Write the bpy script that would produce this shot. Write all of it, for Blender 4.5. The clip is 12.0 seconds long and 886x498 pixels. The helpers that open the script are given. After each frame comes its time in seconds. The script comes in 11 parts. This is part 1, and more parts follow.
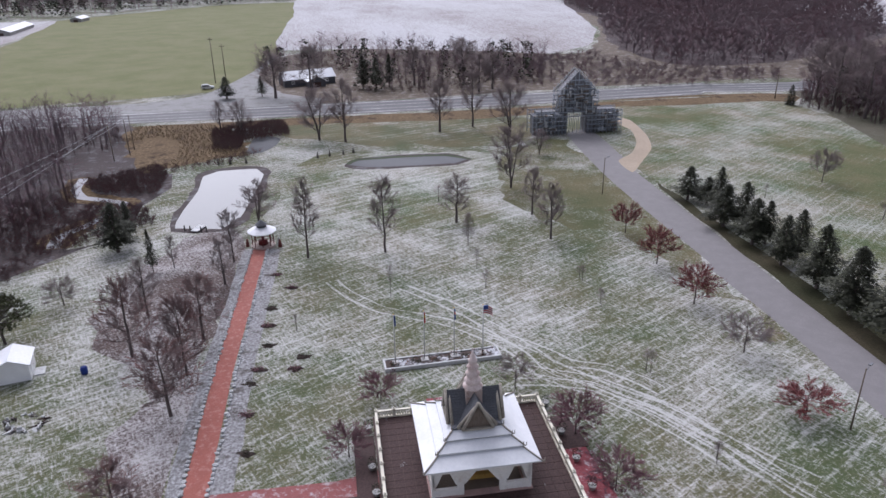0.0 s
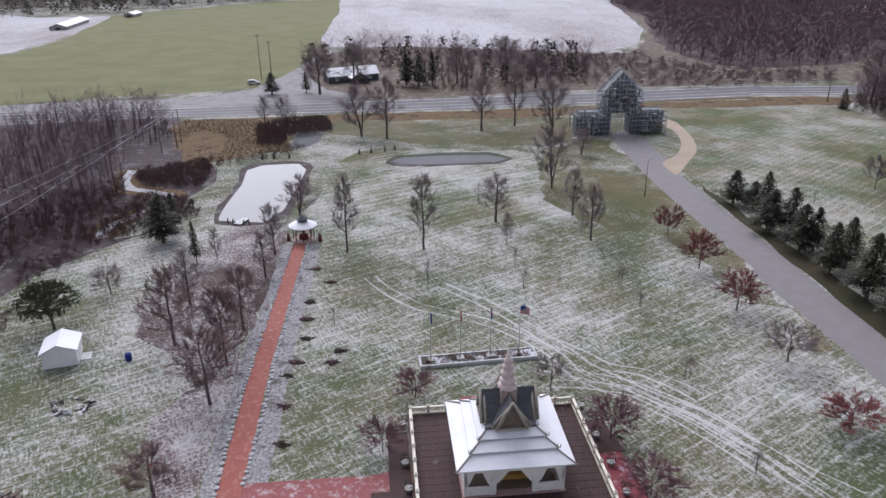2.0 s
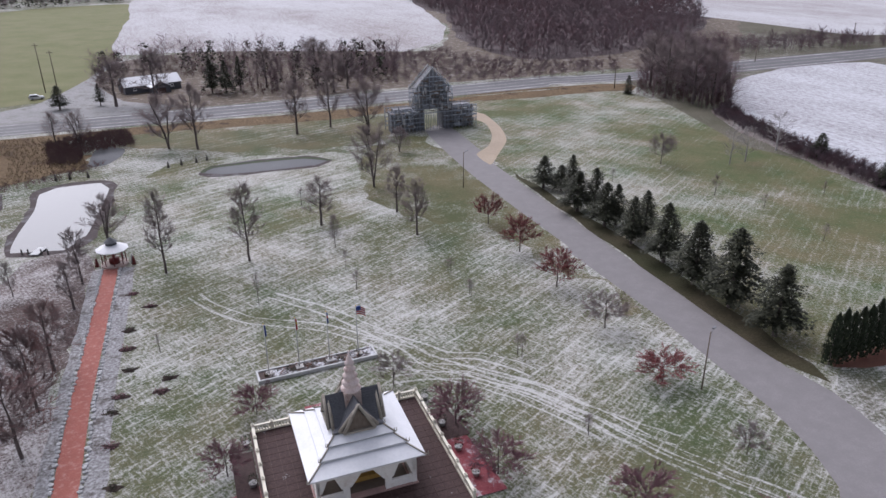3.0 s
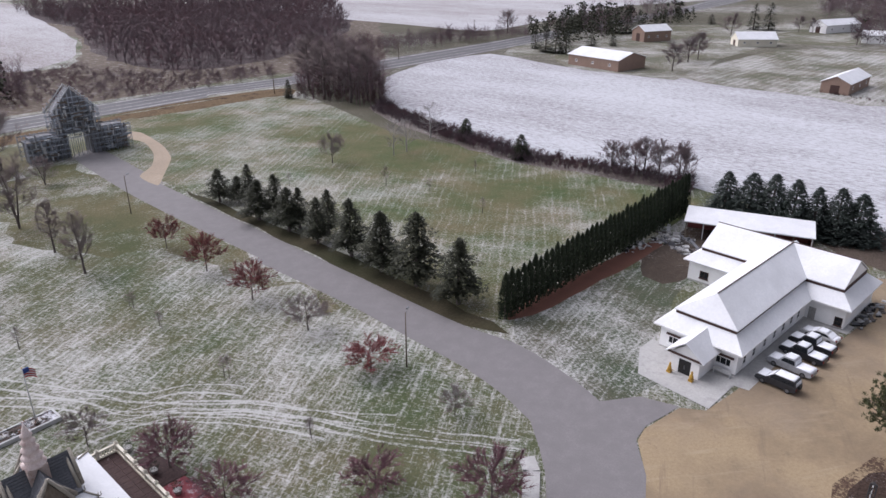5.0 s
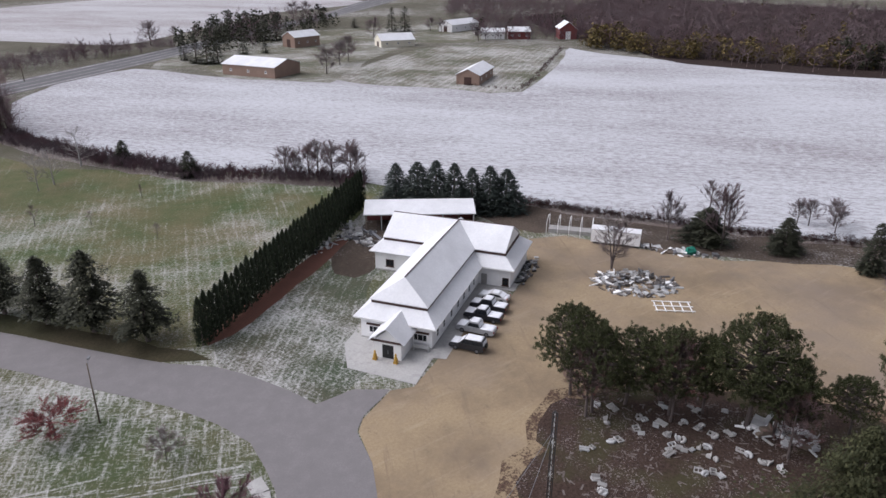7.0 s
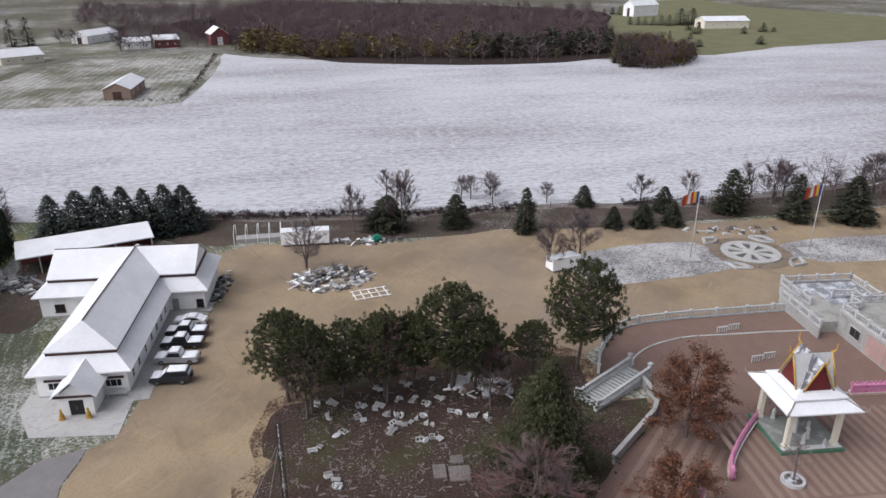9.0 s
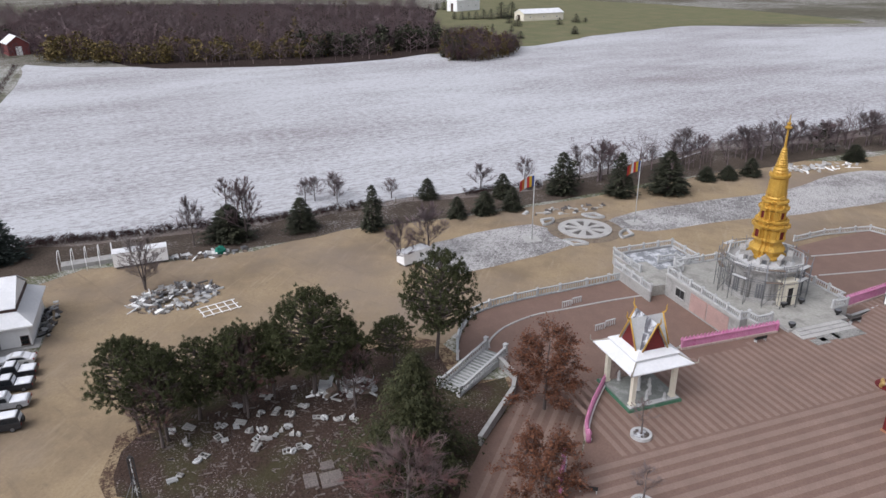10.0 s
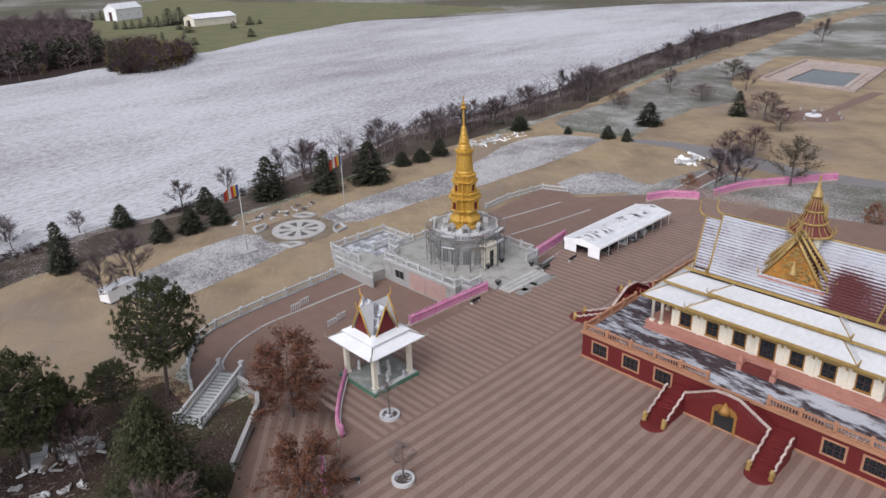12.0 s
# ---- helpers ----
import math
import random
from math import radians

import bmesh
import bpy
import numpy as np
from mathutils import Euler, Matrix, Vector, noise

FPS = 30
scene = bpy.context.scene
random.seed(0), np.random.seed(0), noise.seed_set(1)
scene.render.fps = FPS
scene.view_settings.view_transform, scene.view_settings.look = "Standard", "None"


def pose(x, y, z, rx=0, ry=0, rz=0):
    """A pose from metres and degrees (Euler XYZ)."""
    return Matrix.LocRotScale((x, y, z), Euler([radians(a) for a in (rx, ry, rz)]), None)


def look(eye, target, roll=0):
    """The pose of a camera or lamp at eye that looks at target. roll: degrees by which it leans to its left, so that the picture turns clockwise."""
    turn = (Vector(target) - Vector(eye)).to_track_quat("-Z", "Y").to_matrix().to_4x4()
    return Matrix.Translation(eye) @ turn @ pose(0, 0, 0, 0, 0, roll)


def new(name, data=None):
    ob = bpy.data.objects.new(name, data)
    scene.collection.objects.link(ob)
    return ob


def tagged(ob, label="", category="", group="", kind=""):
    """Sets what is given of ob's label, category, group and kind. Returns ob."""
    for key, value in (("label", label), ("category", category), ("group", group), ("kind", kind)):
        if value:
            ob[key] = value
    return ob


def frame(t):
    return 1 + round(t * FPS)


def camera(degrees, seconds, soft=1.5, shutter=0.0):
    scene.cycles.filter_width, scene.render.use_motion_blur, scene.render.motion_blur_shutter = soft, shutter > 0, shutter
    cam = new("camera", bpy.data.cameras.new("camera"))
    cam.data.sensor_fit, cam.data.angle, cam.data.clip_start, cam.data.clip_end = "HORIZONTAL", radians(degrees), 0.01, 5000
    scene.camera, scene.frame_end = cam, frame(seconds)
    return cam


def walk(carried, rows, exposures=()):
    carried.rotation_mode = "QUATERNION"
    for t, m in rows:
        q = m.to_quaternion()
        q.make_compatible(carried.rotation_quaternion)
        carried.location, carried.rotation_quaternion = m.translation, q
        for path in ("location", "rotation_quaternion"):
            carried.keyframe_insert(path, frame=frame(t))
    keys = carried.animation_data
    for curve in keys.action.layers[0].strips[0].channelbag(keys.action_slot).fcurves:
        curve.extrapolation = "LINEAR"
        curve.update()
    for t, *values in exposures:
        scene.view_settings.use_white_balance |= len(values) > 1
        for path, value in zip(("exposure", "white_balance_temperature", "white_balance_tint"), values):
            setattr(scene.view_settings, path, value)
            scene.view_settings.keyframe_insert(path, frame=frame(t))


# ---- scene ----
EYE = 52.0
cam = camera(64.07, 12.0)
# seconds, heading, tilt and lean of a craft that hovers and turns
ROWS = [
    (0.0, 0.00, -23.35, -0.88),
    (0.5, 1.34, -23.34, -0.87),
    (1.0, 4.40, -23.32, -0.89),
    (1.5, 6.17, -23.32, -0.84),
    (2.0, 3.39, -23.44, -0.73),
    (2.5, -4.38, -23.53, -0.68),
    (3.0, -11.61, -23.58, -0.67),
    (3.2, -14.34, -23.51, -0.44),
    (4.8, -35.86, -23.41, -0.20),
    (5.0, -38.55, -23.33, -0.15),
    (5.5, -45.30, -23.24, -0.07),
    (6.0, -52.03, -23.09, 0.03),
    (6.5, -58.75, -22.93, 0.12),
    (7.0, -65.43, -22.78, 0.22),
    (7.2, -68.13, -22.71, 0.25),
    (8.8, -89.36, -22.46, 0.33),
    (9.0, -91.96, -22.45, 0.20),
    (9.5, -98.49, -22.55, -0.07),
    (10.0, -105.04, -22.64, -0.42),
    (10.5, -111.58, -22.75, -0.69),
    (11.0, -118.08, -22.85, -1.03),
    (11.5, -124.67, -22.94, -1.30),
    (12.0, -129.40, -23.03, -1.74)]
walk(cam, [(t, pose(0, 0, EYE, 90 + tilt, 0, heading) @ pose(0, 0, 0, 0, 0, lean)) for t, heading, tilt, lean in ROWS],
     exposures=[(0.0, 0.55, 5840, 19), (5.0, 0.55, 6060, 19), (6.5, 0.4, 6100, 18), (9.5, 0.42, 6150, 14), (12.0, 0.34, 6150, 14)])

# ---- daylight: a high overcast with a weak broad sun ----
world = bpy.data.worlds.new("overcast")
scene.world = world
world.use_nodes = True
wn = world.node_tree.nodes
sky = wn.new("ShaderNodeTexSky")
sky.sky_type = 'NISHITA'
sky.sun_disc = False
sky.sun_elevation = radians(48)
sky.sun_rotation = radians(-20)
sky.air_density = 1.0
sky.dust_density = 5.0
sky.ozone_density = 1.0
wn["Background"].inputs["Strength"].default_value = 0.15
grey = wn.new("ShaderNodeRGBToBW")
veil = wn.new("ShaderNodeMix")
veil.data_type = 'RGBA'
veil.inputs[0].default_value = 0.8
world.node_tree.links.new(sky.outputs["Color"], grey.inputs["Color"])
world.node_tree.links.new(sky.outputs["Color"], veil.inputs[6])
world.node_tree.links.new(grey.outputs["Val"], veil.inputs[7])
world.node_tree.links.new(veil.outputs[2], wn["Background"].inputs["Color"])
sun_data = bpy.data.lights.new("sun", 'SUN')
sun_data.energy = 0.6
sun_data.angle = radians(80)
sun_data.color = (1.0, 0.985, 0.96)
sun = new("sun", sun_data)
sun.matrix_world = look((0, 0, 200), (0.23 * 100, -0.63 * 100, 200 - 0.74 * 100))


# ---- tools for meshes ----
from mathutils.geometry import delaunay_2d_cdt


class Geo:
    """Collects vertices and faces; every face may carry a smooth flag."""

    def __init__(self):
        self.v, self.f, self.s = [], [], []

    def face(self, pts, smooth=False):
        n = len(self.v)
        self.v += [tuple(p) for p in pts]
        self.f.append(tuple(range(n, n + len(pts))))
        self.s.append(smooth)

    def box(self, x0, x1, y0, y1, z0, z1, m=None):
        n = len(self.v)
        c = [(x0, y0, z0), (x1, y0, z0), (x1, y1, z0), (x0, y1, z0), (x0, y0, z1), (x1, y0, z1), (x1, y1, z1), (x0, y1, z1)]
        self.v += [tuple(m @ Vector(p)) for p in c] if m else c
        self.f += [tuple(n + i for i in q) for q in ((3, 2, 1, 0), (4, 5, 6, 7), (0, 1, 5, 4), (1, 2, 6, 5), (2, 3, 7, 6), (3, 0, 4, 7))]
        self.s += [False] * 6
        return self

    def ring(self, rings, closed_ends=True, smooth=False):
        """A skin over rings of equal count."""
        n, k = len(self.v), len(rings[0])
        for r in rings:
            self.v += [tuple(p) for p in r]
        for i in range(len(rings) - 1):
            for j in range(k):
                a, b = n + i * k + j, n + i * k + (j + 1) % k
                self.f.append((a, b, b + k, a + k))
                self.s.append(smooth)
        if closed_ends:
            self.f.append(tuple(n + j for j in reversed(range(k))))
            self.f.append(tuple(n + (len(rings) - 1) * k + j for j in range(k)))
            self.s += [False, False]
        return self

    def prism(self, outline, z0, z1, top=1.0):
        cx = sum(p[0] for p in outline) / len(outline)
        cy = sum(p[1] for p in outline) / len(outline)
        return self.ring([[(x, y, z0) for x, y in outline], [(cx + (x - cx) * top, cy + (y - cy) * top, z1) for x, y in outline]])

    def lathe(self, profile, n=16, cx=0.0, cy=0.0, smooth=True, turn=0.0):
        self.ring([[(cx + r * math.cos(turn + 2 * math.pi * j / n), cy + r * math.sin(turn + 2 * math.pi * j / n), z) for j in range(n)]
                   for r, z in profile], True, smooth)
        return self

    def tube(self, a, b, r0, r1, n=5, smooth=True, ends=True):
        a, b = Vector(a), Vector(b)
        d = (b - a)
        side = d.cross(Vector((0.31, 0.95, 0.1)) if abs(d.z) > 0.9 * d.length else Vector((0, 0, 1)))
        side.normalize()
        up = side.cross(d).normalized()
        ra = [a + (side * math.cos(t) + up * math.sin(t)) * r0 for t in (2 * math.pi * j / n for j in range(n))]
        rb = [b + (side * math.cos(t) + up * math.sin(t)) * r1 for t in (2 * math.pi * j / n for j in range(n))]
        return self.ring([ra, rb], ends, smooth)

    def bent(self, pts, radii, n=6):
        """A tube along a bent line."""
        rings = []
        for i, p in enumerate(pts):
            d = Vector(pts[min(i + 1, len(pts) - 1)]) - Vector(pts[max(i - 1, 0)])
            side = d.cross(Vector((0, 0, 1)))
            side = side.normalized() if side.length > 1e-4 else Vector((1, 0, 0))
            up = side.cross(d).normalized()
            rings.append([Vector(p) + (side * math.cos(2 * math.pi * j / n) + up * math.sin(2 * math.pi * j / n)) * radii[i] for j in range(n)])
        return self.ring(rings, True, True)

    def blob(self, c, rx, ry, rz, seed=0, rough=0.25, n=7, m=5):
        """A lumpy closed form."""
        rings = []
        for i in range(m + 1):
            a = math.pi * (0.04 + 0.92 * i / m) - math.pi / 2
            row = []
            for j in range(n):
                b = 2 * math.pi * j / n
                k = 1 + rough * noise.noise(Vector((math.cos(b) * math.cos(a) * 1.7 + seed, math.sin(b) * math.cos(a) * 1.7, math.sin(a) * 1.7 + seed * 0.37))) * 2
                row.append((c[0] + rx * k * math.cos(a) * math.cos(b), c[1] + ry * k * math.cos(a) * math.sin(b), c[2] + rz * k * math.sin(a)))
            rings.append(row)
        return self.ring(rings, True, False)

    def data(self, name, material):
        me = bpy.data.meshes.new(name)
        me.from_pydata(self.v, [], self.f)
        me.polygons.foreach_set("use_smooth", self.s)
        me.materials.append(material)
        me.update()
        return me


# the level that things stand on: the ground, or the raised court, which lies LIFT higher
LIFT = 3.4
GROUND = Matrix.Identity(4)
RAISED = Matrix.Translation((0, 0, LIFT)) @ Matrix.Scale(1 - LIFT / EYE, 4)
LEVEL = [GROUND]


def part(name, geo, material, parent=None, label="", m=None):
    """ONE mesh object under a thing or a part (or on top, with no parent)."""
    ob = new(name, geo if isinstance(geo, bpy.types.Mesh) else geo.data(name, material))
    if parent:
        ob.parent = parent
    if m:
        ob.matrix_basis = m if parent else LEVEL[0] @ m
    return tagged(ob, label)


def thing(name, at, label, category, group="", kind=""):
    """An Empty at a thing's base; at: a pose."""
    ob = new(name)
    ob.empty_display_size = 0.3
    ob.matrix_basis = LEVEL[0] @ at
    return tagged(ob, label, category, group, kind)


def rounded(pts, step=4.0, wobble=0.0, sharp=False):
    """A closed outline drawn smoothly through the corners of a plan."""
    out, n = [], len(pts)
    for i in range(n):
        p0, p1, p2, p3 = (Vector(pts[(i + k) % n]) for k in (-1, 0, 1, 2))
        k = max(1, min(14, int((p2 - p1).length / step)))
        for j in range(k):
            t = j / k
            if sharp:
                q = p1.lerp(p2, t)
            else:
                q = 0.5 * (2 * p1 + (p2 - p0) * t + (2 * p0 - 5 * p1 + 4 * p2 - p3) * t * t + (3 * p1 - p0 - 3 * p2 + p3) * t ** 3)
                q = q.lerp(p1.lerp(p2, t), 0.35)
            if wobble:
                q = q + Vector((noise.noise(Vector((q.x, q.y, 3.1)) * 0.21), noise.noise(Vector((q.x, q.y, 9.4)) * 0.21))) * wobble
            out.append((q.x, q.y))
    return out


def sheet(name, pts, z, material, label, category="ground", step=4.0, wobble=0.0, sharp=False, kind="structure"):
    """A ground surface with its own outline, a little above what lies under it."""
    line = [Vector(p) for p in rounded(pts, step, wobble, sharp)]
    n = len(line)
    vs, _, fs, _, _, _ = delaunay_2d_cdt(line, [(k, (k + 1) % n) for k in range(n)], [], 1, 1e-4)
    me = bpy.data.meshes.new(name)
    me.from_pydata([(v.x, v.y, z) for v in vs], [], fs)
    me.materials.append(material)
    me.update()
    if sum(f.normal.z for f in me.polygons) < 0:
        me.flip_normals()
    ob = new(name, me)
    ob.matrix_basis = LEVEL[0].copy()
    return tagged(ob, label, category, "", kind)


# ---- materials ----
# even multiplier on base colours, so whites stand out at the raised exposure
BASE_SCALE = 0.75


class Nodes:
    def __init__(self, name):
        self.m = bpy.data.materials.new(name)
        self.m.use_nodes = True
        self.t = self.m.node_tree
        self.b = self.t.nodes["Principled BSDF"]
        self.geo = self.t.nodes.new("ShaderNodeNewGeometry")
        self.co = self.t.nodes.new("ShaderNodeTexCoord")

    def put(self, socket, value):
        if isinstance(value, bpy.types.NodeSocket):
            self.t.links.new(value, socket)
        elif isinstance(value, (tuple, list)) and len(value) == 3 and len(socket.default_value) == 4:
            socket.default_value = (*value, 1)
        else:
            socket.default_value = value

    def world(self):
        return self.geo.outputs["Position"]

    def own(self):
        return self.co.outputs["Object"]

    def island(self):
        return self.geo.outputs["Random Per Island"]

    def chance(self):
        return self.t.nodes.new("ShaderNodeObjectInfo").outputs["Random"]

    def placed(self, vec, scale=(1, 1, 1), turn=0.0):
        if turn:
            r = self.t.nodes.new("ShaderNodeMapping")
            self.put(r.inputs["Vector"], vec)
            r.inputs["Rotation"].default_value = (0, 0, radians(turn))
            vec = r.outputs["Vector"]
        n = self.t.nodes.new("ShaderNodeMapping")
        self.put(n.inputs["Vector"], vec)
        n.inputs["Scale"].default_value = scale
        return n.outputs["Vector"]

    def grain(self, vec, scale, detail=3.0, rough=0.55, lo=0.35, hi=0.65):
        n = self.t.nodes.new("ShaderNodeTexNoise")
        self.put(n.inputs["Vector"], vec)
        n.inputs["Scale"].default_value, n.inputs["Detail"].default_value, n.inputs["Roughness"].default_value = scale, detail, rough
        return self.ramp(n.outputs["Fac"], lo, hi)

    def ramp(self, fac, lo, hi, a=0.0, b=1.0):
        n = self.t.nodes.new("ShaderNodeMapRange")
        self.put(n.inputs["Value"], fac)
        for k, v in (("From Min", lo), ("From Max", hi), ("To Min", a), ("To Max", b)):
            n.inputs[k].default_value = v
        return n.outputs["Result"]

    def wave(self, vec, scale, distortion=0.0, detail=2.0, lo=0.3, hi=0.7, axis='X'):
        n = self.t.nodes.new("ShaderNodeTexWave")
        n.bands_direction = axis
        self.put(n.inputs["Vector"], vec)
        n.inputs["Scale"].default_value, n.inputs["Distortion"].default_value, n.inputs["Detail"].default_value = scale, distortion, detail
        return self.ramp(n.outputs["Fac"], lo, hi)

    def mix(self, fac, a, b):
        n = self.t.nodes.new("ShaderNodeMix")
        n.data_type = 'RGBA'
        self.put(n.inputs[0], fac)
        self.put(n.inputs[6], a)
        self.put(n.inputs[7], b)
        return n.outputs[2]

    def math(self, op, a, b):
        n = self.t.nodes.new("ShaderNodeMath")
        n.operation = op
        self.put(n.inputs[0], a)
        self.put(n.inputs[1], b)
        return n.outputs[0]

    def bump(self, height, strength, distance=0.05):
        n = self.t.nodes.new("ShaderNodeBump")
        n.inputs["Strength"].default_value, n.inputs["Distance"].default_value = strength, distance
        self.put(n.inputs["Height"], height)
        self.put(self.b.inputs["Normal"], n.outputs["Normal"])

    def done(self, color, rough=0.8, metal=0.0, gloss=0.3, fresh=False):
        """fresh: clean snow and white paint; all else is scaled down to suit exposure."""
        if not fresh and isinstance(color, bpy.types.NodeSocket):
            # even scale-down of the base colour
            wet = self.t.nodes.new("ShaderNodeMix")
            wet.data_type, wet.blend_type = 'RGBA', 'MULTIPLY'
            wet.inputs[0].default_value = 1.0
            wet.inputs[7].default_value = (BASE_SCALE, BASE_SCALE, BASE_SCALE, 1)
            self.put(wet.inputs[6], color)
            color = wet.outputs[2]
        self.put(self.b.inputs["Base Color"], color)
        self.put(self.b.inputs["Roughness"], rough)
        self.b.inputs["Metallic"].default_value = metal
        self.b.inputs["Specular IOR Level"].default_value = gloss
        return self.m


def surface(name, a, b, scale=1.0, rough=0.75, metal=0.0, stain=None, bump=0.15, gloss=0.35, everywhere=True, stretch=(1, 1, 1), fresh=False):
    """Two tones at a fine and a coarse scale, with optional stains, in real-world size."""
    n = Nodes(name)
    vec = n.placed(n.world() if everywhere else n.own(), stretch)
    fine = n.grain(vec, 6.0 * scale, 4)
    col = n.mix(fine, a, b)
    big = n.grain(vec, 0.5 * scale, 3, 0.6)
    col = n.mix(n.math('MULTIPLY', big, 0.45), col, tuple(0.75 * (x + y) / 2 for x, y in zip(a, b)))
    if stain:
        col = n.mix(n.grain(vec, 0.9 * scale, 5, 0.7, 0.52, 0.66), col, stain)
    n.bump(fine, bump, 0.02)
    return n.done(col, n.ramp(fine, 0, 1, rough - 0.08, rough + 0.08), metal, gloss, fresh)


FROST = (0.79, 0.775, 0.765)


def twiggy(name, a, b, stain, scale=0.1, everywhere=True):
    """Fine twigs: too thin to show a lit and a dark side, so they take the light of the open sky evenly."""
    n = Nodes(name)
    vec = n.world() if everywhere else n.own()
    col = n.mix(n.grain(vec, 6.0 * scale, 4), a, b)
    col = n.mix(n.grain(vec, 0.9 * scale, 4, 0.7, 0.44, 0.62), col, stain)
    up = n.t.nodes.new("ShaderNodeCombineXYZ")
    up.inputs[2].default_value = 1.0
    n.put(n.b.inputs["Normal"], up.outputs[0])
    return n.done(col, 0.95, 0, 0.05)


def turf(name, grass, dry, frost=0.5, lines=(), patch=0.03, bare=0.4, stroke=52.0, hatch=0.3, most=0.64):
    """Cold grass under thin frost. lines: bearing, gap and share of the white mower lines; bare: share of frostless patches."""
    n = Nodes(name)
    w = n.world()
    col = n.mix(n.grain(w, 0.055, 5, 0.7, 0.36, 0.64), grass, dry)
    col = n.mix(n.math('MULTIPLY', n.grain(w, 2.2, 6, 0.75), 0.55), col, tuple(0.4 * c for c in grass))
    fleck = n.grain(w, 2.3, 8, 0.8, 0.36, 0.66)
    dash = n.grain(n.placed(w, (1.0, 0.16, 1), stroke), 3.2, 5, 0.75, 0.42, 0.62)
    cross = n.grain(n.placed(w, (1.0, 0.16, 1), stroke + 96), 3.0, 5, 0.75, 0.42, 0.62)
    mid = n.grain(w, 0.13, 6, 0.7, 0.34, 0.66)
    broad = n.grain(w, patch, 4, 0.6, 0.34, 0.62)
    amount = n.math('ADD', n.math('MULTIPLY', fleck, 0.9 - hatch), n.math('MULTIPLY', n.math('MAXIMUM', dash, cross), hatch))
    amount = n.math('ADD', amount, n.math('MULTIPLY', mid, 0.26))
    amount = n.math('ADD', amount, n.math('MULTIPLY', broad, bare))
    for bearing, gap, share in lines:
        band = n.wave(n.placed(w, (1, 1, 1), -bearing), 0.314 / gap, 2.6, 3, 0.7, 1.0, 'Y')
        broken = n.grain(n.placed(w, (0.1, 1.0, 1), -bearing), 0.5, 5, 0.7, 0.36, 0.58)
        amount = n.math('ADD', amount, n.math('MULTIPLY', n.math('MULTIPLY', band, broken), share))
    col = n.mix(n.ramp(amount, 1.31 - frost, 1.75 - frost, 0.0, most), col, FROST)
    n.bump(fleck, 0.4, 0.06)
    return n.done(col, 0.9, 0, 0.12)


def ploughed(name, snow, soil, bare=0.4, turn=10.0, spacing=2.2):
    """A stubble field under thin snow, with worn brown places on the rises."""
    n = Nodes(name)
    w = n.world()
    rows = n.grain(n.placed(w, (0.07, 1.0 / spacing, 1), turn), 1.1, 5, 0.7, 0.34, 0.66)
    fleck = n.grain(n.placed(w, (0.5, 1.0, 1), turn), 0.9, 8, 0.85, 0.4, 0.6)
    mid = n.grain(n.placed(w, (0.4, 1.0, 1), turn), 0.06, 5, 0.7, 0.3, 0.7)
    broad = n.grain(n.placed(w, (0.5, 1.2, 1), turn), 0.011, 4, 0.6, 0.4, 0.7)
    furrow = n.grain(n.placed(w, (0.06, 0.5, 1), turn), 1.0, 5, 0.65, 0.42, 0.6)
    amount = n.math('ADD', n.math('ADD', n.math('MULTIPLY', rows, 0.2), n.math('MULTIPLY', fleck, 0.66)), n.math('MULTIPLY', broad, 0.45))
    amount = n.math('ADD', n.math('ADD', amount, n.math('MULTIPLY', mid, 0.16)), n.math('MULTIPLY', furrow, 0.1))
    col = n.mix(n.ramp(amount, 1.1 - bare, 1.7 - bare), snow, soil)
    n.bump(fleck, 0.3, 0.1)
    return n.done(col, 0.9, 0, 0.1)


LAWN = turf("lawn_turf", (0.1, 0.13, 0.058), (0.19, 0.172, 0.1), 0.64, ((38, 1.7, 0.16),), 0.03, 0.36, 52, 0.42, 0.66)
LAWN_NORTH = turf("lawn_in_rows", (0.105, 0.142, 0.06), (0.195, 0.176, 0.095), 0.64, ((36, 2.3, 0.17), (34, 5.4, 0.08)), 0.04, 0.4)
LAWN_EAST = turf("east_turf", (0.1, 0.14, 0.054), (0.225, 0.19, 0.108), 0.42, ((44, 1.9, 0.17), (128, 3.4, 0.08)), 0.022, 0.6, 52, 0.14, 0.5)
LAWN_HALL = turf("hall_turf", (0.085, 0.115, 0.066), (0.15, 0.14, 0.1), 0.62, ((20, 1.5, 0.16),), 0.06, 0.42, 100)
LAWN_DRY = turf("dry_turf", (0.11, 0.125, 0.055), (0.215, 0.18, 0.1), 0.52, (), 0.05, 0.36)
SNOWLESS_TURF = turf("snowless_turf", (0.06, 0.062, 0.03), (0.1, 0.082, 0.05), -0.5)
LEAFTURF = turf("leaf_strewn_turf", (0.085, 0.06, 0.055), (0.17, 0.125, 0.11), 0.62, (), 0.05, 0.4)
GREEN = turf("winter_crop", (0.2, 0.215, 0.09), (0.27, 0.26, 0.135), 0.0, ((72, 9.0, 0.25),), 0.008, 0.3, 160)
FIELD = ploughed("snow_field", (0.675, 0.69, 0.72), (0.33, 0.305, 0.315), 0.62, 78, 1.0)
FIELD_NORTH = ploughed("stubble_field", (0.62, 0.62, 0.64), (0.33, 0.29, 0.28), 0.6, 80, 3)
COUNTRY = turf("rough_country", (0.13, 0.125, 0.085), (0.19, 0.17, 0.13), 0.5, (), 0.008)
RIDGETWIG = twiggy("ridge_twigs", (0.2, 0.152, 0.158), (0.275, 0.218, 0.226), (0.225, 0.158, 0.165), 0.03)
MARGIN = turf("field_margin", (0.09, 0.07, 0.055), (0.16, 0.125, 0.1), 0.36)


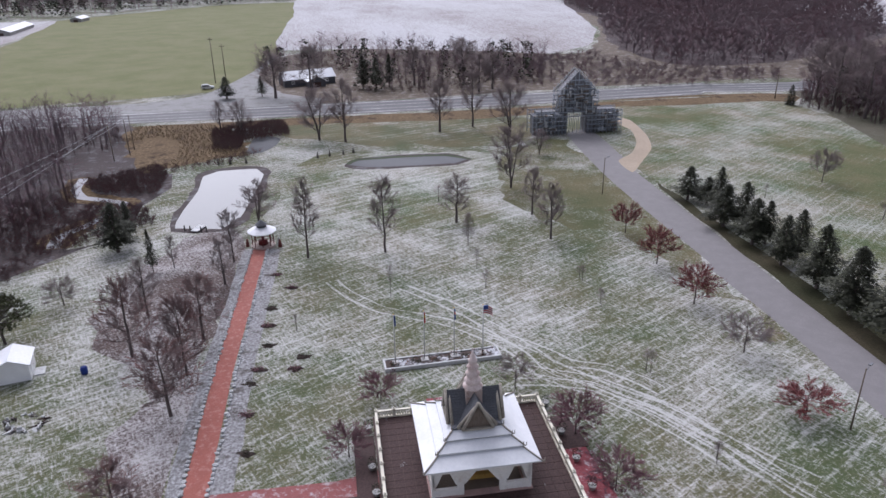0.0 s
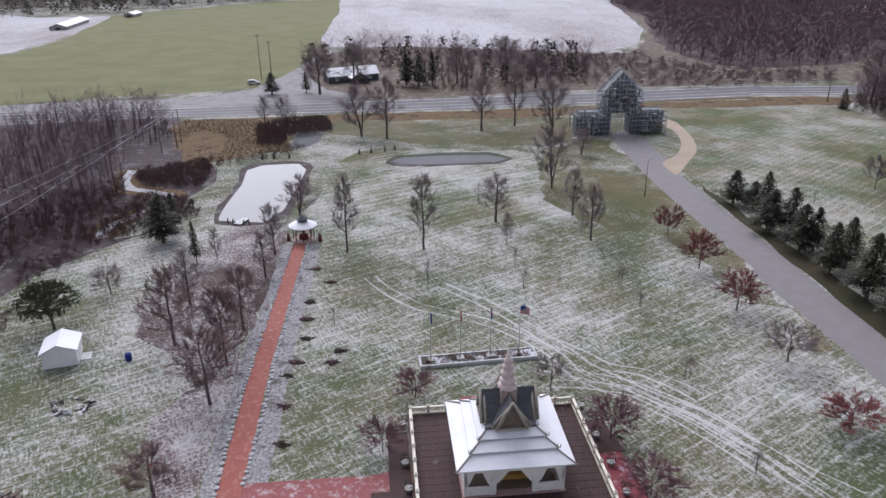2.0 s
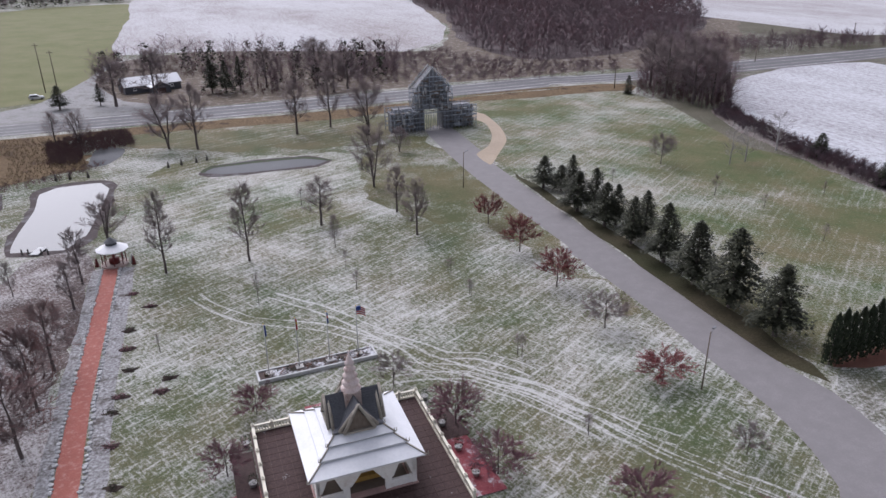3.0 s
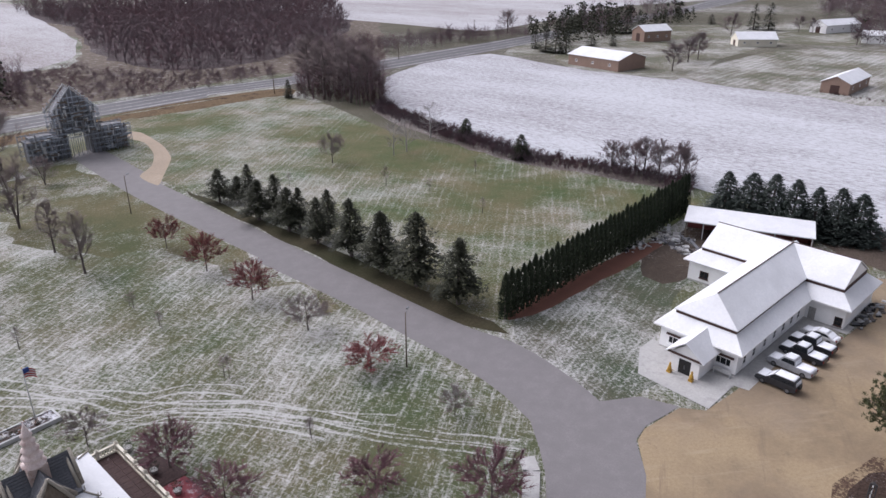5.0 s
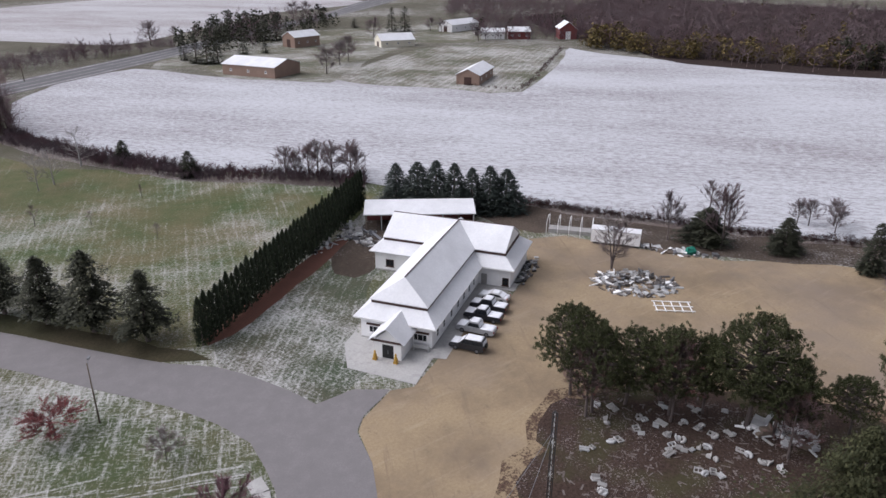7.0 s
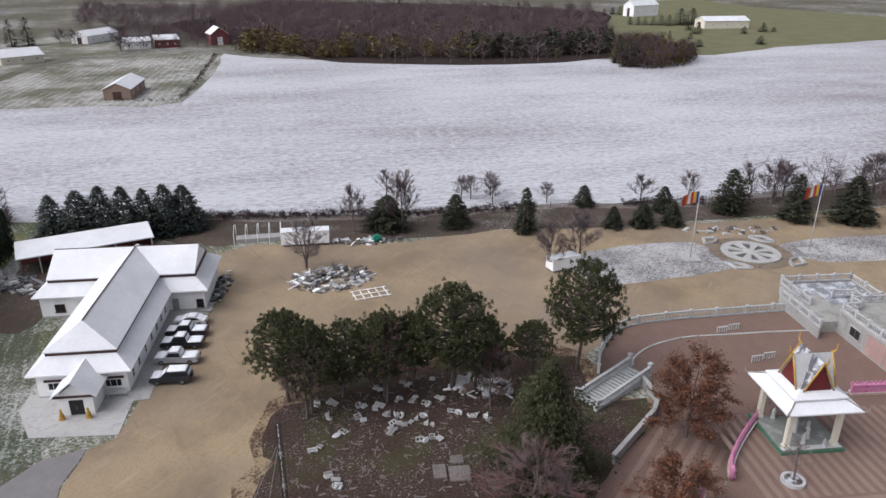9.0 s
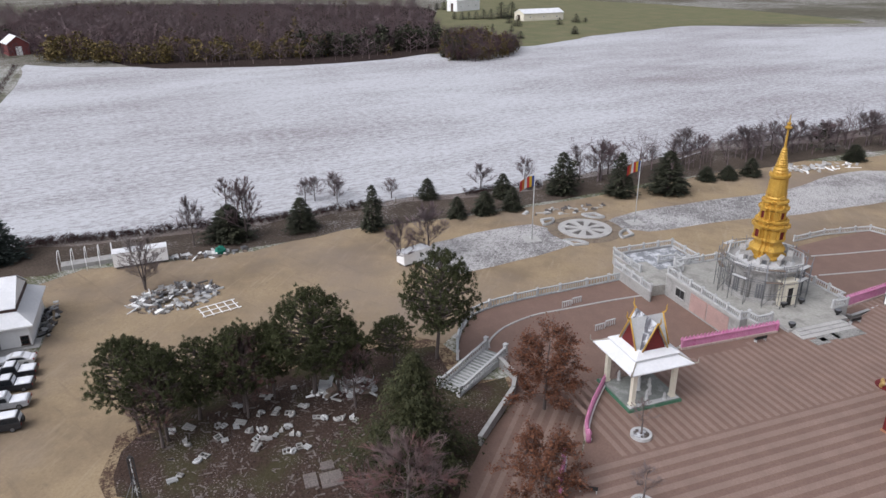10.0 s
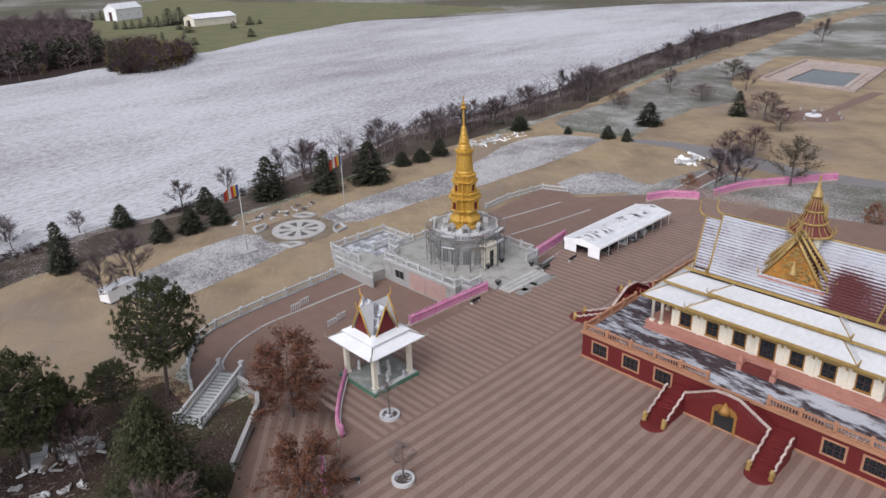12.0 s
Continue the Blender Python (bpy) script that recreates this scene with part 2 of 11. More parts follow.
def littered(name):
    """Brown needles and leaves with pale scraps and mossy places."""
    n = Nodes(name)
    w = n.world()
    col = n.mix(n.grain(w, 3.0, 6, 0.75), (0.036, 0.025, 0.021), (0.105, 0.07, 0.055))
    col = n.mix(n.math('MULTIPLY', n.grain(w, 0.13, 4, 0.6, 0.5, 0.62), 0.6), col, (0.075, 0.075, 0.035))
    scraps = n.math('MULTIPLY', n.grain(w, 4.5, 5, 0.7, 0.56, 0.64), n.grain(w, 0.2, 4, 0.6, 0.42, 0.6))
    col = n.mix(scraps, col, (0.38, 0.33, 0.32))
    n.bump(n.grain(w, 6, 4), 0.5, 0.05)
    return n.done(col, 0.95, 0, 0.1)


LITTER = littered("leaf_litter")


def fringe(name):
    """Sand with blown leaves, thinning out."""
    n = Nodes(name)
    w = n.world()
    sand = n.mix(n.grain(w, 2.5, 6, 0.75), (0.3, 0.225, 0.14), (0.42, 0.325, 0.21))
    leaf = n.mix(n.grain(w, 3.5, 5, 0.7), (0.07, 0.045, 0.034), (0.16, 0.105, 0.075))
    cover = n.math('ADD', n.math('MULTIPLY', n.grain(w, 0.35, 5, 0.65, 0.3, 0.7), 0.55), n.math('MULTIPLY', n.grain(w, 2.8, 6, 0.75, 0.3, 0.7), 0.45))
    n.bump(n.grain(w, 8, 4), 0.4, 0.04)
    return n.done(n.mix(n.ramp(cover, 0.4, 0.6), sand, leaf), 0.95, 0, 0.1)


FRINGE = fringe("leafy_sand")
FARMTURF = turf("farm_turf", (0.14, 0.15, 0.095), (0.22, 0.195, 0.14), 0.62, ((8, 3.2, 0.2),), 0.03)
WOODSOIL = surface("wood_floor", (0.03, 0.021, 0.021), (0.075, 0.055, 0.05), 0.5, 0.97, stain=(0.1, 0.08, 0.065), bump=0.6, gloss=0.03)
REEDS = surface("marsh_grass", (0.12, 0.08, 0.046), (0.27, 0.2, 0.125), 0.22, 0.95, stain=(0.07, 0.048, 0.036), bump=0.8, gloss=0.05)
SCRUBSOIL = surface("scrub_floor", (0.05, 0.037, 0.037), (0.105, 0.08, 0.077), 0.3, 0.95, stain=(0.18, 0.175, 0.18), bump=0.5)
BRUSHTWIG = twiggy("brush_twigs", (0.095, 0.058, 0.058), (0.16, 0.108, 0.105), (0.115, 0.06, 0.062), 0.3)
ASPHALT = surface("worn_asphalt", (0.235, 0.22, 0.22), (0.285, 0.268, 0.268), 0.9, 0.85, stain=(0.23, 0.217, 0.217), bump=0.2)
VERGE = surface("frosted_gravel_verge", (0.26, 0.255, 0.25), (0.4, 0.395, 0.39), 0.25, 0.95, stain=(0.2, 0.19, 0.17), bump=0.3)
HIGHWAY = surface("highway_asphalt", (0.125, 0.122, 0.127), (0.175, 0.172, 0.178), 0.3, 0.8, bump=0.1)


def sandy(name):
    """Packed sand with damp, trodden and tracked places."""
    n = Nodes(name)
    w = n.world()
    col = n.mix(n.grain(w, 2.5, 6, 0.75), (0.37, 0.28, 0.175), (0.45, 0.35, 0.225))
    col = n.mix(n.math('MULTIPLY', n.grain(w, 0.07, 5, 0.62, 0.42, 0.64), 0.8), col, (0.235, 0.178, 0.125))
    col = n.mix(n.math('MULTIPLY', n.grain(n.placed(w, (0.25, 1.6, 1), 30), 0.35, 5, 0.7, 0.55, 0.72), 0.5), col, (0.5, 0.41, 0.29))
    col = n.mix(n.math('MULTIPLY', n.grain(w, 0.5, 5, 0.7, 0.6, 0.7), 0.5), col, (0.2, 0.15, 0.11))
    col = n.mix(n.math('MULTIPLY', n.grain(w, 0.028, 5, 0.65, 0.45, 0.68), 0.7), col, (0.29, 0.235, 0.195))
    col = n.mix(n.math('MULTIPLY', n.grain(n.placed(w, (0.12, 1.3, 1), -35), 0.5, 5, 0.7, 0.58, 0.7), 0.45), col, (0.21, 0.155, 0.12))
    n.bump(n.grain(w, 8, 4), 0.3, 0.03)
    return n.done(col, 0.95, 0, 0.1)


SAND = sandy("sandy_gravel")
GRAVEL = surface("tan_gravel", (0.42, 0.33, 0.24), (0.52, 0.43, 0.33), 0.3, 0.95, bump=0.3)
FROSTBED = turf("frosted_gravel", (0.21, 0.2, 0.2), (0.3, 0.285, 0.28), 0.78, (), 0.06, 0.3, 30, 0.4, 0.66)
PARKTURF = turf("park_turf", (0.155, 0.165, 0.12), (0.24, 0.215, 0.2), 0.58, (), 0.02, 0.45, 20, 0.2, 0.6)
MEADOW = turf("far_meadow", (0.2, 0.21, 0.11), (0.28, 0.255, 0.15), -0.2, (), 0.008)
YARDTURF = turf("farm_yard", (0.15, 0.155, 0.1), (0.22, 0.2, 0.14), 0.58, (), 0.03)
MULCH = surface("red_mulch", (0.13, 0.055, 0.04), (0.2, 0.09, 0.06), 0.8, 0.95, bump=0.4)
CONCRETE = surface("pale_concrete", (0.5, 0.49, 0.47), (0.6, 0.59, 0.57), 0.6, 0.8, stain=(0.42, 0.41, 0.4), bump=0.1)
BRICKPATH = surface("red_path_paving", (0.33, 0.095, 0.07), (0.42, 0.15, 0.115), 1.5, 0.85, stain=(0.45, 0.22, 0.19), bump=0.3)
PAVER = surface("brown_paving", (0.215, 0.136, 0.107), (0.288, 0.188, 0.151), 0.8, 0.75, bump=0.15)
PAVER_LIGHT = surface("pink_paving", (0.295, 0.204, 0.167), (0.362, 0.26, 0.215), 0.8, 0.75, bump=0.15)
TEMPLESNOW = surface("thin_roof_snow", (0.5, 0.505, 0.52), (0.58, 0.585, 0.6), 0.35, 0.6, bump=0.1, fresh=True)
SNOWROOF = surface("snowy_metal_roof", (0.69, 0.7, 0.72), (0.76, 0.765, 0.78), 0.5, 0.6, bump=0.1, fresh=True)
WHITE = surface("white_siding", (0.86, 0.86, 0.86), (0.9, 0.9, 0.895), 0.5, 0.6, bump=0.05, fresh=True)
DARKTRIM = surface("dark_trim", (0.07, 0.035, 0.03), (0.11, 0.06, 0.05), 2, 0.6)
GLASS = surface("dark_window_glass", (0.015, 0.018, 0.022), (0.03, 0.034, 0.04), 1, 0.3, bump=0.0, gloss=0.25)
BARK = surface("bare_bark", (0.12, 0.095, 0.088), (0.21, 0.174, 0.162), 1.0, 0.9, bump=0.4, everywhere=False)
TWIG = twiggy("bare_twigs", (0.225, 0.185, 0.18), (0.32, 0.268, 0.262), (0.26, 0.2, 0.19), 1.0, False)
WOODTWIG = twiggy("far_twigs", (0.175, 0.128, 0.14), (0.275, 0.215, 0.228), (0.18, 0.11, 0.122), 0.06)
THICKET = twiggy("thicket_twigs", (0.135, 0.1, 0.113), (0.23, 0.178, 0.196), (0.18, 0.105, 0.118), 0.12)
HEDGETWIG = twiggy("hedge_twigs", (0.2, 0.16, 0.168), (0.32, 0.265, 0.275), (0.24, 0.17, 0.178), 0.15)


def leaves(name, a, b, c=None):
    n = Nodes(name)
    col = n.mix(n.island(), a, b)
    col = n.mix(n.math('MULTIPLY', n.grain(n.own(), 0.8, 3), 0.5), col, c or tuple(0.5 * x for x in a))
    return n.done(col, 0.75, 0, 0.2)


SPRUCE = leaves("spruce_needles", (0.042, 0.046, 0.03), (0.085, 0.088, 0.055))
BLUESPRUCE = leaves("blue_spruce_needles", (0.042, 0.055, 0.047), (0.09, 0.108, 0.094))
PINE = leaves("pine_needles", (0.042, 0.05, 0.02), (0.11, 0.118, 0.052))
CEDAR = leaves("cedar_scales", (0.03, 0.043, 0.026), (0.066, 0.083, 0.048))
OAKLEAF = leaves("brown_oak_leaves", (0.15, 0.06, 0.036), (0.28, 0.12, 0.065))
REDFRUIT = leaves("red_fruit", (0.24, 0.05, 0.055), (0.36, 0.1, 0.095))
REDTWIG = leaves("red_twigs", (0.21, 0.085, 0.085), (0.31, 0.145, 0.14))
GROVETWIG = twiggy("grove_twigs", (0.175, 0.12, 0.118), (0.265, 0.2, 0.196), (0.21, 0.105, 0.095), 1.0, False)
PURPLETWIG = twiggy("purple_twigs", (0.155, 0.075, 0.09), (0.25, 0.145, 0.16), (0.2, 0.1, 0.12), 1.5, False)
ORANGELEAF = leaves("orange_leaves", (0.3, 0.1, 0.04), (0.42, 0.18, 0.08))


# ---- ground ----
ROUGHBANK = surface("rough_bank", (0.08, 0.06, 0.047), (0.22, 0.17, 0.12), 0.35, 0.95, stain=(0.33, 0.3, 0.28), bump=0.5)
BRICKSNOW = surface("red_paving_in_snow", (0.26, 0.075, 0.075), (0.36, 0.13, 0.12), 1.2, 0.85, stain=(0.5, 0.42, 0.43), bump=0.3)
g = Geo()
rim = [(2600 * math.cos(2 * math.pi * k / 48), 2600 * math.sin(2 * math.pi * k / 48), 0) for k in range(48)]
g.face(rim)
tagged(new("ground", g.data("ground", LAWN)), "frosted green lawn and rough grass to the horizon", "ground", "", "structure")
sheet("ground_patch", [(128, 262), (900, 1300), (2300, 1000), (2300, -1000), (900, -1700), (300, -1400), (235, -480), (200, -340), (168, -230), (160, -100), (156, 0), (150, 60), (140, 110), (118, 165)], 0.02, COUNTRY, "rough frosted country beyond the fields", "ground", 60, 3)
sheet("ground_patch", [(-38, 176), (-30, 188), (-12, 189), (12, 187), (33, 196), (37, 190), (40, 160), (43, 134), (30, 131), (16, 134), (0, 131), (-16, 133), (-34, 131), (-37, 145), (-37.5, 165)], 0.016, LAWN_NORTH, "green lawn with frost lying in mower rows", "ground", 4, 4)
sheet("ground_patch", [(50, 240), (62, 247), (114.8, 247), (124, 215), (126, 186), (129, 148), (134, 98), (136, 80), (125, 76), (66, 67), (60, 100), (54, 140), (48, 172), (44, 205)], 0.018, LAWN_EAST, "pale tan-green lawn with faint frosted rows", "ground", 6, 0.5)
sheet("ground_patch", [(60, 45), (62.5, 62), (66, 66), (100, 67), (118, 72), (118, 60), (96, 57), (83, 51.7), (72, 46.5), (69.3, 43)], 0.022, LAWN_HALL, "heavily frosted grass between hedge and hall", "ground", 4, 0.6)
sheet("ground_patch", [(-53, 96), (-53, 115), (-50, 128), (-41.6, 131), (-36.4, 122), (-34.4, 99.5), (-32.2, 83), (-30.5, 68), (-28.5, 54), (-33, 52), (-38, 66), (-37, 73), (-41, 80), (-47, 84)], 0.022, LEAFTURF, "leaf-strewn snowy ground under the path trees", "ground", 4, 3)
GREEN_FIELD = [(-231.0, 226.0), (-367.4, 371.7), (-261.4, 342.2), (-250.1, 372.2), (-260.1, 448.5), (-300.7, 583.4), (-250.0, 668.5), (-203.1, 732.7), (-130.1, 741.3), (-114.9, 574.8), (-100.0, 461.1), (-81.5, 373.1), (-81.8, 324.2), (-89.2, 278.2), (-133.4, 261.8), (-161.0, 250.1)]
sheet("field", GREEN_FIELD, 0.05, GREEN, "olive green winter crop field across the highway", "field", 20, 2)
sheet("field", [(-144.7, 865.0), (-114.9, 574.8), (-100.0, 461.1), (-86.1, 394.8), (-48.8, 397.0), (23.7, 379.7), (56.3, 367.9), (79.0, 394.7), (100.3, 472.7), (112.8, 667.5), (115.6, 834.1)], 0.06, FIELD_NORTH, "stubble field under thin snow behind the farmhouse", "field", 20, 2)
sheet("field", [(-378.0, 383.0), (-266.8, 349.7), (-254.3, 378.8), (-265.2, 457.7), (-300.7, 583.4), (-355.5, 576.2), (-490.1, 659.2), (-740.0, 769.6)], 0.07, FIELD_NORTH, "snow-dusted far field beside the green crop", "field", 20, 2)
sheet("field", [(300.3, 636.8), (289.9, 532.8), (309.0, 470.7), (324.8, 419.4), (355.1, 383.2), (279.8, 539.4), (301.6, 421.5), (316.7, 356.4), (369.4, 367.5), (543.4, 423.6), (726.5, 420.6), (775.6, 644.0), (598.0, 710.8)], 0.05, FIELD_NORTH, "distant snow-covered field beyond the road", "field", 20, 2)
BIG = [(143.0, 213.2), (133.4, 164.1), (134.5, 129.6), (143.8, 99.0), (140.6, 45.7), (146.5, 27.2), (142.5, 46.5), (143.1, 24.3), (144.7, 0.9), (150.3, -37.7), (150.3, -64.8), (157.7, -97.4), (176.8, -154.6), (169.1, -121.9), (166.1, -166.5), (173.0, -202.7), (201.0, -319.0), (221.9, -409.7), (239.2, -532.1), (248.7, -673.3), (307.5, -657.3), (395.8, -574.8), (460.3, -395.1), (494.1, -329.2), (459.4, -240.3), (414.0, -159.6), (396.0, -103.1), (406.3, -58.9), (381.2, -61.9), (379.9, -2.3), (404.8, 87.0), (422.4, 111.4), (395.0, 111.5), (321.8, 142.7), (266.0, 174.7), (250.3, 220.8), (252.3, 277.0), (205.8, 272.8), (172.3, 253.3)]
sheet("field", BIG, 0.04, FIELD, "wide ploughed field whitened by thin snow", "field", 12, 2)
sheet("ground_patch", [(134.5, 58.7), (127.9, 38.6), (134.2, 28.5), (129.1, 14.1), (132.4, -3.4), (136.6, -22.3), (137.3, -40.7), (140.1, -60.8), (146.3, -91.0), (152.0, -134.8), (147.2, -105.6), (154.8, -155.1), (158.6, -198.0), (188.8, -300.3), (222.3, -495.9), (263.7, -570.8), (242.8, -440.2), (220.2, -333.0), (188.1, -220.2), (177.7, -178.0), (175.2, -130.8), (181.5, -158.3), (160.9, -99.2), (152.4, -65.6), (152.3, -38.1), (146.5, 0.9), (144.5, 24.5), (143.9, 46.8)], 0.044, MARGIN, "brown unmown margin between yard and field", "ground", 6, 2)
sheet("ground_patch", [(252.1, 265.9), (274.0, 259.4), (251.6, 223.2), (254.1, 195.1), (260.1, 170.5), (282.3, 175.7), (335.0, 194.0), (405.4, 202.3), (429.3, 170.6), (556.9, 221.4), (484.1, 269.4), (423.6, 306.7), (347.8, 317.9), (308.5, 310.6)], 0.055, YARDTURF, "frosted yard between the farm sheds", "ground", 12, 3)
sheet("ground_patch", [(100.1, 68.4), (108.8, 70.1), (121.5, 72.4), (124.9, 68.8), (121.1, 64.8), (109.0, 62.2), (96.9, 58.3), (93.7, 59.8), (94.6, 63.7)], 0.052, MARGIN, "trodden brown soil beside the hall", "ground", 3, 1.5)
sheet("ground_patch", [(266.9, 173.0), (364.6, 189.5), (407.6, 173.3), (414.0, 112.0), (275.0, 90.7), (268.4, 118.9)], 0.06, FARMTURF, "frosted pasture of the far farmstead", "ground", 12, 1)
sheet("ground_patch", [(-216.4, 181.4), (-177.9, 226.4), (-139.5, 231.6), (-102.9, 227.0), (-84.2, 194.5), (-72.3, 172.1), (-85.7, 161.4), (-73.9, 145.1), (-74.4, 132.4), (-80.6, 125.5), (-86.0, 115.0), (-83.0, 100.6), (-85.8, 88.4), (-101.1, 66.1)], 0.03, SCRUBSOIL, "dark leaf-strewn floor of the bare wood", "ground", 8, 3)
sheet("ground_patch", [(477.5, 129.8), (454.7, 91.2), (386.4, 45.1), (393.4, -48.0), (390.3, 50.2), (375.7, -2.3), (379.0, -61.6), (402.4, -106.0), (510.8, -140.1), (768.0, -184.9), (895.0, -9.5), (928.9, 190.0), (696.9, 191.1), (618.3, 204.5)], 0.045, WOODSOIL, "brown floor of the wood on the rise", "ground", 15, 4)
sheet("field", [(465.0, -119.7), (411.6, -158.6), (459.4, -240.3), (494.1, -329.2), (485.2, -391.6), (474.9, -474.7), (632.9, -465.7), (734.8, -430.8), (831.7, -381.1), (997.7, -362.3), (845.0, -232.2)], 0.053, MEADOW, "olive green meadow round the far houses", "field", 15, 4)
sheet("ground_patch", [(-91.7, 353.4), (-48.8, 397.0), (23.7, 379.7), (72.7, 368.0), (102.0, 472.6), (122.8, 698.5), (300.3, 636.8), (289.9, 532.8), (309.0, 470.7), (212.9, 315.3), (178.5, 270.2), (140.7, 290.7), (60.2, 276.8), (-3.3, 261.8), (-54.4, 253.9), (-74.6, 284.8)], 0.03, ROUGHBANK, "brown brushy floor of the wood by the highway", "ground", 8, 3)
sheet("ground_patch", [(108.9, 728.8), (116, 554), (95, 421), (95, 368), (104, 330), (127, 322), (159, 332), (203, 362), (260, 427), (399.9, 667.7)], 0.044, turf("far_wood_floor", (0.085, 0.064, 0.066), (0.15, 0.115, 0.115), 0.3), "dark floor of the wood across the highway", "ground", 12, 5)
sheet("ground_patch", [(-96.4, 220.6), (-72.1, 221.7), (-58.5, 205.8), (-52.8, 186.9), (-65.4, 178.9), (-76.8, 171.8), (-92.0, 200.8)], 0.05, REEDS, "tan marsh grass beside the stream", "ground", 3, 4)
sheet("ground_patch", [(-72.3, 172.1), (-85.7, 161.4), (-73.9, 145.1), (-74.4, 132.4), (-80.6, 125.5), (-86.0, 115.0), (-78.3, 96.7), (-78.3, 107.9), (-73.0, 115.9), (-68.1, 121.9), (-64.1, 131.4), (-64.9, 145.6), (-64.2, 158.1), (-66.9, 169.8)], 0.055, SCRUBSOIL, "brown reedy bank along the stream", "ground", 5, 3)
sheet("ground_patch", [(-75.0, 128.5), (-75.7, 135.6), (-70.5, 140.7), (-65.9, 138.7), (-63.3, 129.6), (-67.7, 124.0), (-72.2, 122.6)], 0.06, LAWN, "frosted strip of lawn beside the stream", "ground", 4, 2)
sheet("ground_patch", [(-98.7, 221.3), (-40.2, 231.3), (16.0, 239.6), (64.3, 249.6), (127.2, 260.3), (57.3, 249.9), (95.7, 258.8), (127.3, 257.6), (122.5, 244.1), (92.3, 250.4), (62.3, 239.7), (121.4, 247.3), (62.4, 241.5), (15.3, 226.3), (-38.6, 221.6), (-91.8, 213.8)], 0.04, REEDS, "dry brown verge along the highway", "ground", 6, 1.5)
sheet("ground_patch", [(27.3, 200.1), (36.4, 193.4), (41.1, 154.2), (45.0, 129.7), (46.9, 106.1), (48.5, 88), (46.5, 86), (45.7, 91.9), (40, 109.7), (34.5, 126.2), (25, 130), (14, 146.8), (13, 171.9)], 0.02, LAWN_DRY, "yellowed grass beside the drive", "ground", 4, 5)
sheet("ground_patch", [(50.4, 157.8), (55.1, 131.4), (59.5, 107.1), (61.8, 85.1), (63.7, 68.3), (62.6, 63.6), (59.4, 69.8), (58.2, 80.4), (55.7, 100.9), (52.9, 126.8), (50.2, 146.9)], 0.03, SNOWLESS_TURF, "dark snowless grass under the spruce row", "ground", 5, 1)
sheet("ground_patch", [(-53.8, 221.8), (-32.0, 224.4), (4.4, 226.3), (29.3, 224.9), (29.1, 208.8), (21.1, 194.0), (3.9, 191.3), (-8.8, 195.9), (-21.4, 193.3), (-30.5, 200.7), (-39.0, 201.8), (-46.8, 207.1)], 0.03, turf("thinly_frosted_turf", (0.12, 0.135, 0.068), (0.23, 0.19, 0.11), 0.36, ((30, 2.5, 0.2),), 0.03), "dull grass with little frost near the highway", "ground", 4, 2.5)
sheet("ground_patch", [(65.9, 66.9), (70.1, 65.7), (83.3, 66.7), (92.3, 67.4), (100.1, 68.4), (108.8, 70.1), (109.5, 72.4), (96.4, 72.0), (82.3, 70.9), (70.9, 69.2), (67.1, 69.0)], 0.035, MULCH, "red-brown mulch along the hedge", "ground", 4, 0.5)
sheet("road", [(-241.0, 186.6), (-198.1, 201.3), (-166.3, 210.4), (-106.1, 225.1), (-40.7, 233.8), (16.2, 243.2), (65.2, 253.3), (95.3, 259.2), (97.3, 262.7), (128.8, 262.6), (185.1, 269.5), (249.8, 281.6), (304.9, 294.2), (382.9, 316.8), (545.2, 352.0), (773.1, 412.4), (747.1, 439.8), (568.4, 379.1), (405.7, 341.0), (321.8, 320.2), (275.4, 310.1), (200.7, 296.3), (136.9, 280.6), (104.2, 279.7), (102.7, 281.5), (69.9, 273.8), (17.3, 263.6), (-43.7, 252.3), (-112.6, 240.0), (-179.1, 228.2), (-214.5, 219.7), (-263.5, 206.0)], 0.07, HIGHWAY, "grey two-lane highway passing the grounds", "road", 15)
HIGHWAY_NEAR, HIGHWAY_FAR = [(-241.0, 186.6), (-198.1, 201.3), (-166.3, 210.4), (-106.1, 225.1), (-40.7, 233.8), (16.2, 243.2), (65.2, 253.3), (95.3, 259.2), (97.3, 262.7), (128.8, 262.6), (185.1, 269.5), (249.8, 281.6), (304.9, 294.2), (382.9, 316.8), (545.2, 352.0), (773.1, 412.4)], [(-263.5, 206.0), (-214.5, 219.7), (-179.1, 228.2), (-112.6, 240.0), (-43.7, 252.3), (17.3, 263.6), (69.9, 273.8), (102.7, 281.5), (104.2, 279.7), (136.9, 280.6), (200.7, 296.3), (275.4, 310.1), (321.8, 320.2), (405.7, 341.0), (568.4, 379.1), (747.1, 439.8)]
for share, wide in ((0.1, 0.55), (0.34, 0.3), (0.62, 0.3), (0.9, 0.7)):
    mid = [Vector(a).lerp(Vector(b), share) for a, b in zip(HIGHWAY_NEAR, HIGHWAY_FAR)]
    sheet("lane_line", [(p.x, p.y - wide) for p in mid] + [(p.x, p.y + wide) for p in mid[::-1]], 0.078, FROSTBED, "pale salt-white line along the highway", "road marking", 15, 0.2)
sheet("road", [(-112.6, 240.0), (-43.7, 252.3), (-40.8, 260.5), (-60.5, 273.1), (-80.6, 319.5), (-81.5, 373.1), (-86.0, 373.1), (-84.4, 324.1), (-90.4, 274.6), (-109.4, 258.2), (-150.0, 250.5), (-187.0, 239.1), (-180.4, 229.9)], 0.06, VERGE, "snow-grey side road to the farmhouse", "road", 10)
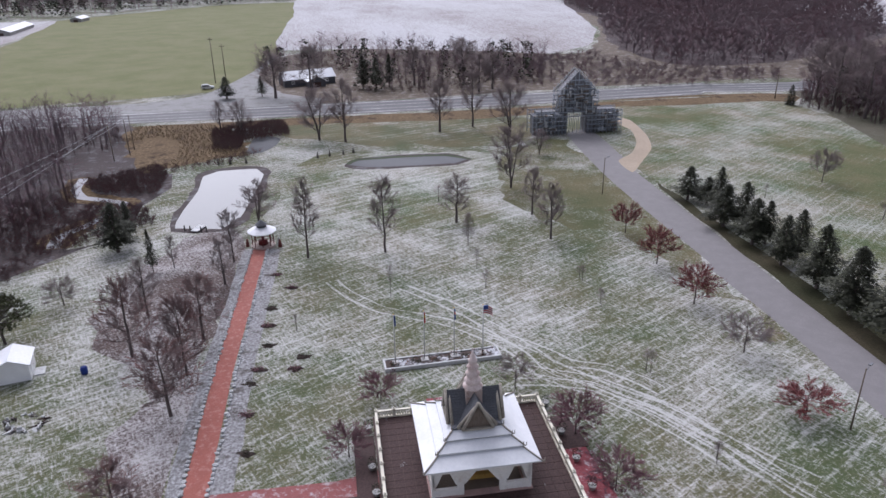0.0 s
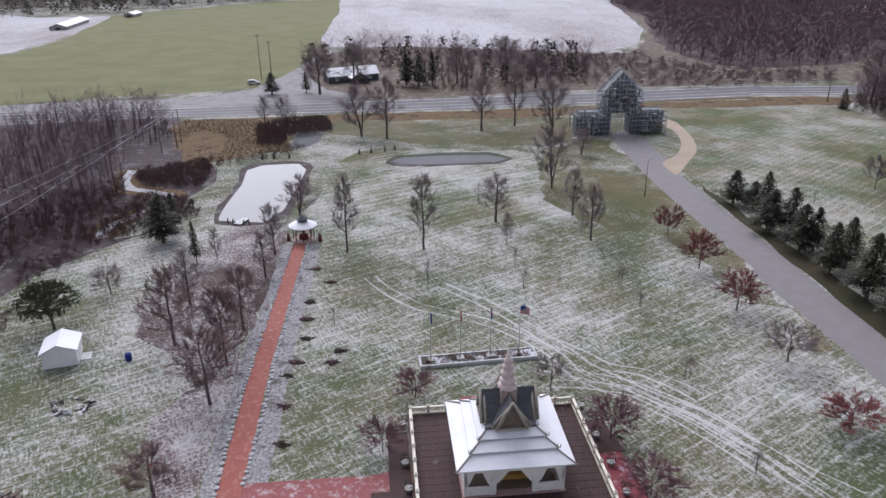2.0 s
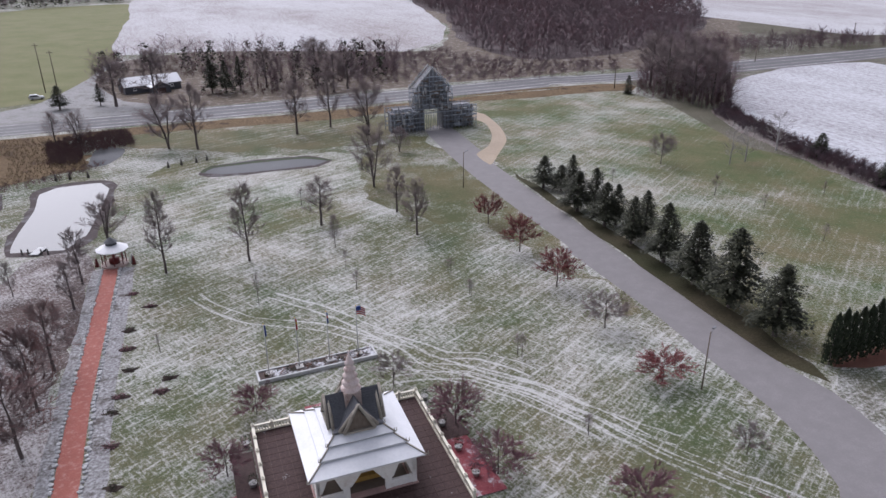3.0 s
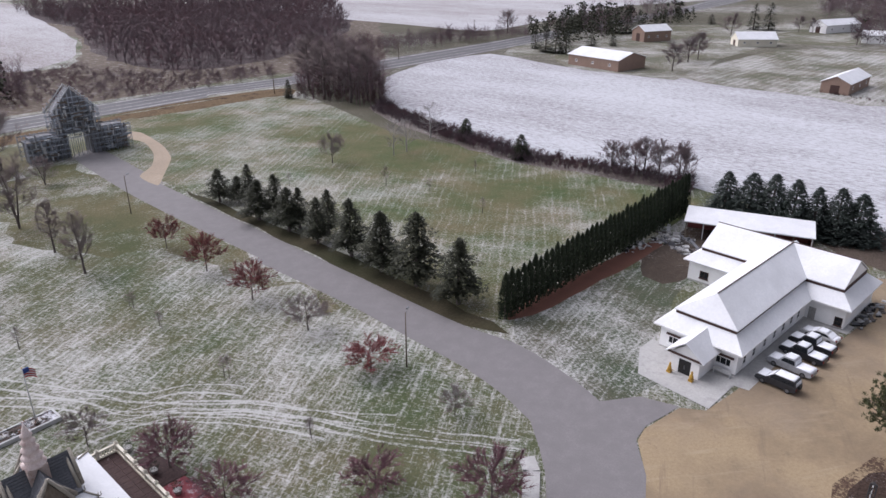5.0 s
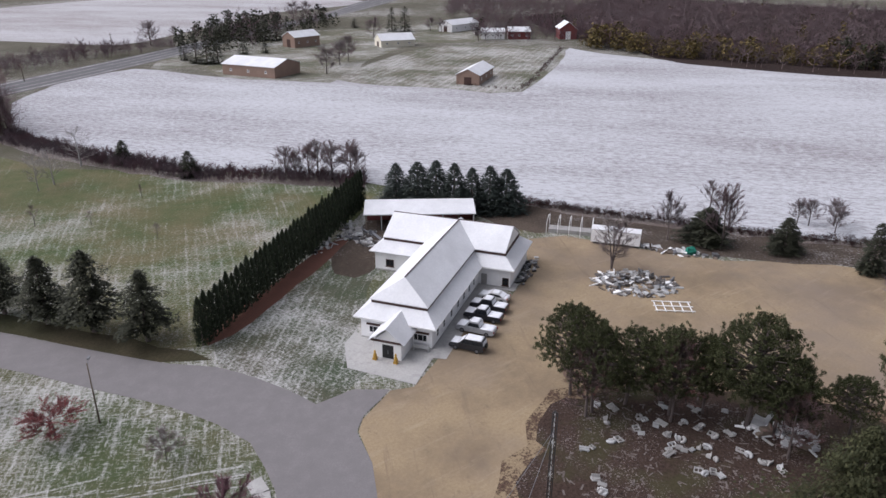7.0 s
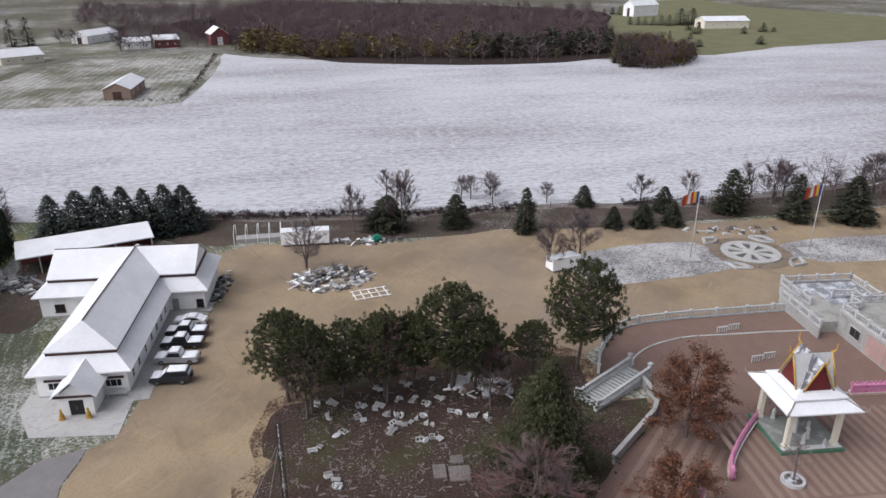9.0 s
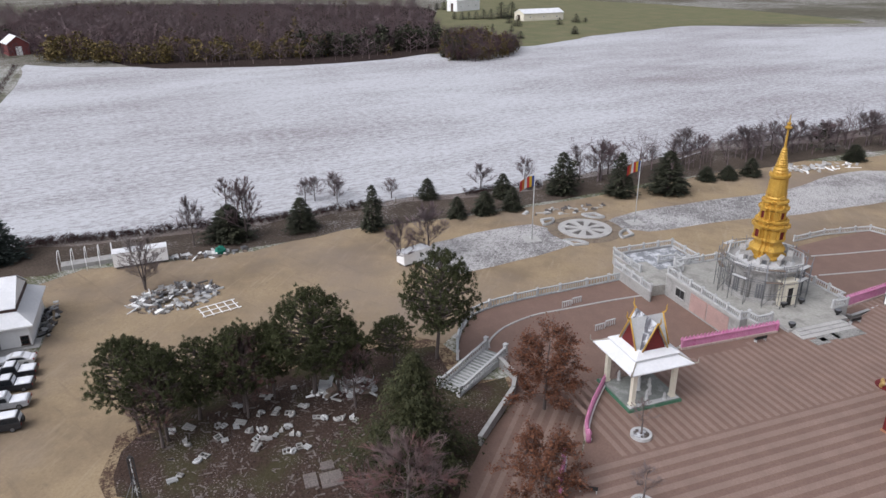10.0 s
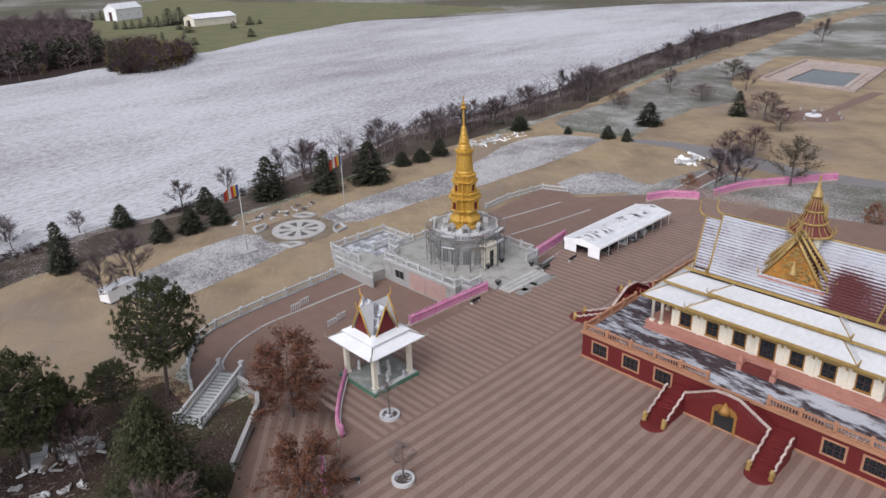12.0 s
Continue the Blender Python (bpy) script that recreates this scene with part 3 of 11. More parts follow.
sheet("road", [(37.0, 205.1), (39.2, 166.1), (43.2, 134.9), (46.7, 112.0), (45.6, 111.8), (48.1, 97.0), (50.1, 83.9), (51.3, 71.5), (52.4, 60.8), (52.1, 53.0), (51.0, 47.5), (48.2, 43.2), (45.9, 40.2), (42.8, 37.0), (43.0, 36.7), (45.0, 25.4), (49.4, 29.9), (53.9, 33.1), (57.9, 37.5), (61.1, 38.4), (67.2, 38.2), (65.2, 42.5), (60.5, 44.9), (61.4, 48.8), (62.1, 55.4), (62.0, 61.9), (59.8, 69.0), (58.1, 80.3), (56.5, 93.5), (54.6, 108.5), (52.5, 126.0), (49.9, 146.2), (47.0, 170.5), (48.2, 165.8), (45.0, 207.4)], 0.05, ASPHALT, "worn grey asphalt drive from gate to hall", "road", 3)
sheet("road", [(54.8, 226.4), (59.6, 220.6), (59.7, 201.8), (57.1, 187.2), (50.9, 174.1), (46.5, 165.7), (45.4, 175.7), (50.7, 183.1), (54.8, 194.3), (56.6, 208.0), (53.9, 217.5)], 0.055, GRAVEL, "tan gravel loop beside the gate", "road", 2)
SANDLOT = [(60.5, 38.4), (67.0, 38.0), (69.5, 35.7), (81.7, 35.9), (98.4, 33.2), (110.1, 33.2), (123.9, 38.9), (129.0, 32.3), (128.7, 17.9), (129.4, 0.8), (127.8, 5.5), (134.2, -8.0), (136.0, -22.2), (136.6, -40.5), (138.7, -60.2), (144.4, -89.9), (154.6, -136.9), (149.6, -150.0), (155.3, -182.3), (181.5, -289.0), (201.4, -373.1), (224.9, -526.4), (231.2, -649.5), (106.6, -498.5), (25.3, -157.7), (56.6, -103.3), (67.9, -78.7), (85.3, -48.9), (88.7, -26.0), (66.0, -9.3), (65.6, -16.1), (50.1, 2.3), (54.9, 15.9), (55.8, 16.1), (47.0, 14.7), (45.0, 25.4), (49.4, 29.9), (53.9, 33.1), (57.9, 37.5)]
sheet("ground_patch", SANDLOT, 0.03, SAND, "tan sandy gravel yard and lanes", "ground", 6, 0.8)
GROVE_FLOOR = [(61.1, 16.9), (68.7, 17.9), (74.4, 16.5), (80.4, 12.0), (85.6, 0.2), (88.1, -14.5), (84.6, -21.2), (75.2, -22.0), (74.2, -29.2), (70.5, -28.4), (62.9, -20.8), (56.0, -17.0), (47.7, -13.2), (52.1, 15.4)]
gx, gy = sum(p[0] for p in GROVE_FLOOR) / len(GROVE_FLOOR), sum(p[1] for p in GROVE_FLOOR) / len(GROVE_FLOOR)
sheet("ground_patch", [(gx + (x - gx) * 1.1, gy + (y - gy) * 1.1) for x, y in GROVE_FLOOR], 0.04, FRINGE, "sand strewn with brown leaves round the grove", "ground", 3, 2)
sheet("ground_patch", [(61.1, 16.9), (68.7, 17.9), (74.4, 16.5), (80.4, 12.0), (85.6, 0.2), (88.1, -14.5), (84.6, -21.2), (75.2, -22.0), (74.2, -29.2), (70.5, -28.4), (62.9, -20.8), (56.0, -17.0), (47.7, -13.2), (52.1, 15.4)], 0.05, LITTER, "brown leaf litter under the pine grove", "ground", 2.5, 3)
sheet("ground_patch", [(123.6, -31.3), (128.5, -53.7), (115.5, -56.6), (113.4, -52.4), (108.3, -30.7), (114.7, -27.1)], 0.05, FROSTBED, "frosted grey gravel bed by the flagpole", "ground", 4, 0.5)
sheet("ground_patch", [(124.3, -68.0), (129.2, -78.2), (132.1, -112.1), (133.1, -121.5), (139.1, -136.4), (140.7, -149.1), (136.3, -158.5), (124.3, -163.8), (122.2, -154.0), (119.5, -139.7), (118.3, -120.2), (117.4, -107.8), (118.6, -94.1), (117.6, -74.9)], 0.05, FROSTBED, "frosted grey gravel bed beyond the wheel", "ground", 4, 0.5)
sheet("ground_patch", [(106.0, -122.6), (107.1, -131.7), (105.8, -136.3), (101.2, -139.0), (93.8, -136.5), (89.1, -137.2), (89.6, -130.8), (97.9, -119.2)], 0.054, FROSTBED, "frosted patch of grey lawn", "ground", 4, 0.5)
sheet("ground_patch", [(138.9, -163.9), (147.5, -168.4), (152.0, -181.4), (156.8, -210.5), (169.6, -255.0), (175.3, -317.4), (181.0, -372.8), (176.0, -372.0), (160.0, -330.0), (150.0, -285.0), (146.3, -271.6), (124.4, -240.4), (125.3, -228.3), (127.9, -216.1), (125.7, -197.6), (122.3, -181.5), (120.5, -171.3), (129.1, -167.2)], 0.058, PARKTURF, "frosted park lawn", "ground", 6, 2)
WALK_EDGE = [[(84.0, -130.1), (85.1, -144.0), (87.2, -163.5)], [(79.6, -131.6), (81.2, -145.2), (82.6, -163.9)]]
sheet("pavement", WALK_EDGE[0] + WALK_EDGE[1][::-1], 0.084, PAVER, "brown brick walk from the court into the park", "pavement", 4)
for edge in WALK_EDGE:
    for p, q in zip(edge[:-1], edge[1:]):
        d = Vector((q[0] - p[0], q[1] - p[1]))
        w = Vector((-d.y, d.x)).normalized() * 0.28
        sheet("trim", [(p[0] - w.x, p[1] - w.y), (q[0] - w.x, q[1] - w.y), (q[0] + w.x, q[1] + w.y), (p[0] + w.x, p[1] + w.y)], 0.14, surface("pale_kerb", (0.5, 0.49, 0.48), (0.66, 0.65, 0.64), 1.0, 0.85), "pale kerb of the brick walk", "trim", 9, 0, True)
sheet("ground_patch", [(89.7, -123.5), (89.6, -136.0), (88.8, -155.9), (73.5, -157.0), (65.0, -172.8), (48.8, -171.2), (32.2, -150.6), (39.9, -134.9), (57.4, -142.1), (76.0, -137.3)], 0.062, PARKTURF, "frosted grey-green park lawn behind the temple", "ground", 6, 1)
sheet("ground_patch", [(174.2, -340.1), (194.5, -436.2), (212.9, -600.4), (140.9, -642.4), (80.3, -388.2), (121.4, -359.2), (154.7, -350.7)], 0.066, PARKTURF, "far frosted grey parkland", "ground", 10, 2)
sheet("road", [(119.7, -168.1), (110.2, -173.5), (91.5, -176.6), (71.7, -172.7), (54.2, -176.1), (40.0, -177.4), (38.8, -173.3), (52.2, -170.6), (68.0, -164.8), (85.0, -165.1), (105.0, -168.4), (117.4, -165.0)], 0.076, ASPHALT, "narrow asphalt service road through the park", "road", 6)
sheet("pavement", [(81.5, -23.9), (86.0, -25.2), (90.2, -27.4), (93.2, -30.1), (94.9, -33.9), (96.2, -40.5), (97.1, -47.5), (97.9, -53.5), (98.6, -60.0), (93.0, -64.9), (78.5, -66.7), (75.9, -53.9), (72.3, -41.5), (64.8, -35.5), (58.3, -31.6), (53.0, -26.8), (46.6, -20.9), (50.4, -13.8), (62.8, -21.4), (71.1, -28.6), (79.7, -28.7)], 0.08, PAVER, "brown paved terrace inside the curved balustrade", "pavement", 3)
sheet("pavement", [(99.2, -90.0), (103.3, -100.3), (105.6, -117.1), (100.2, -119.6), (96.3, -118.0), (86.1, -130.9), (76.9, -136.4), (80.9, -98.1), (82.6, -90.4)], 0.07, PAVER, "brown paved terrace beyond the stupa", "pavement", 3)
sheet("pavement", [(73.6, -79.0), (83.6, -80.0), (84.6, -98.0), (76.2, -98.0), (75.0, -88.0)], 0.055, PAVER, "brown paving beside the stupa terrace", "pavement", 4, 0, True)
sheet("pavement", [(-35.4, 121.3), (-33.0, 121.5), (-30.5, 100.3), (-28.2, 80.1), (-26.3, 67.7), (-24.3, 54.4), (-23.4, 48.6), (-26.3, 48.4), (-26.9, 54.2), (-29.2, 69.7), (-31.0, 82.8), (-33.0, 100.1)], 0.06, BRICKPATH, "long straight red paved path", "pavement", 4, 0, True)
sheet("pavement", [(-25.3, 57.0), (-20.2, 57.8), (-11.8, 58.9), (-10.4, 59.3), (-8.3, 60.2), (-6.6, 60.8), (-5.5, 50.2), (-23.2, 48.6)], 0.055, BRICKSNOW, "red paved cross path with snow", "pavement", 4, 0, True)
sheet("ground_patch", [(-54.4, 130.8), (-57.1, 142.3), (-58.3, 158.1), (-61.0, 169.7), (-57.1, 174.5), (-46.5, 176.1), (-42.8, 170.7), (-40.7, 150.3), (-40.0, 137.0), (-43.4, 130.6), (-49.4, 130.1)], 0.05, SCRUBSOIL, "brown bank around the pond", "ground", 3, 1)
for zone in ([(138.8, 210.6), (132.0, 162.5), (132.9, 128.1), (141.9, 97.6), (144.1, 86.8), (137.4, 82.5), (135.9, 92.5), (131.1, 110.6), (124.7, 124.2), (124.2, 155.5), (128.9, 199.3)], [(152.4, -65.6), (160.4, -98.9), (180.3, -157.3), (169.4, -126.4), (169.2, -169.5), (175.9, -206.0), (203.0, -312.4), (221.9, -409.7), (239.2, -532.1), (255.4, -553.4), (234.9, -426.1), (214.1, -324.1), (183.3, -214.6), (174.4, -174.7), (176.4, -131.7), (190.2, -165.2), (164.2, -101.1), (155.3, -66.8)], [(145.9, 47.4), (145.5, 24.6), (147.3, 0.9), (152.3, -38.1), (152.4, -65.6), (149.5, -64.5), (149.1, -37.4), (143.7, 1.0), (142.4, 24.2), (142.5, 46.5)]):
    sheet("ground_patch", zone, 0.048, turf("hedge_floor", (0.19, 0.155, 0.14), (0.29, 0.24, 0.215), 0.46), "dark scrubby ground along the hedgerow", "ground", 5, 2)
WATER = surface("still_water", (0.03, 0.033, 0.036), (0.04, 0.044, 0.047), 0.2, 0.06, bump=0.0, gloss=0.4)
sheet("water", [(-53.9, 132.8), (-55.6, 142.4), (-56.6, 156.4), (-58.8, 167.8), (-56.3, 171.9), (-47.0, 173.5), (-44.1, 168.7), (-42.8, 151.0), (-42.2, 139.0), (-44.5, 132.1), (-48.8, 132.4)], 0.08, WATER, "still pond reflecting the bright overcast sky", "water", 3)
sheet("ground_patch", [(-24.7, 174.2), (-22.2, 181.8), (-9.5, 184.7), (1.8, 185.3), (8.1, 179.7), (3.9, 174.9), (-8.9, 172.6), (-19.5, 171.5)], 0.055, SCRUBSOIL, "dark reedy rim of the narrow pond", "ground", 2, 0.8)
sheet("water", [(-24.0, 175.8), (-22.0, 180.1), (-9.4, 182.5), (1.1, 183.0), (6.9, 179.6), (3.9, 176.4), (-9.0, 174.1), (-19.0, 173.6)], 0.06, surface("dull_pond", (0.07, 0.075, 0.082), (0.12, 0.125, 0.135), 0.3, 0.7, bump=0.1), "narrow dark pond on the lawn", "water", 3)
sheet("ground_patch", [(-24.5, 176.4), (-22.6, 181.2), (-9.4, 183.6), (1.4, 184.2), (8.4, 179.9), (6.9, 179.2), (0.9, 182.5), (-9.4, 181.9), (-21.6, 179.6), (-23.4, 176.0)], 0.07, surface("wet_bank_grass", (0.03, 0.05, 0.02), (0.08, 0.1, 0.045), 0.8, 0.95, stain=(0.05, 0.04, 0.03)), "dark green wet grass on the far bank of the pond", "ground", 2, 0.5)
sheet("water", [(-53.2, 188.7), (-55.1, 202.6), (-53.9, 208.2), (-47.4, 204.3), (-46.9, 196.4), (-49.2, 188.9)], 0.07, surface("rippled_stream", (0.08, 0.082, 0.09), (0.14, 0.142, 0.15), 0.5, 0.85, bump=0.4), "dark stream bend among reeds", "water", 2)
CREEK = [Vector(p) for p in ((-88.0, 167.4), (-86.3, 159.1), (-81.5, 152.8), (-77.0, 151.2), (-70.3, 148.2), (-71.2, 140.7), (-72.7, 134.7), (-75.1, 129.5), (-73.8, 123.2))]
side = [(CREEK[min(i + 1, len(CREEK) - 1)] - CREEK[max(i - 1, 0)]).normalized() for i in range(len(CREEK))]
side = [Vector((-d.y, d.x)) for d in side]
sheet("ground_patch", [tuple(p + n * 3.2) for p, n in zip(CREEK, side)] + [tuple(p - n * 3.2) for p, n in list(zip(CREEK, side))[::-1]], 0.062, REEDS, "tan reeds along the creek", "ground", 3, 1.5)
sheet("water", [tuple(p + n * 1.1) for p, n in zip(CREEK, side)] + [tuple(p - n * 1.1) for p, n in list(zip(CREEK, side))[::-1]], 0.075, surface("icy_creek", (0.3, 0.3, 0.32), (0.42, 0.42, 0.44), 0.6, 0.6, bump=0.3), "winding pale icy creek in the wood", "water", 2, 0.4)


# ---- trees ----
BIRCHBARK = surface("birch_bark", (0.36, 0.33, 0.32), (0.5, 0.47, 0.46), 1.5, 0.85, stain=(0.2, 0.18, 0.17), everywhere=False)
def bare_limbs(seed, wide=0.2, start=0.2, top=0.94, limbs=22, forks=8, twigs=22, rise=1.0, fine=0.0018, stems=1, lean=0.0, plain=False):
    """A leafless tree of height one: a leader with limbs that curve up into an egg-shaped crown, then forks and twigs. Returns two Geos."""
    rnd = random.Random(seed)
    wood, fine_g = Geo(), Geo()

    def reach(z):
        f = min(1.0, max(0.0, (z - start * 0.8) / (1.02 - start * 0.8)))
        return wide * (0.12 + math.sin(math.pi * f ** 0.8) ** 0.75)

    def sliver(a, b, w):
        d = b - a
        s = d.cross(Vector((rnd.uniform(-1, 1), rnd.uniform(-1, 1), rnd.uniform(-1, 1)))).normalized() * w
        fine_g.face((a - s, a + s, b))

    for stem in range(stems):
        turn0 = rnd.uniform(0, 6.28)
        tip = Vector((math.cos(turn0), math.sin(turn0), 0)) * (lean if stems > 1 else 0.02)
        trunk = [Vector((0, 0, -0.01))]
        for k in range(1, 9):
            f = k / 8
            trunk.append(Vector((tip.x * f ** 1.4 + rnd.uniform(-0.006, 0.006), tip.y * f ** 1.4 + rnd.uniform(-0.006, 0.006), top * f * (1 if stem == 0 else 0.92))))
        r0 = 0.017 if stems == 1 else 0.012
        if plain:
            wood.tube(trunk[0], trunk[6], r0, r0 * 0.3, 3, False, False)
        for k in range(0 if plain else 8):
            wood.tube(trunk[k], trunk[k + 1], r0 * (1 - k / 8) ** 0.8 + 0.0012, r0 * (1 - (k + 1) / 8) ** 0.8 + 0.001, 6 if k < 4 else 4, True, False)
        for i in range(limbs // stems):
            t = (i + rnd.random()) / (limbs // stems)
            zb = start + (top * 0.93 - start) * t ** 0.95
            f = zb / top * 8
            base = trunk[min(7, int(f))].lerp(trunk[min(8, int(f) + 1)], f - int(f))
            zt = min(0.99, zb + rise * rnd.uniform(0.13, 0.3) * (1 - 0.45 * t))
            a = i * 2.4 + rnd.uniform(-0.5, 0.5) + stem
            r = reach(zt) * rnd.uniform(0.7, 1.06)
            end = Vector((base.x * 0.5 + r * math.cos(a), base.y * 0.5 + r * math.sin(a), zt))
            bend = base.lerp(end, 0.55) + Vector((0, 0, -0.16 * (zt - zb)))
            path = [base * (1 - u) ** 2 + bend * 2 * u * (1 - u) + end * u * u for u in (0, 0.34, 0.67, 1)]
            w0 = 0.0044 * (1 - 0.6 * t)
            if plain:
                sliver(path[0], path[2], fine * 2.4)
                sliver(path[1], path[3], fine * 2)
            for k in range(0 if plain else 3):
                wood.tube(path[k], path[k + 1], w0 * (1 - k / 3.3), w0 * (1 - (k + 1) / 3.3), 3, True, False)
            for j in range(forks):
                u = 0.2 + 0.8 * (j + rnd.random()) / forks
                k = min(2, int(u * 3))
                p = path[k].lerp(path[k + 1], u * 3 - k)
                d = (path[k + 1] - path[k]).normalized()
                side = d.cross(Vector((rnd.uniform(-1, 1), rnd.uniform(-1, 1), rnd.uniform(-0.6, 0.6)))).normalized()
                way = (d * 0.75 + side * rnd.uniform(0.5, 0.9) + Vector((0, 0, 0.35 * rise))).normalized()
                length = rnd.uniform(0.06, 0.13) * (0.6 + wide * 2) * (1.15 - 0.4 * u)
                q = p + way * length
                q2 = q + (way + Vector((rnd.uniform(-0.4, 0.4), rnd.uniform(-0.4, 0.4), 0.25))).normalized() * length * 0.5
                sliver(p, q2, fine * 1.5)
                for _ in range(twigs):
                    s = p.lerp(q, rnd.uniform(0.15, 1.0))
                    v = (way + Vector((rnd.uniform(-1, 1), rnd.uniform(-1, 1), rnd.uniform(-0.35, 0.8))) * 0.8).normalized()
                    sliver(s, s + v * length * rnd.uniform(0.35, 0.85), fine * rnd.uniform(0.6, 1.0))
    return wood, fine_g


def unit(*geos):
    """Scales Geos together to a height and a half width of one."""
    top = max(v[2] for q in geos for v in q.v)
    wide = sorted(math.hypot(v[0], v[1]) for v in geos[-1].v)[int(0.97 * len(geos[-1].v))]
    for q in geos:
        q.v = [(x / wide, y / wide, z / top) for x, y, z in q.v]


def flakes(geo, rnd, p, size, count, out=None, flat=0.5, low=1.0, slim=0.0):
    """Small leaf or needle clumps, triangles at odd tilts, round a point."""
    for _ in range(count):
        c = Vector(p) + Vector((rnd.gauss(0, 1), rnd.gauss(0, 1), rnd.gauss(0, flat))) * size * 0.8
        a = Vector((rnd.uniform(-1, 1), rnd.uniform(-1, 1), rnd.uniform(-flat, flat))).normalized()
        b = a.cross(Vector((rnd.uniform(-1, 1), rnd.uniform(-1, 1), rnd.uniform(0.2, 1)))).normalized()
        s = size * rnd.uniform(0.7, 1.3)
        u, w = 1 + 0.45 * slim, 1 - 0.42 * slim
        tri = (c - a * s * 0.6 * u - b * s * 0.4 * w, c + a * s * 0.7 * u, c - a * s * 0.2 + b * s * 0.6 * w)
        geo.face([(v.x, v.y, p[2] + (v.z - p[2]) * low) for v in tri])


def spruce_geo(seed, boughs=620, low=0.08, power=0.8, size=0.075, ragged=0.3):
    """A dense conifer: boughs of drooping needle sprays out to a cone with an uneven outline."""
    rnd = random.Random(seed)
    wood, crown = Geo(), Geo()
    wood.tube((0, 0, -0.01), (0, 0, 0.97), 0.09, 0.01, 7, True, False)
    for i in range(boughs):
        t = (i + rnd.random()) / boughs
        t = t ** 1.25
        z = low + (0.97 - low) * t
        a = rnd.uniform(0, 6.283)
        lump = noise.noise(Vector((math.cos(a) * 2.2, math.sin(a) * 2.2, z * 7 + seed)))
        far = (1 - t) ** power * (1 - ragged * 0.3 + ragged * lump * 1.6) * rnd.uniform(0.86, 1.08) * min(1.0, 0.6 + t * 6)
        out = Vector((math.cos(a), math.sin(a), 0))
        for j in range(5):
            q = 0.42 + 0.6 * (j + rnd.random()) / 5
            c = out * far * q + Vector((rnd.gauss(0, 0.03), rnd.gauss(0, 0.03), z - 0.045 * q * q * (1 - t) + rnd.uniform(-0.012, 0.016)))
            sd = Vector((-math.sin(a), math.cos(a), 0)) * size * rnd.uniform(0.5, 0.9) * (1 - 0.5 * t)
            tip = c + out * size * rnd.uniform(1.0, 1.7) * (1 - 0.4 * t) + Vector((0, 0, rnd.uniform(-0.022, 0.012)))
            crown.face((c - sd + Vector((0, 0, rnd.uniform(-0.012, 0.012))), tip, c + sd))
    for k in range(7):
        a = k * 0.9
        crown.face(((0.03 * math.cos(a), 0.03 * math.sin(a), 0.93), (0.03 * math.cos(a + 2), 0.03 * math.sin(a + 2), 0.93), (0, 0, 1.01)))
    return wood, crown


def pine_geo(seed, clumps=60, low=0.35, count=26):
    """An open pine: bare lower trunk, limbs, and rounded tufts."""
    rnd = random.Random(seed)
    wood, crown = Geo(), Geo()
    lean = (rnd.uniform(-0.08, 0.08), rnd.uniform(-0.08, 0.08))
    wood.bent([(0, 0, -0.01), (lean[0], lean[1], 0.4), (lean[0] * 1.5, lean[1] * 1.5, 0.9)], [0.05, 0.035, 0.012], 7)
    for i in range(clumps):
        a, t = rnd.uniform(0, 6.28), rnd.random()
        z = low + (0.97 - low) * t
        env = math.sin(math.pi * min(1, 0.18 + 0.82 * t) ** 0.9) ** 0.6 if t < 0.97 else 0.3
        r = env * rnd.uniform(0.45, 1.0) ** 0.5
        p = (lean[0] + r * math.cos(a) * 0.9, lean[1] + r * math.sin(a) * 0.9, z)
        wood.tube((lean[0] * z * 2, lean[1] * z * 2, z - 0.12), p, 0.01, 0.003, 4, True, False)
        for _ in range(6):
            flakes(crown, rnd, (p[0] + rnd.gauss(0, 0.1), p[1] + rnd.gauss(0, 0.1), p[2] + rnd.gauss(0, 0.03)), 0.027, count // 3, None, 0.8, 0.55, 1.0)
    return wood, crown


def column_geo(seed, count=620):
    """A narrow cedar of upright sprays, drawn to a point."""
    rnd = random.Random(seed)
    wood, crown = Geo(), Geo()
    wood.tube((0, 0, -0.01), (0, 0, 0.8), 0.12, 0.02, 6, True, False)
    for _ in range(count):
        t = rnd.random() ** 0.85
        env = min(1, t / 0.1 + 0.6) * (1 - t ** 2.6) ** 0.75
        a = rnd.uniform(0, 6.28)
        r = env * rnd.uniform(0.62, 1.06)
        c = Vector((r * math.cos(a), r * math.sin(a), 0.01 + 0.95 * t))
        w = rnd.uniform(0.12, 0.26) * (1 - 0.5 * t)
        tang = Vector((-math.sin(a), math.cos(a), 0)) * w
        crown.face((c - tang, c + tang, c + Vector((math.cos(a) * 0.1, math.sin(a) * 0.1, rnd.uniform(0.035, 0.085)))))
    return wood, crown


def leafy_geo(seed, limbs, count, size, keep=1.0):
    """Limbs with leaves or fruit still on the twigs."""
    wood, fine = limbs
    rnd = random.Random(seed)
    crown = Geo()
    for q in rnd.sample(range(len(fine.v)), min(count, len(fine.v))):
        flakes(crown, rnd, fine.v[q], size, 1, None, 0.4)
    return wood, fine, crown


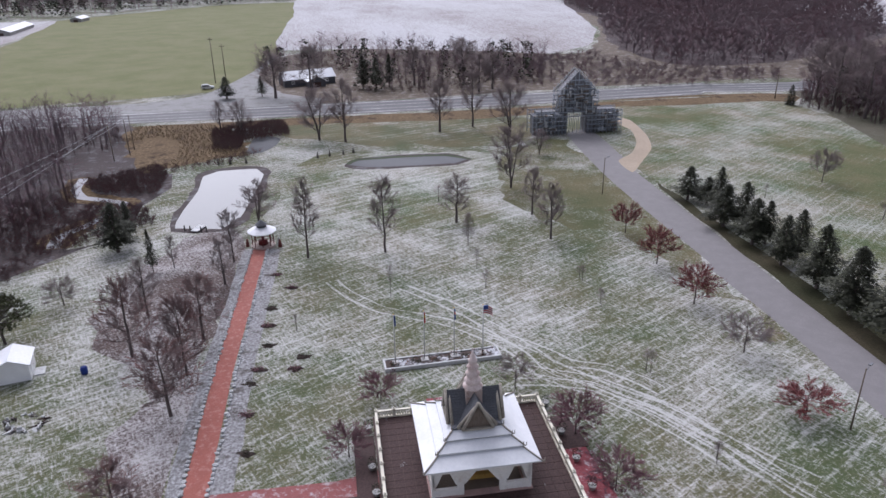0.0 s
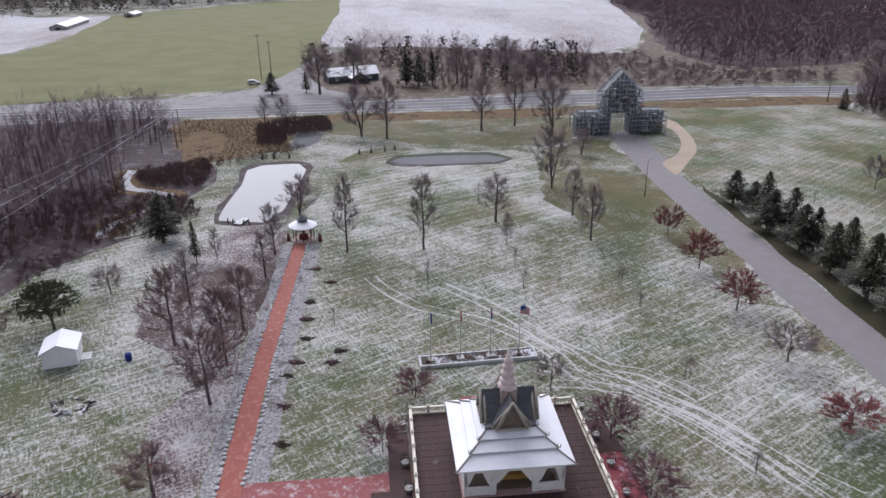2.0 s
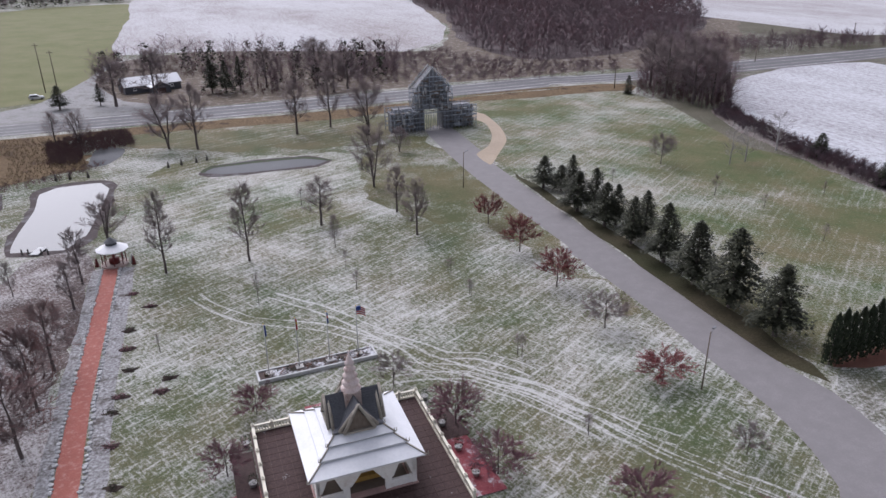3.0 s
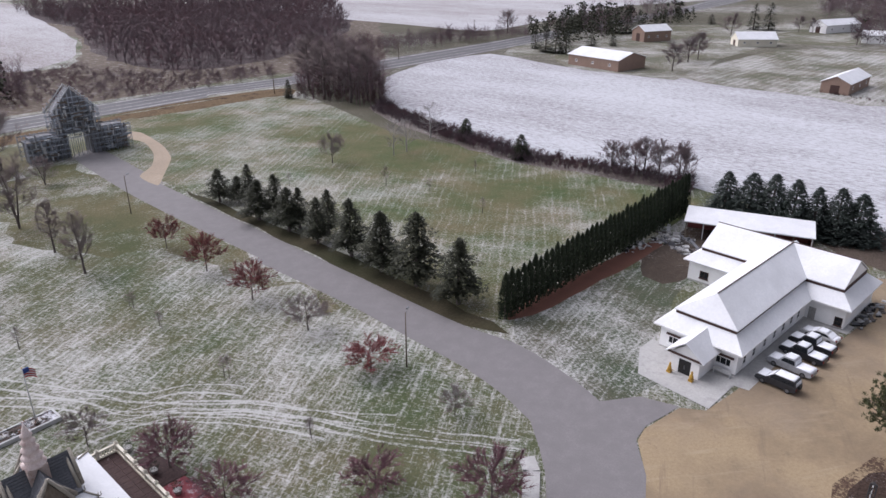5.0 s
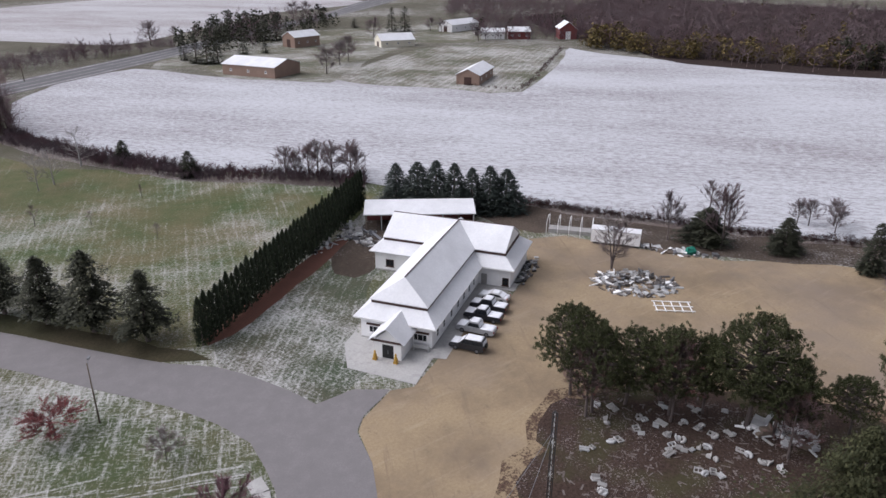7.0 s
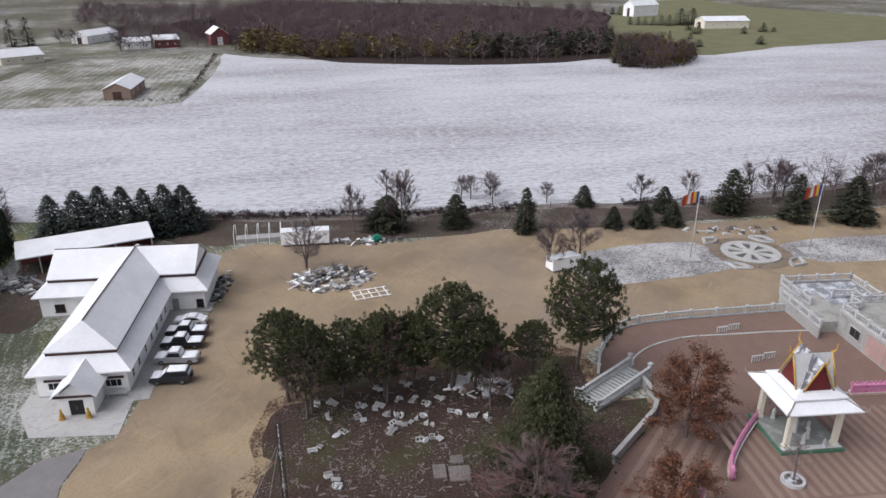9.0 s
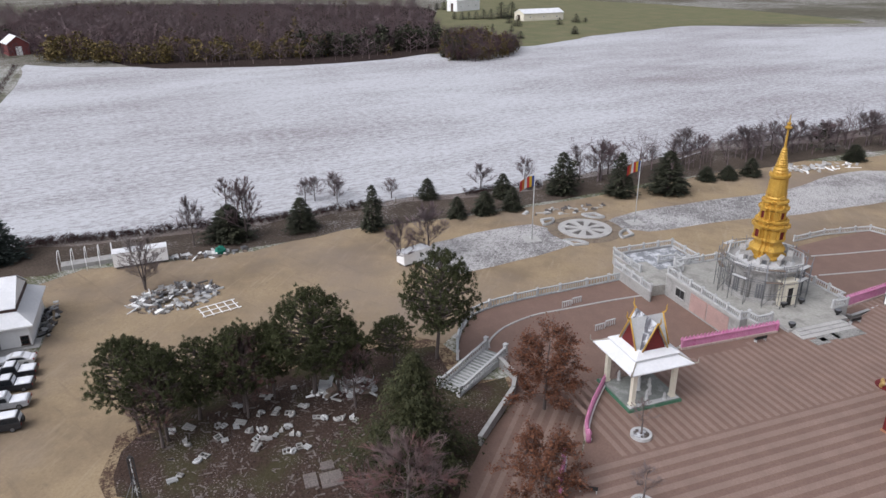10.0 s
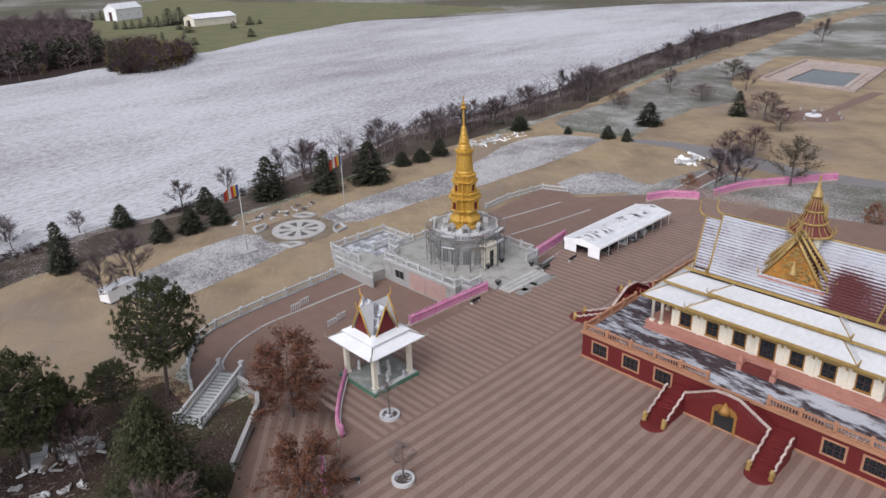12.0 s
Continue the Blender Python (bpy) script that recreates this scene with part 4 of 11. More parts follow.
class Kind:
    """A kind of tree in a few forms; each form's meshes are shared by its copies."""

    def __init__(self, name, forms, mats, parts, label, category, group):
        self.name, self.label, self.category, self.group = name, label, category, group
        self.forms = []
        for geos in forms:
            self.forms.append([(p, q.data(name + "_" + p, m)) for p, q, m in zip(parts, geos, mats)])
        self.count = 0

    def plant(self, x, y, h, r, z=0.0, label="", group=""):
        rnd = random.Random(int(x * 131 + y * 17))
        ob = thing(self.name, pose(x, y, z, 0, 0, rnd.uniform(0, 360)) @ Matrix.Diagonal((r, r, h, 1)), label or self.label, self.category, group or self.group)
        for p, me in self.forms[self.count % len(self.forms)]:
            c = new(p, me)
            c.parent = ob
        self.count += 1
        return ob


def bare_forms(seeds, **how):
    out = []
    for s in seeds:
        wood, fine = bare_limbs(s, **how)
        unit(wood, fine)
        out.append((wood, fine))
    return out


UPRIGHT = Kind("bare_tree", bare_forms((1, 2, 3, 4), wide=0.19, start=0.2, limbs=26), (BARK, TWIG), ("trunk", "crown"), "leafless upright tree on the frosted lawn", "tree", "bare lawn trees")
VASE = Kind("bare_tree", bare_forms((11, 12, 13), wide=0.27, start=0.16, limbs=30, stems=3, lean=0.13, rise=1.2), (BARK, TWIG), ("trunk", "crown"), "large leafless spreading tree with several stems", "tree", "bare spreading trees")
SPREAD = Kind("small_bare_tree", bare_forms((21, 22, 23), wide=0.5, start=0.2, top=0.8, limbs=20, fine=0.004, rise=1.1), (BARK, TWIG), ("trunk", "crown"), "low leafless ornamental tree on the lawn", "tree", "low bare trees")
LINEBARE = Kind("bare_tree", bare_forms((14, 15, 16, 18), wide=0.34, start=0.12, top=0.86, limbs=18, forks=8, twigs=24, rise=1.75, fine=0.0032), (BARK, HEDGETWIG), ("trunk", "crown"), "bushy leafless tree in the hedgerow", "tree", "hedgerow trees")
BIRCH = Kind("birch_tree", bare_forms((17, 19), wide=0.28, start=0.15, limbs=22, forks=7, twigs=8), (BIRCHBARK, BIRCHBARK), ("trunk", "crown"), "slender leafless birch with a pale trunk", "tree", "birches")
GROVE = Kind("bare_tree", bare_forms((5, 6, 7), wide=0.27, start=0.16, limbs=28, twigs=24, fine=0.002), (BARK, GROVETWIG), ("trunk", "crown"), "leafless tree with dense red-brown twigs beside the path", "tree", "trees along the path")
SAPLING = Kind("sapling", bare_forms((31, 32), wide=0.2, start=0.3, limbs=12, forks=5, twigs=8, fine=0.005), (BARK, TWIG), ("trunk", "crown"), "thin leafless sapling on the lawn", "tree", "saplings")
SPRUCES = Kind("spruce_tree", [spruce_geo(s, 820, 0.21, 0.6, 0.085, 0.7) for s in (41, 42, 43)], (BARK, SPRUCE), ("trunk", "crown"), "dark green spruce beside the drive", "tree", "spruce row")
BLUES = Kind("spruce_tree", [spruce_geo(s, 820, 0.03, 0.68, 0.09, 0.25) for s in (44, 45, 40)], (BARK, BLUESPRUCE), ("trunk", "crown"), "dense blue-green spruce behind the white hall", "tree", "spruces behind the hall")
LINECON = Kind("conifer", [spruce_geo(s, 560, 0.06, 0.6, 0.12, 0.4) for s in (46, 47, 48)], (BARK, SPRUCE), ("trunk", "crown"), "bushy evergreen at the field edge", "tree", "evergreens along the field")
OLIVEPINE = leaves("olive_pine_needles", (0.034, 0.04, 0.016), (0.088, 0.09, 0.04))
WHITEPINE = Kind("pine_tree", [spruce_geo(54, 3000, 0.08, 0.6, 0.036, 0.75)], (BARK, OLIVEPINE), ("trunk", "crown"), "tall feathery green pine with layered branches", "tree", "pine grove")
FARCON = Kind("conifer", [spruce_geo(s, 200, 0.04, 0.6, 0.17, 0.35) for s in (49, 50)], (BARK, SPRUCE), ("trunk", "crown"), "dark evergreen by the far farm buildings", "tree", "farm evergreens")
PINES = Kind("pine_tree", [pine_geo(s, 150, 0.4, 93) for s in (51, 52, 53)], (BARK, PINE), ("trunk", "crown"), "round-crowned green pine with a bare lower trunk", "tree", "pine grove")
COLUMN = Kind("cedar_tree", [column_geo(s) for s in (61, 62, 63)], (BARK, CEDAR), ("trunk", "crown"), "tall narrow dark green cedar of the hedge", "tree", "cedar hedge")


def fruited(seeds, count, size, **how):
    out = []
    for s in seeds:
        limbs = bare_limbs(s, **how)
        three = leafy_geo(s, limbs, count, size)
        unit(*three)
        out.append(three)
    return out


CRABS = Kind("crabapple_tree", fruited((71, 72), 4600, 0.015, wide=0.48, start=0.24, top=0.8, limbs=22, fine=0.004), (BARK, REDTWIG, REDFRUIT), ("trunk", "crown", "fruit"), "small crabapple tree hung with red fruit", "tree", "red crabapples")
PURPLES = Kind("crabapple_tree", fruited((73, 74), 3400, 0.013, wide=0.52, start=0.2, top=0.78, limbs=24, fine=0.0048), (BARK, PURPLETWIG, PURPLETWIG), ("trunk", "crown", "fruit"), "low purple-brown crabapple beside the pavilion", "tree", "purple crabapples")
OAKS = Kind("oak_tree", fruited((75, 76), 9500, 0.019, wide=0.38, start=0.1, limbs=26, rise=0.7), (BARK, BARK, OAKLEAF), ("trunk", "crown", "foliage"), "oak still holding russet-brown leaves", "tree", "russet oaks")
ORANGES = Kind("maple_tree", fruited((77,), 3600, 0.02, wide=0.36, start=0.16), (BARK, TWIG, ORANGELEAF), ("trunk", "crown", "foliage"), "small tree with orange-red leaves", "tree", "autumn trees")

OLIVELEAF = leaves("faded_olive_leaves", (0.1, 0.085, 0.04), (0.2, 0.165, 0.085))
OLIVES = Kind("willow_tree", fruited((79,), 6000, 0.014, wide=0.4, start=0.14), (BARK, TWIG, OLIVELEAF), ("trunk", "crown", "foliage"), "oval tree holding faded olive leaves", "tree", "park trees")

for kind, rows in (
        (UPRIGHT, [(-24.5, 117.5, 15.9, 2.6), (-10.6, 119.5, 16.0, 2.9), (2.8, 134.0, 10.8, 3.2), (4.7, 121.9, 7.0, 1.1), (20.6, 124.7, 11.8, 2.7), (18.6, 137.9, 11.0, 2.6), (-0.4, 209.3, 18.1, 4.3), (9.7, 215.4, 18.3, 3.9), (-27.5, 199.3, 18.9, 4.1), (-36.6, 106.9, 9.1, 2.5), (-37.6, 116.3, 10.8, 2.3), (-47.5, 113.8, 6.6, 1.1), (-45.7, 96.5, 10.1, 2.4), (-67.0, 212.6, 10.5, 2.7)]),
        (VASE, [(15.9, 155.4, 16.0, 4.6), (20.1, 203.0, 17.6, 6.4), (-35.3, 201.5, 16.9, 7.1), (-60.2, 210.7, 10.9, 3.6), (-37.2, 133.9, 10.1, 4.1), (26.0, 182.8, 7.5, 3.1), (117.0, 20.5, 10.2, 3.4)]),
        (GROVE, [(-34.7, 88.9, 11.4, 3.6), (-34.1, 79.6, 12.8, 3.2), (-33.2, 70.8, 11.8, 3.9), (-43.2, 84.4, 13.5, 3.9), (-32.7, 53.7, 7.6, 3.3), (75.5, 4.4, 12.2, 3.0), (72.2, 13.9, 10.5, 3.2), (74.0, -8.5, 9.0, 2.6), (52.4, -10.4, 11.1, 5.2)]),
        (WHITEPINE, [(60.2, -13.0, 15.2, 6.4)]),
        (SPREAD, [(-60.3, 100.1, 4.9, 3.1), (41.0, 83.2, 6.2, 3.6), (8.9, 75.6, 5.1, 2.5), (44.8, 54.0, 4.2, 2.1), (87.9, 156.0, 8.7, 3.7)]),
        (SAPLING, [(-8.5, 101.5, 6.2, 0.7), (5.8, 111.6, 4.2, 0.6), (6.9, 103.7, 3.9, 0.9), (23.2, 106.4, 3.1, 0.8), (24.4, 96.9, 3.1, 0.5), (26.9, 78.5, 3.8, 0.7), (-21.6, 90.7, 3.3, 0.6), (29.2, 60.9, 3.3, 0.7), (-0.8, 146.7, 4.3, 1.2), (26.5, 79.2, 3.3, 0.9), (24.4, 97.9, 3.0, 0.8), (29.4, 61.6, 2.3, 0.6), (22.9, 107.4, 2.4, 0.8), (93.4, 103.9, 3.8, 0.8), (93.5, 122.1, 3.3, 0.8), (70.3, 145.7, 3.6, 0.8), (88.0, 131.7, 5.1, 1.1), (63.8, 114.1, 3.5, 0.6), (110.7, 126.0, 3.6, 0.7)]),
        (CRABS, [(35.3, 126.8, 6.8, 2.8), (37.3, 112.4, 7.6, 3.3), (38.9, 97.5, 7.1, 3.6), (42.5, 68.7, 4.5, 3.5)]),
        (PURPLES, [(-8.0, 73.2, 4.5, 2.6), (-10.7, 62.8, 4.7, 2.6), (30.1, 49.1, 4.9, 3.2), (38.4, 40.4, 6.9, 3.8), (14.9, 66.2, 5.8, 3.4), (17.4, 57.0, 4.9, 3.3)]),
        (UPRIGHT, [(-61.2, 264.1, 18.6, 6.6), (-48.4, 267.8, 19.8, 6.2), (14.5, 269.9, 15.4, 5.3), (20.1, 275.6, 15.7, 5.4), (9.3, 287.1, 19.5, 7.0), (-10.5, 286.5, 16.4, 5.1), (127.5, 229.0, 22.3, 6.4), (131.9, 217.7, 22.0, 7.3), (131.1, 247.4, 22.5, 6.8), (138.8, 217.5, 19.5, 5.3), (142.3, 243.9, 21.9, 6.9)]),
        (SPRUCES, [(53.4, 145.5, 7.7, 3.1), (56.6, 142.8, 6.1, 2.6), (57.1, 138.0, 9.8, 2.5), (55.2, 129.6, 8.9, 3.6), (59.3, 130.2, 9.1, 2.7), (57.2, 120.4, 9.2, 3.4), (59.6, 120.4, 8.7, 2.3), (58.4, 111.1, 9.4, 2.8), (62.3, 113.7, 9.4, 2.7), (60.2, 102.1, 11.2, 3.5), (60.8, 93.2, 11.3, 3.9), (62.1, 84.9, 13.3, 4.5), (63.4, 75.7, 11.4, 3.7), (-60.5, 121.3, 9.9, 3.5), (-60.9, 127.8, 7.9, 1.8), (-50.6, 112.3, 8.2, 1.1), (-79.2, 263.5, 8.4, 3.4), (-67.0, 267.3, 7.9, 2.0), (-30.2, 279.9, 13.0, 3.0), (-25.0, 278.9, 12.5, 2.7), (-20.1, 282.6, 13.3, 2.5)]),
        (BLUES, [(129.9, 70.7, 10.2, 3.3), (131.4, 66.2, 10.6, 4.0), (132.1, 62.1, 11.3, 3.5), (132.8, 58.1, 11.0, 3.4), (134.4, 54.7, 10.0, 3.1), (136.0, 51.2, 10.4, 3.4), (138.2, 48.2, 9.5, 3.7)]),
        (LINECON, [(129.5, 151.8, 6.5, 3.0), (128.2, 128.1, 6.7, 3.0), (118.6, 239.6, 6.8, 2.0), (137.1, 6.8, 7.3, 4.9), (138.3, -7.3, 7.1, 3.5), (134.4, -21.4, 9.7, 2.9), (150.4, -36.8, 5.0, 2.6), (136.7, -39.9, 4.7, 2.4), (137.5, -46.4, 5.1, 3.1), (137.6, -52.7, 5.4, 2.5), (146.6, -53.7, 5.8, 2.9), (145.6, -68.1, 10.0, 4.3)]),
        (LINECON, [(139.8, -79.9, 10.4, 3.8), (139.2, -91.8, 10.1, 5.3), (145.0, -106.2, 3.6, 2.7), (144.5, -112.0, 3.5, 2.7), (145.2, -119.1, 4.7, 2.8), (149.6, -154.9, 4.4, 3.5), (124.1, -164.7, 3.8, 2.4), (118.3, -165.8, 3.7, 1.7), (135.8, -161.1, 2.2, 1.4), (125.0, -186.1, 7.3, 4.2), (112.5, -215.9, 8.1, 3.2)]),
        (LINEBARE, [(140.9, 98.6, 10.4, 6.5), (148.8, 94.0, 8.7, 5.9), (138.9, 104.1, 7.3, 3.6), (323.8, 340.0, 15.4, 6.8), (135.5, 13.6, 11.0, 2.9), (135.4, 3.7, 13.5, 4.1), (155.9, -11.7, 6.1, 3.9), (158.2, -16.5, 6.2, 4.0), (159.4, 7.9, 6.8, 3.8), (156.7, -9.6, 5.7, 2.9), (153.6, -16.5, 5.8, 3.3), (152.9, -28.9, 5.4, 3.3), (152.5, -50.4, 7.5, 4.0), (155.1, -62.4, 7.0, 2.5), (169.2, -82.4, 4.9, 1.9), (156.2, -85.4, 9.0, 4.4), (115.3, -23.0, 9.3, 3.6), (118.4, -29.0, 10.6, 4.2), (157.3, -107.3, 10.9, 6.3), (159.1, -126.8, 9.9, 7.5), (156.9, -138.2, 10.2, 6.0), (158.0, -152.1, 9.7, 4.5), (161.3, -170.9, 10.2, 5.8), (161.7, -201.8, 13.4, 11.6)]),
        (LINEBARE, [(174.0, -271.2, 13.5, 7.3), (187.3, -313.0, 15.4, 8.8), (195.7, -357.3, 7.1, 8.2), (211.5, -461.5, 10.7, 8.1), (169.7, -405.7, 13.5, 8.8), (131.8, -256.7, 9.3, 7.0), (77.6, -143.4, 10.4, 4.1), (76.2, -149.4, 10.6, 4.9), (149.3, -233.9, 9.3, 4.5), (277.9, 185.8, 13.2, 7.6), (317.2, 198.6, 13.8, 10.3), (305.5, 196.3, 12.9, 7.3), (415.6, 240.0, 14.6, 6.9), (493.9, 359.3, 16.2, 8.8), (506.6, 355.8, 15.6, 6.9), (468.7, 224.8, 10.6, 8.3), (465.1, 214.4, 10.5, 8.2), (428.6, 172.2, 10.2, 4.5), (362.5, 359.2, 7.6, 5.7), (139.8, 107.6, 8.1, 4.1), (140.8, 101.2, 9.8, 4.3), (140.9, 94.5, 10.3, 4.2), (141.5, 88.2, 9.9, 3.6)]),
        (LINEBARE, [(166.7, -137.7, 7.7, 2.7), (165.6, -141.3, 9.1, 2.5), (165.1, -145.3, 7.8, 2.3), (165.1, -150.1, 8.4, 2.7), (163.2, -152.4, 7.1, 2.2), (163.8, -157.7, 8.5, 2.8), (164.7, -162.9, 8.2, 2.3), (172.2, -178.2, 7.5, 2.4), (171.7, -181.8, 8.1, 3.1), (170.2, -186.4, 4.9, 2.5), (171.3, -192.4, 4.0, 2.1), (167.4, -193.9, 12.5, 2.5), (166.3, -198.2, 11.2, 4.2), (170.4, -209.0, 10.9, 4.4), (173.0, -219.1, 10.2, 4.5), (175.8, -228.1, 4.7, 2.8), (177.4, -235.2, 3.3, 1.7), (177.4, -248.3, 4.5, 3.0), (175.3, -241.2, 4.4, 2.4), (183.7, -282.9, 11.7, 6.8), (185.1, -292.8, 8.3, 3.4), (193.4, -321.1, 12.6, 4.5), (194.9, -333.0, 11.1, 3.7), (196.7, -345.2, 8.6, 3.8), (200.6, -362.0, 7.0, 3.3), (203.4, -374.8, 5.7, 3.4), (216.6, -421.0, 5.3, 3.8), (219.7, -437.4, 5.4, 3.5), (152.8, -81.4, 10.6, 3.9), (152.9, -75.2, 8.0, 1.7), (158.6, -99.0, 6.2, 2.3), (160.8, -107.4, 6.9, 3.2), (162.8, -116.6, 7.2, 3.3), (162.8, -124.8, 7.2, 3.7), (165.0, -133.0, 7.4, 3.5)]),
        (BIRCH, [(123.1, 160.2, 11.1, 4.0), (109.3, 152.9, 9.7, 3.4), (104.3, 151.8, 11.0, 2.4)]),
        (FARCON, [(362.4, 328.6, 12.2, 5.1), (370.1, 326.4, 12.3, 5.1), (373.0, 319.9, 12.3, 5.1), (375.9, 313.5, 12.7, 5.1), (373.8, 303.0, 14.2, 5.0), (374.1, 294.7, 15.1, 5.4), (377.0, 288.3, 14.5, 5.3), (387.5, 287.5, 12.7, 4.6), (278.4, 263.3, 13.2, 4.3), (279.1, 257.0, 12.3, 4.3), (282.8, 253.2, 11.0, 4.3), (316.0, 264.8, 7.4, 3.3), (324.6, 256.6, 6.0, 2.7), (457.6, 249.4, 16.6, 5.0), (461.4, 241.1, 17.3, 5.8), (467.3, 285.9, 7.1, 3.5), (283.4, 275.9, 11.0, 3.2)]),
        (FARCON, [(722.8, -181.5, 5.8, 3.0), (727.3, -190.9, 6.9, 3.6), (719.3, -196.1, 8.8, 3.6), (711.3, -201.1, 8.8, 3.5), (614.6, -176.7, 6.8, 3.1), (607.3, -181.7, 6.8, 3.0), (606.5, -187.2, 6.4, 3.0), (605.0, -193.3, 6.9, 3.6), (608.3, -201.1, 7.8, 4.1), (601.7, -205.6, 8.6, 4.1), (607.9, -217.1, 13.6, 7.2), (614.4, -229.0, 13.4, 7.3), (534.3, -204.3, 8.7, 4.1), (562.2, -207.9, 6.2, 3.8), (500.2, -186.7, 4.8, 2.1), (445.1, -163.4, 6.0, 1.9), (499.2, -172.0, 5.8, 2.1), (454.7, -176.2, 4.8, 3.1), (550.4, -260.6, 6.9, 3.9), (552.3, -269.9, 3.5, 2.5), (468.6, -221.6, 5.5, 3.7), (536.6, -239.9, 5.4, 3.3), (381.7, -105.7, 14.7, 4.5), (369.3, -107.3, 13.3, 4.3), (369.5, -111.4, 11.8, 4.0)]),
        (PINES, [(75.9, 16.8, 12.7, 4.6), (76.7, 10.1, 10.9, 4.5), (76.7, 4.8, 11.8, 4.4), (78.0, -3.9, 14.8, 5.8), (82.4, -21.1, 16.5, 5.2), (73.3, 13.4, 12.4, 4.0), (81.8, -15.0, 7.8, 3.1), (77.6, -6.8, 10.7, 4.5), (78.8, 1.1, 10.7, 3.4)]),
        (OAKS, [(67.2, -30.8, 12.8, 4.7), (51.1, -24.0, 10.8, 4.2)]),
        (ORANGES, [(43.6, -139.6, 7.1, 2.2), (80.2, -136.9, 5.2, 2.1)]),
        (GROVE, [(86.7, -164.5, 9.5, 4.4), (84.6, -172.9, 9.0, 4.6), (103.3, -215.0, 9.6, 6.0), (133.1, -228.4, 6.6, 4.6), (150.9, -202.8, 6.5, 2.6), (143.6, -197.8, 6.8, 2.5), (93.6, -205.6, 7.5, 4.5)]),
        (OLIVES, [(67.6, -158.0, 12.8, 5.2), (146.3, -273.0, 9.2, 6.1)])):
    for x, y, h, r in rows:
        if kind is LINEBARE:
            r = min(r, 0.42 * h)
        kind.plant(x, y, h, r * (1.06 if kind is PINES else 1.5 if kind is BLUES else 1.15 if kind in (WHITEPINE, SPRUCES) else 1.08))

# the clipped hedge of cedars, end to end
HEDGE = [(65.7, 67.6), (125.7, 77.1)]
a, b = Vector(HEDGE[0]), Vector(HEDGE[1])
n = int((b - a).length / 1.45)
for i in range(n + 1):
    q = a.lerp(b, i / n)
    COLUMN.plant(q.x, q.y, 7.7 + 1.2 * i / n + 0.55 * math.sin(i * 2.3) * math.sin(i * 0.7 + 1), 1.12)


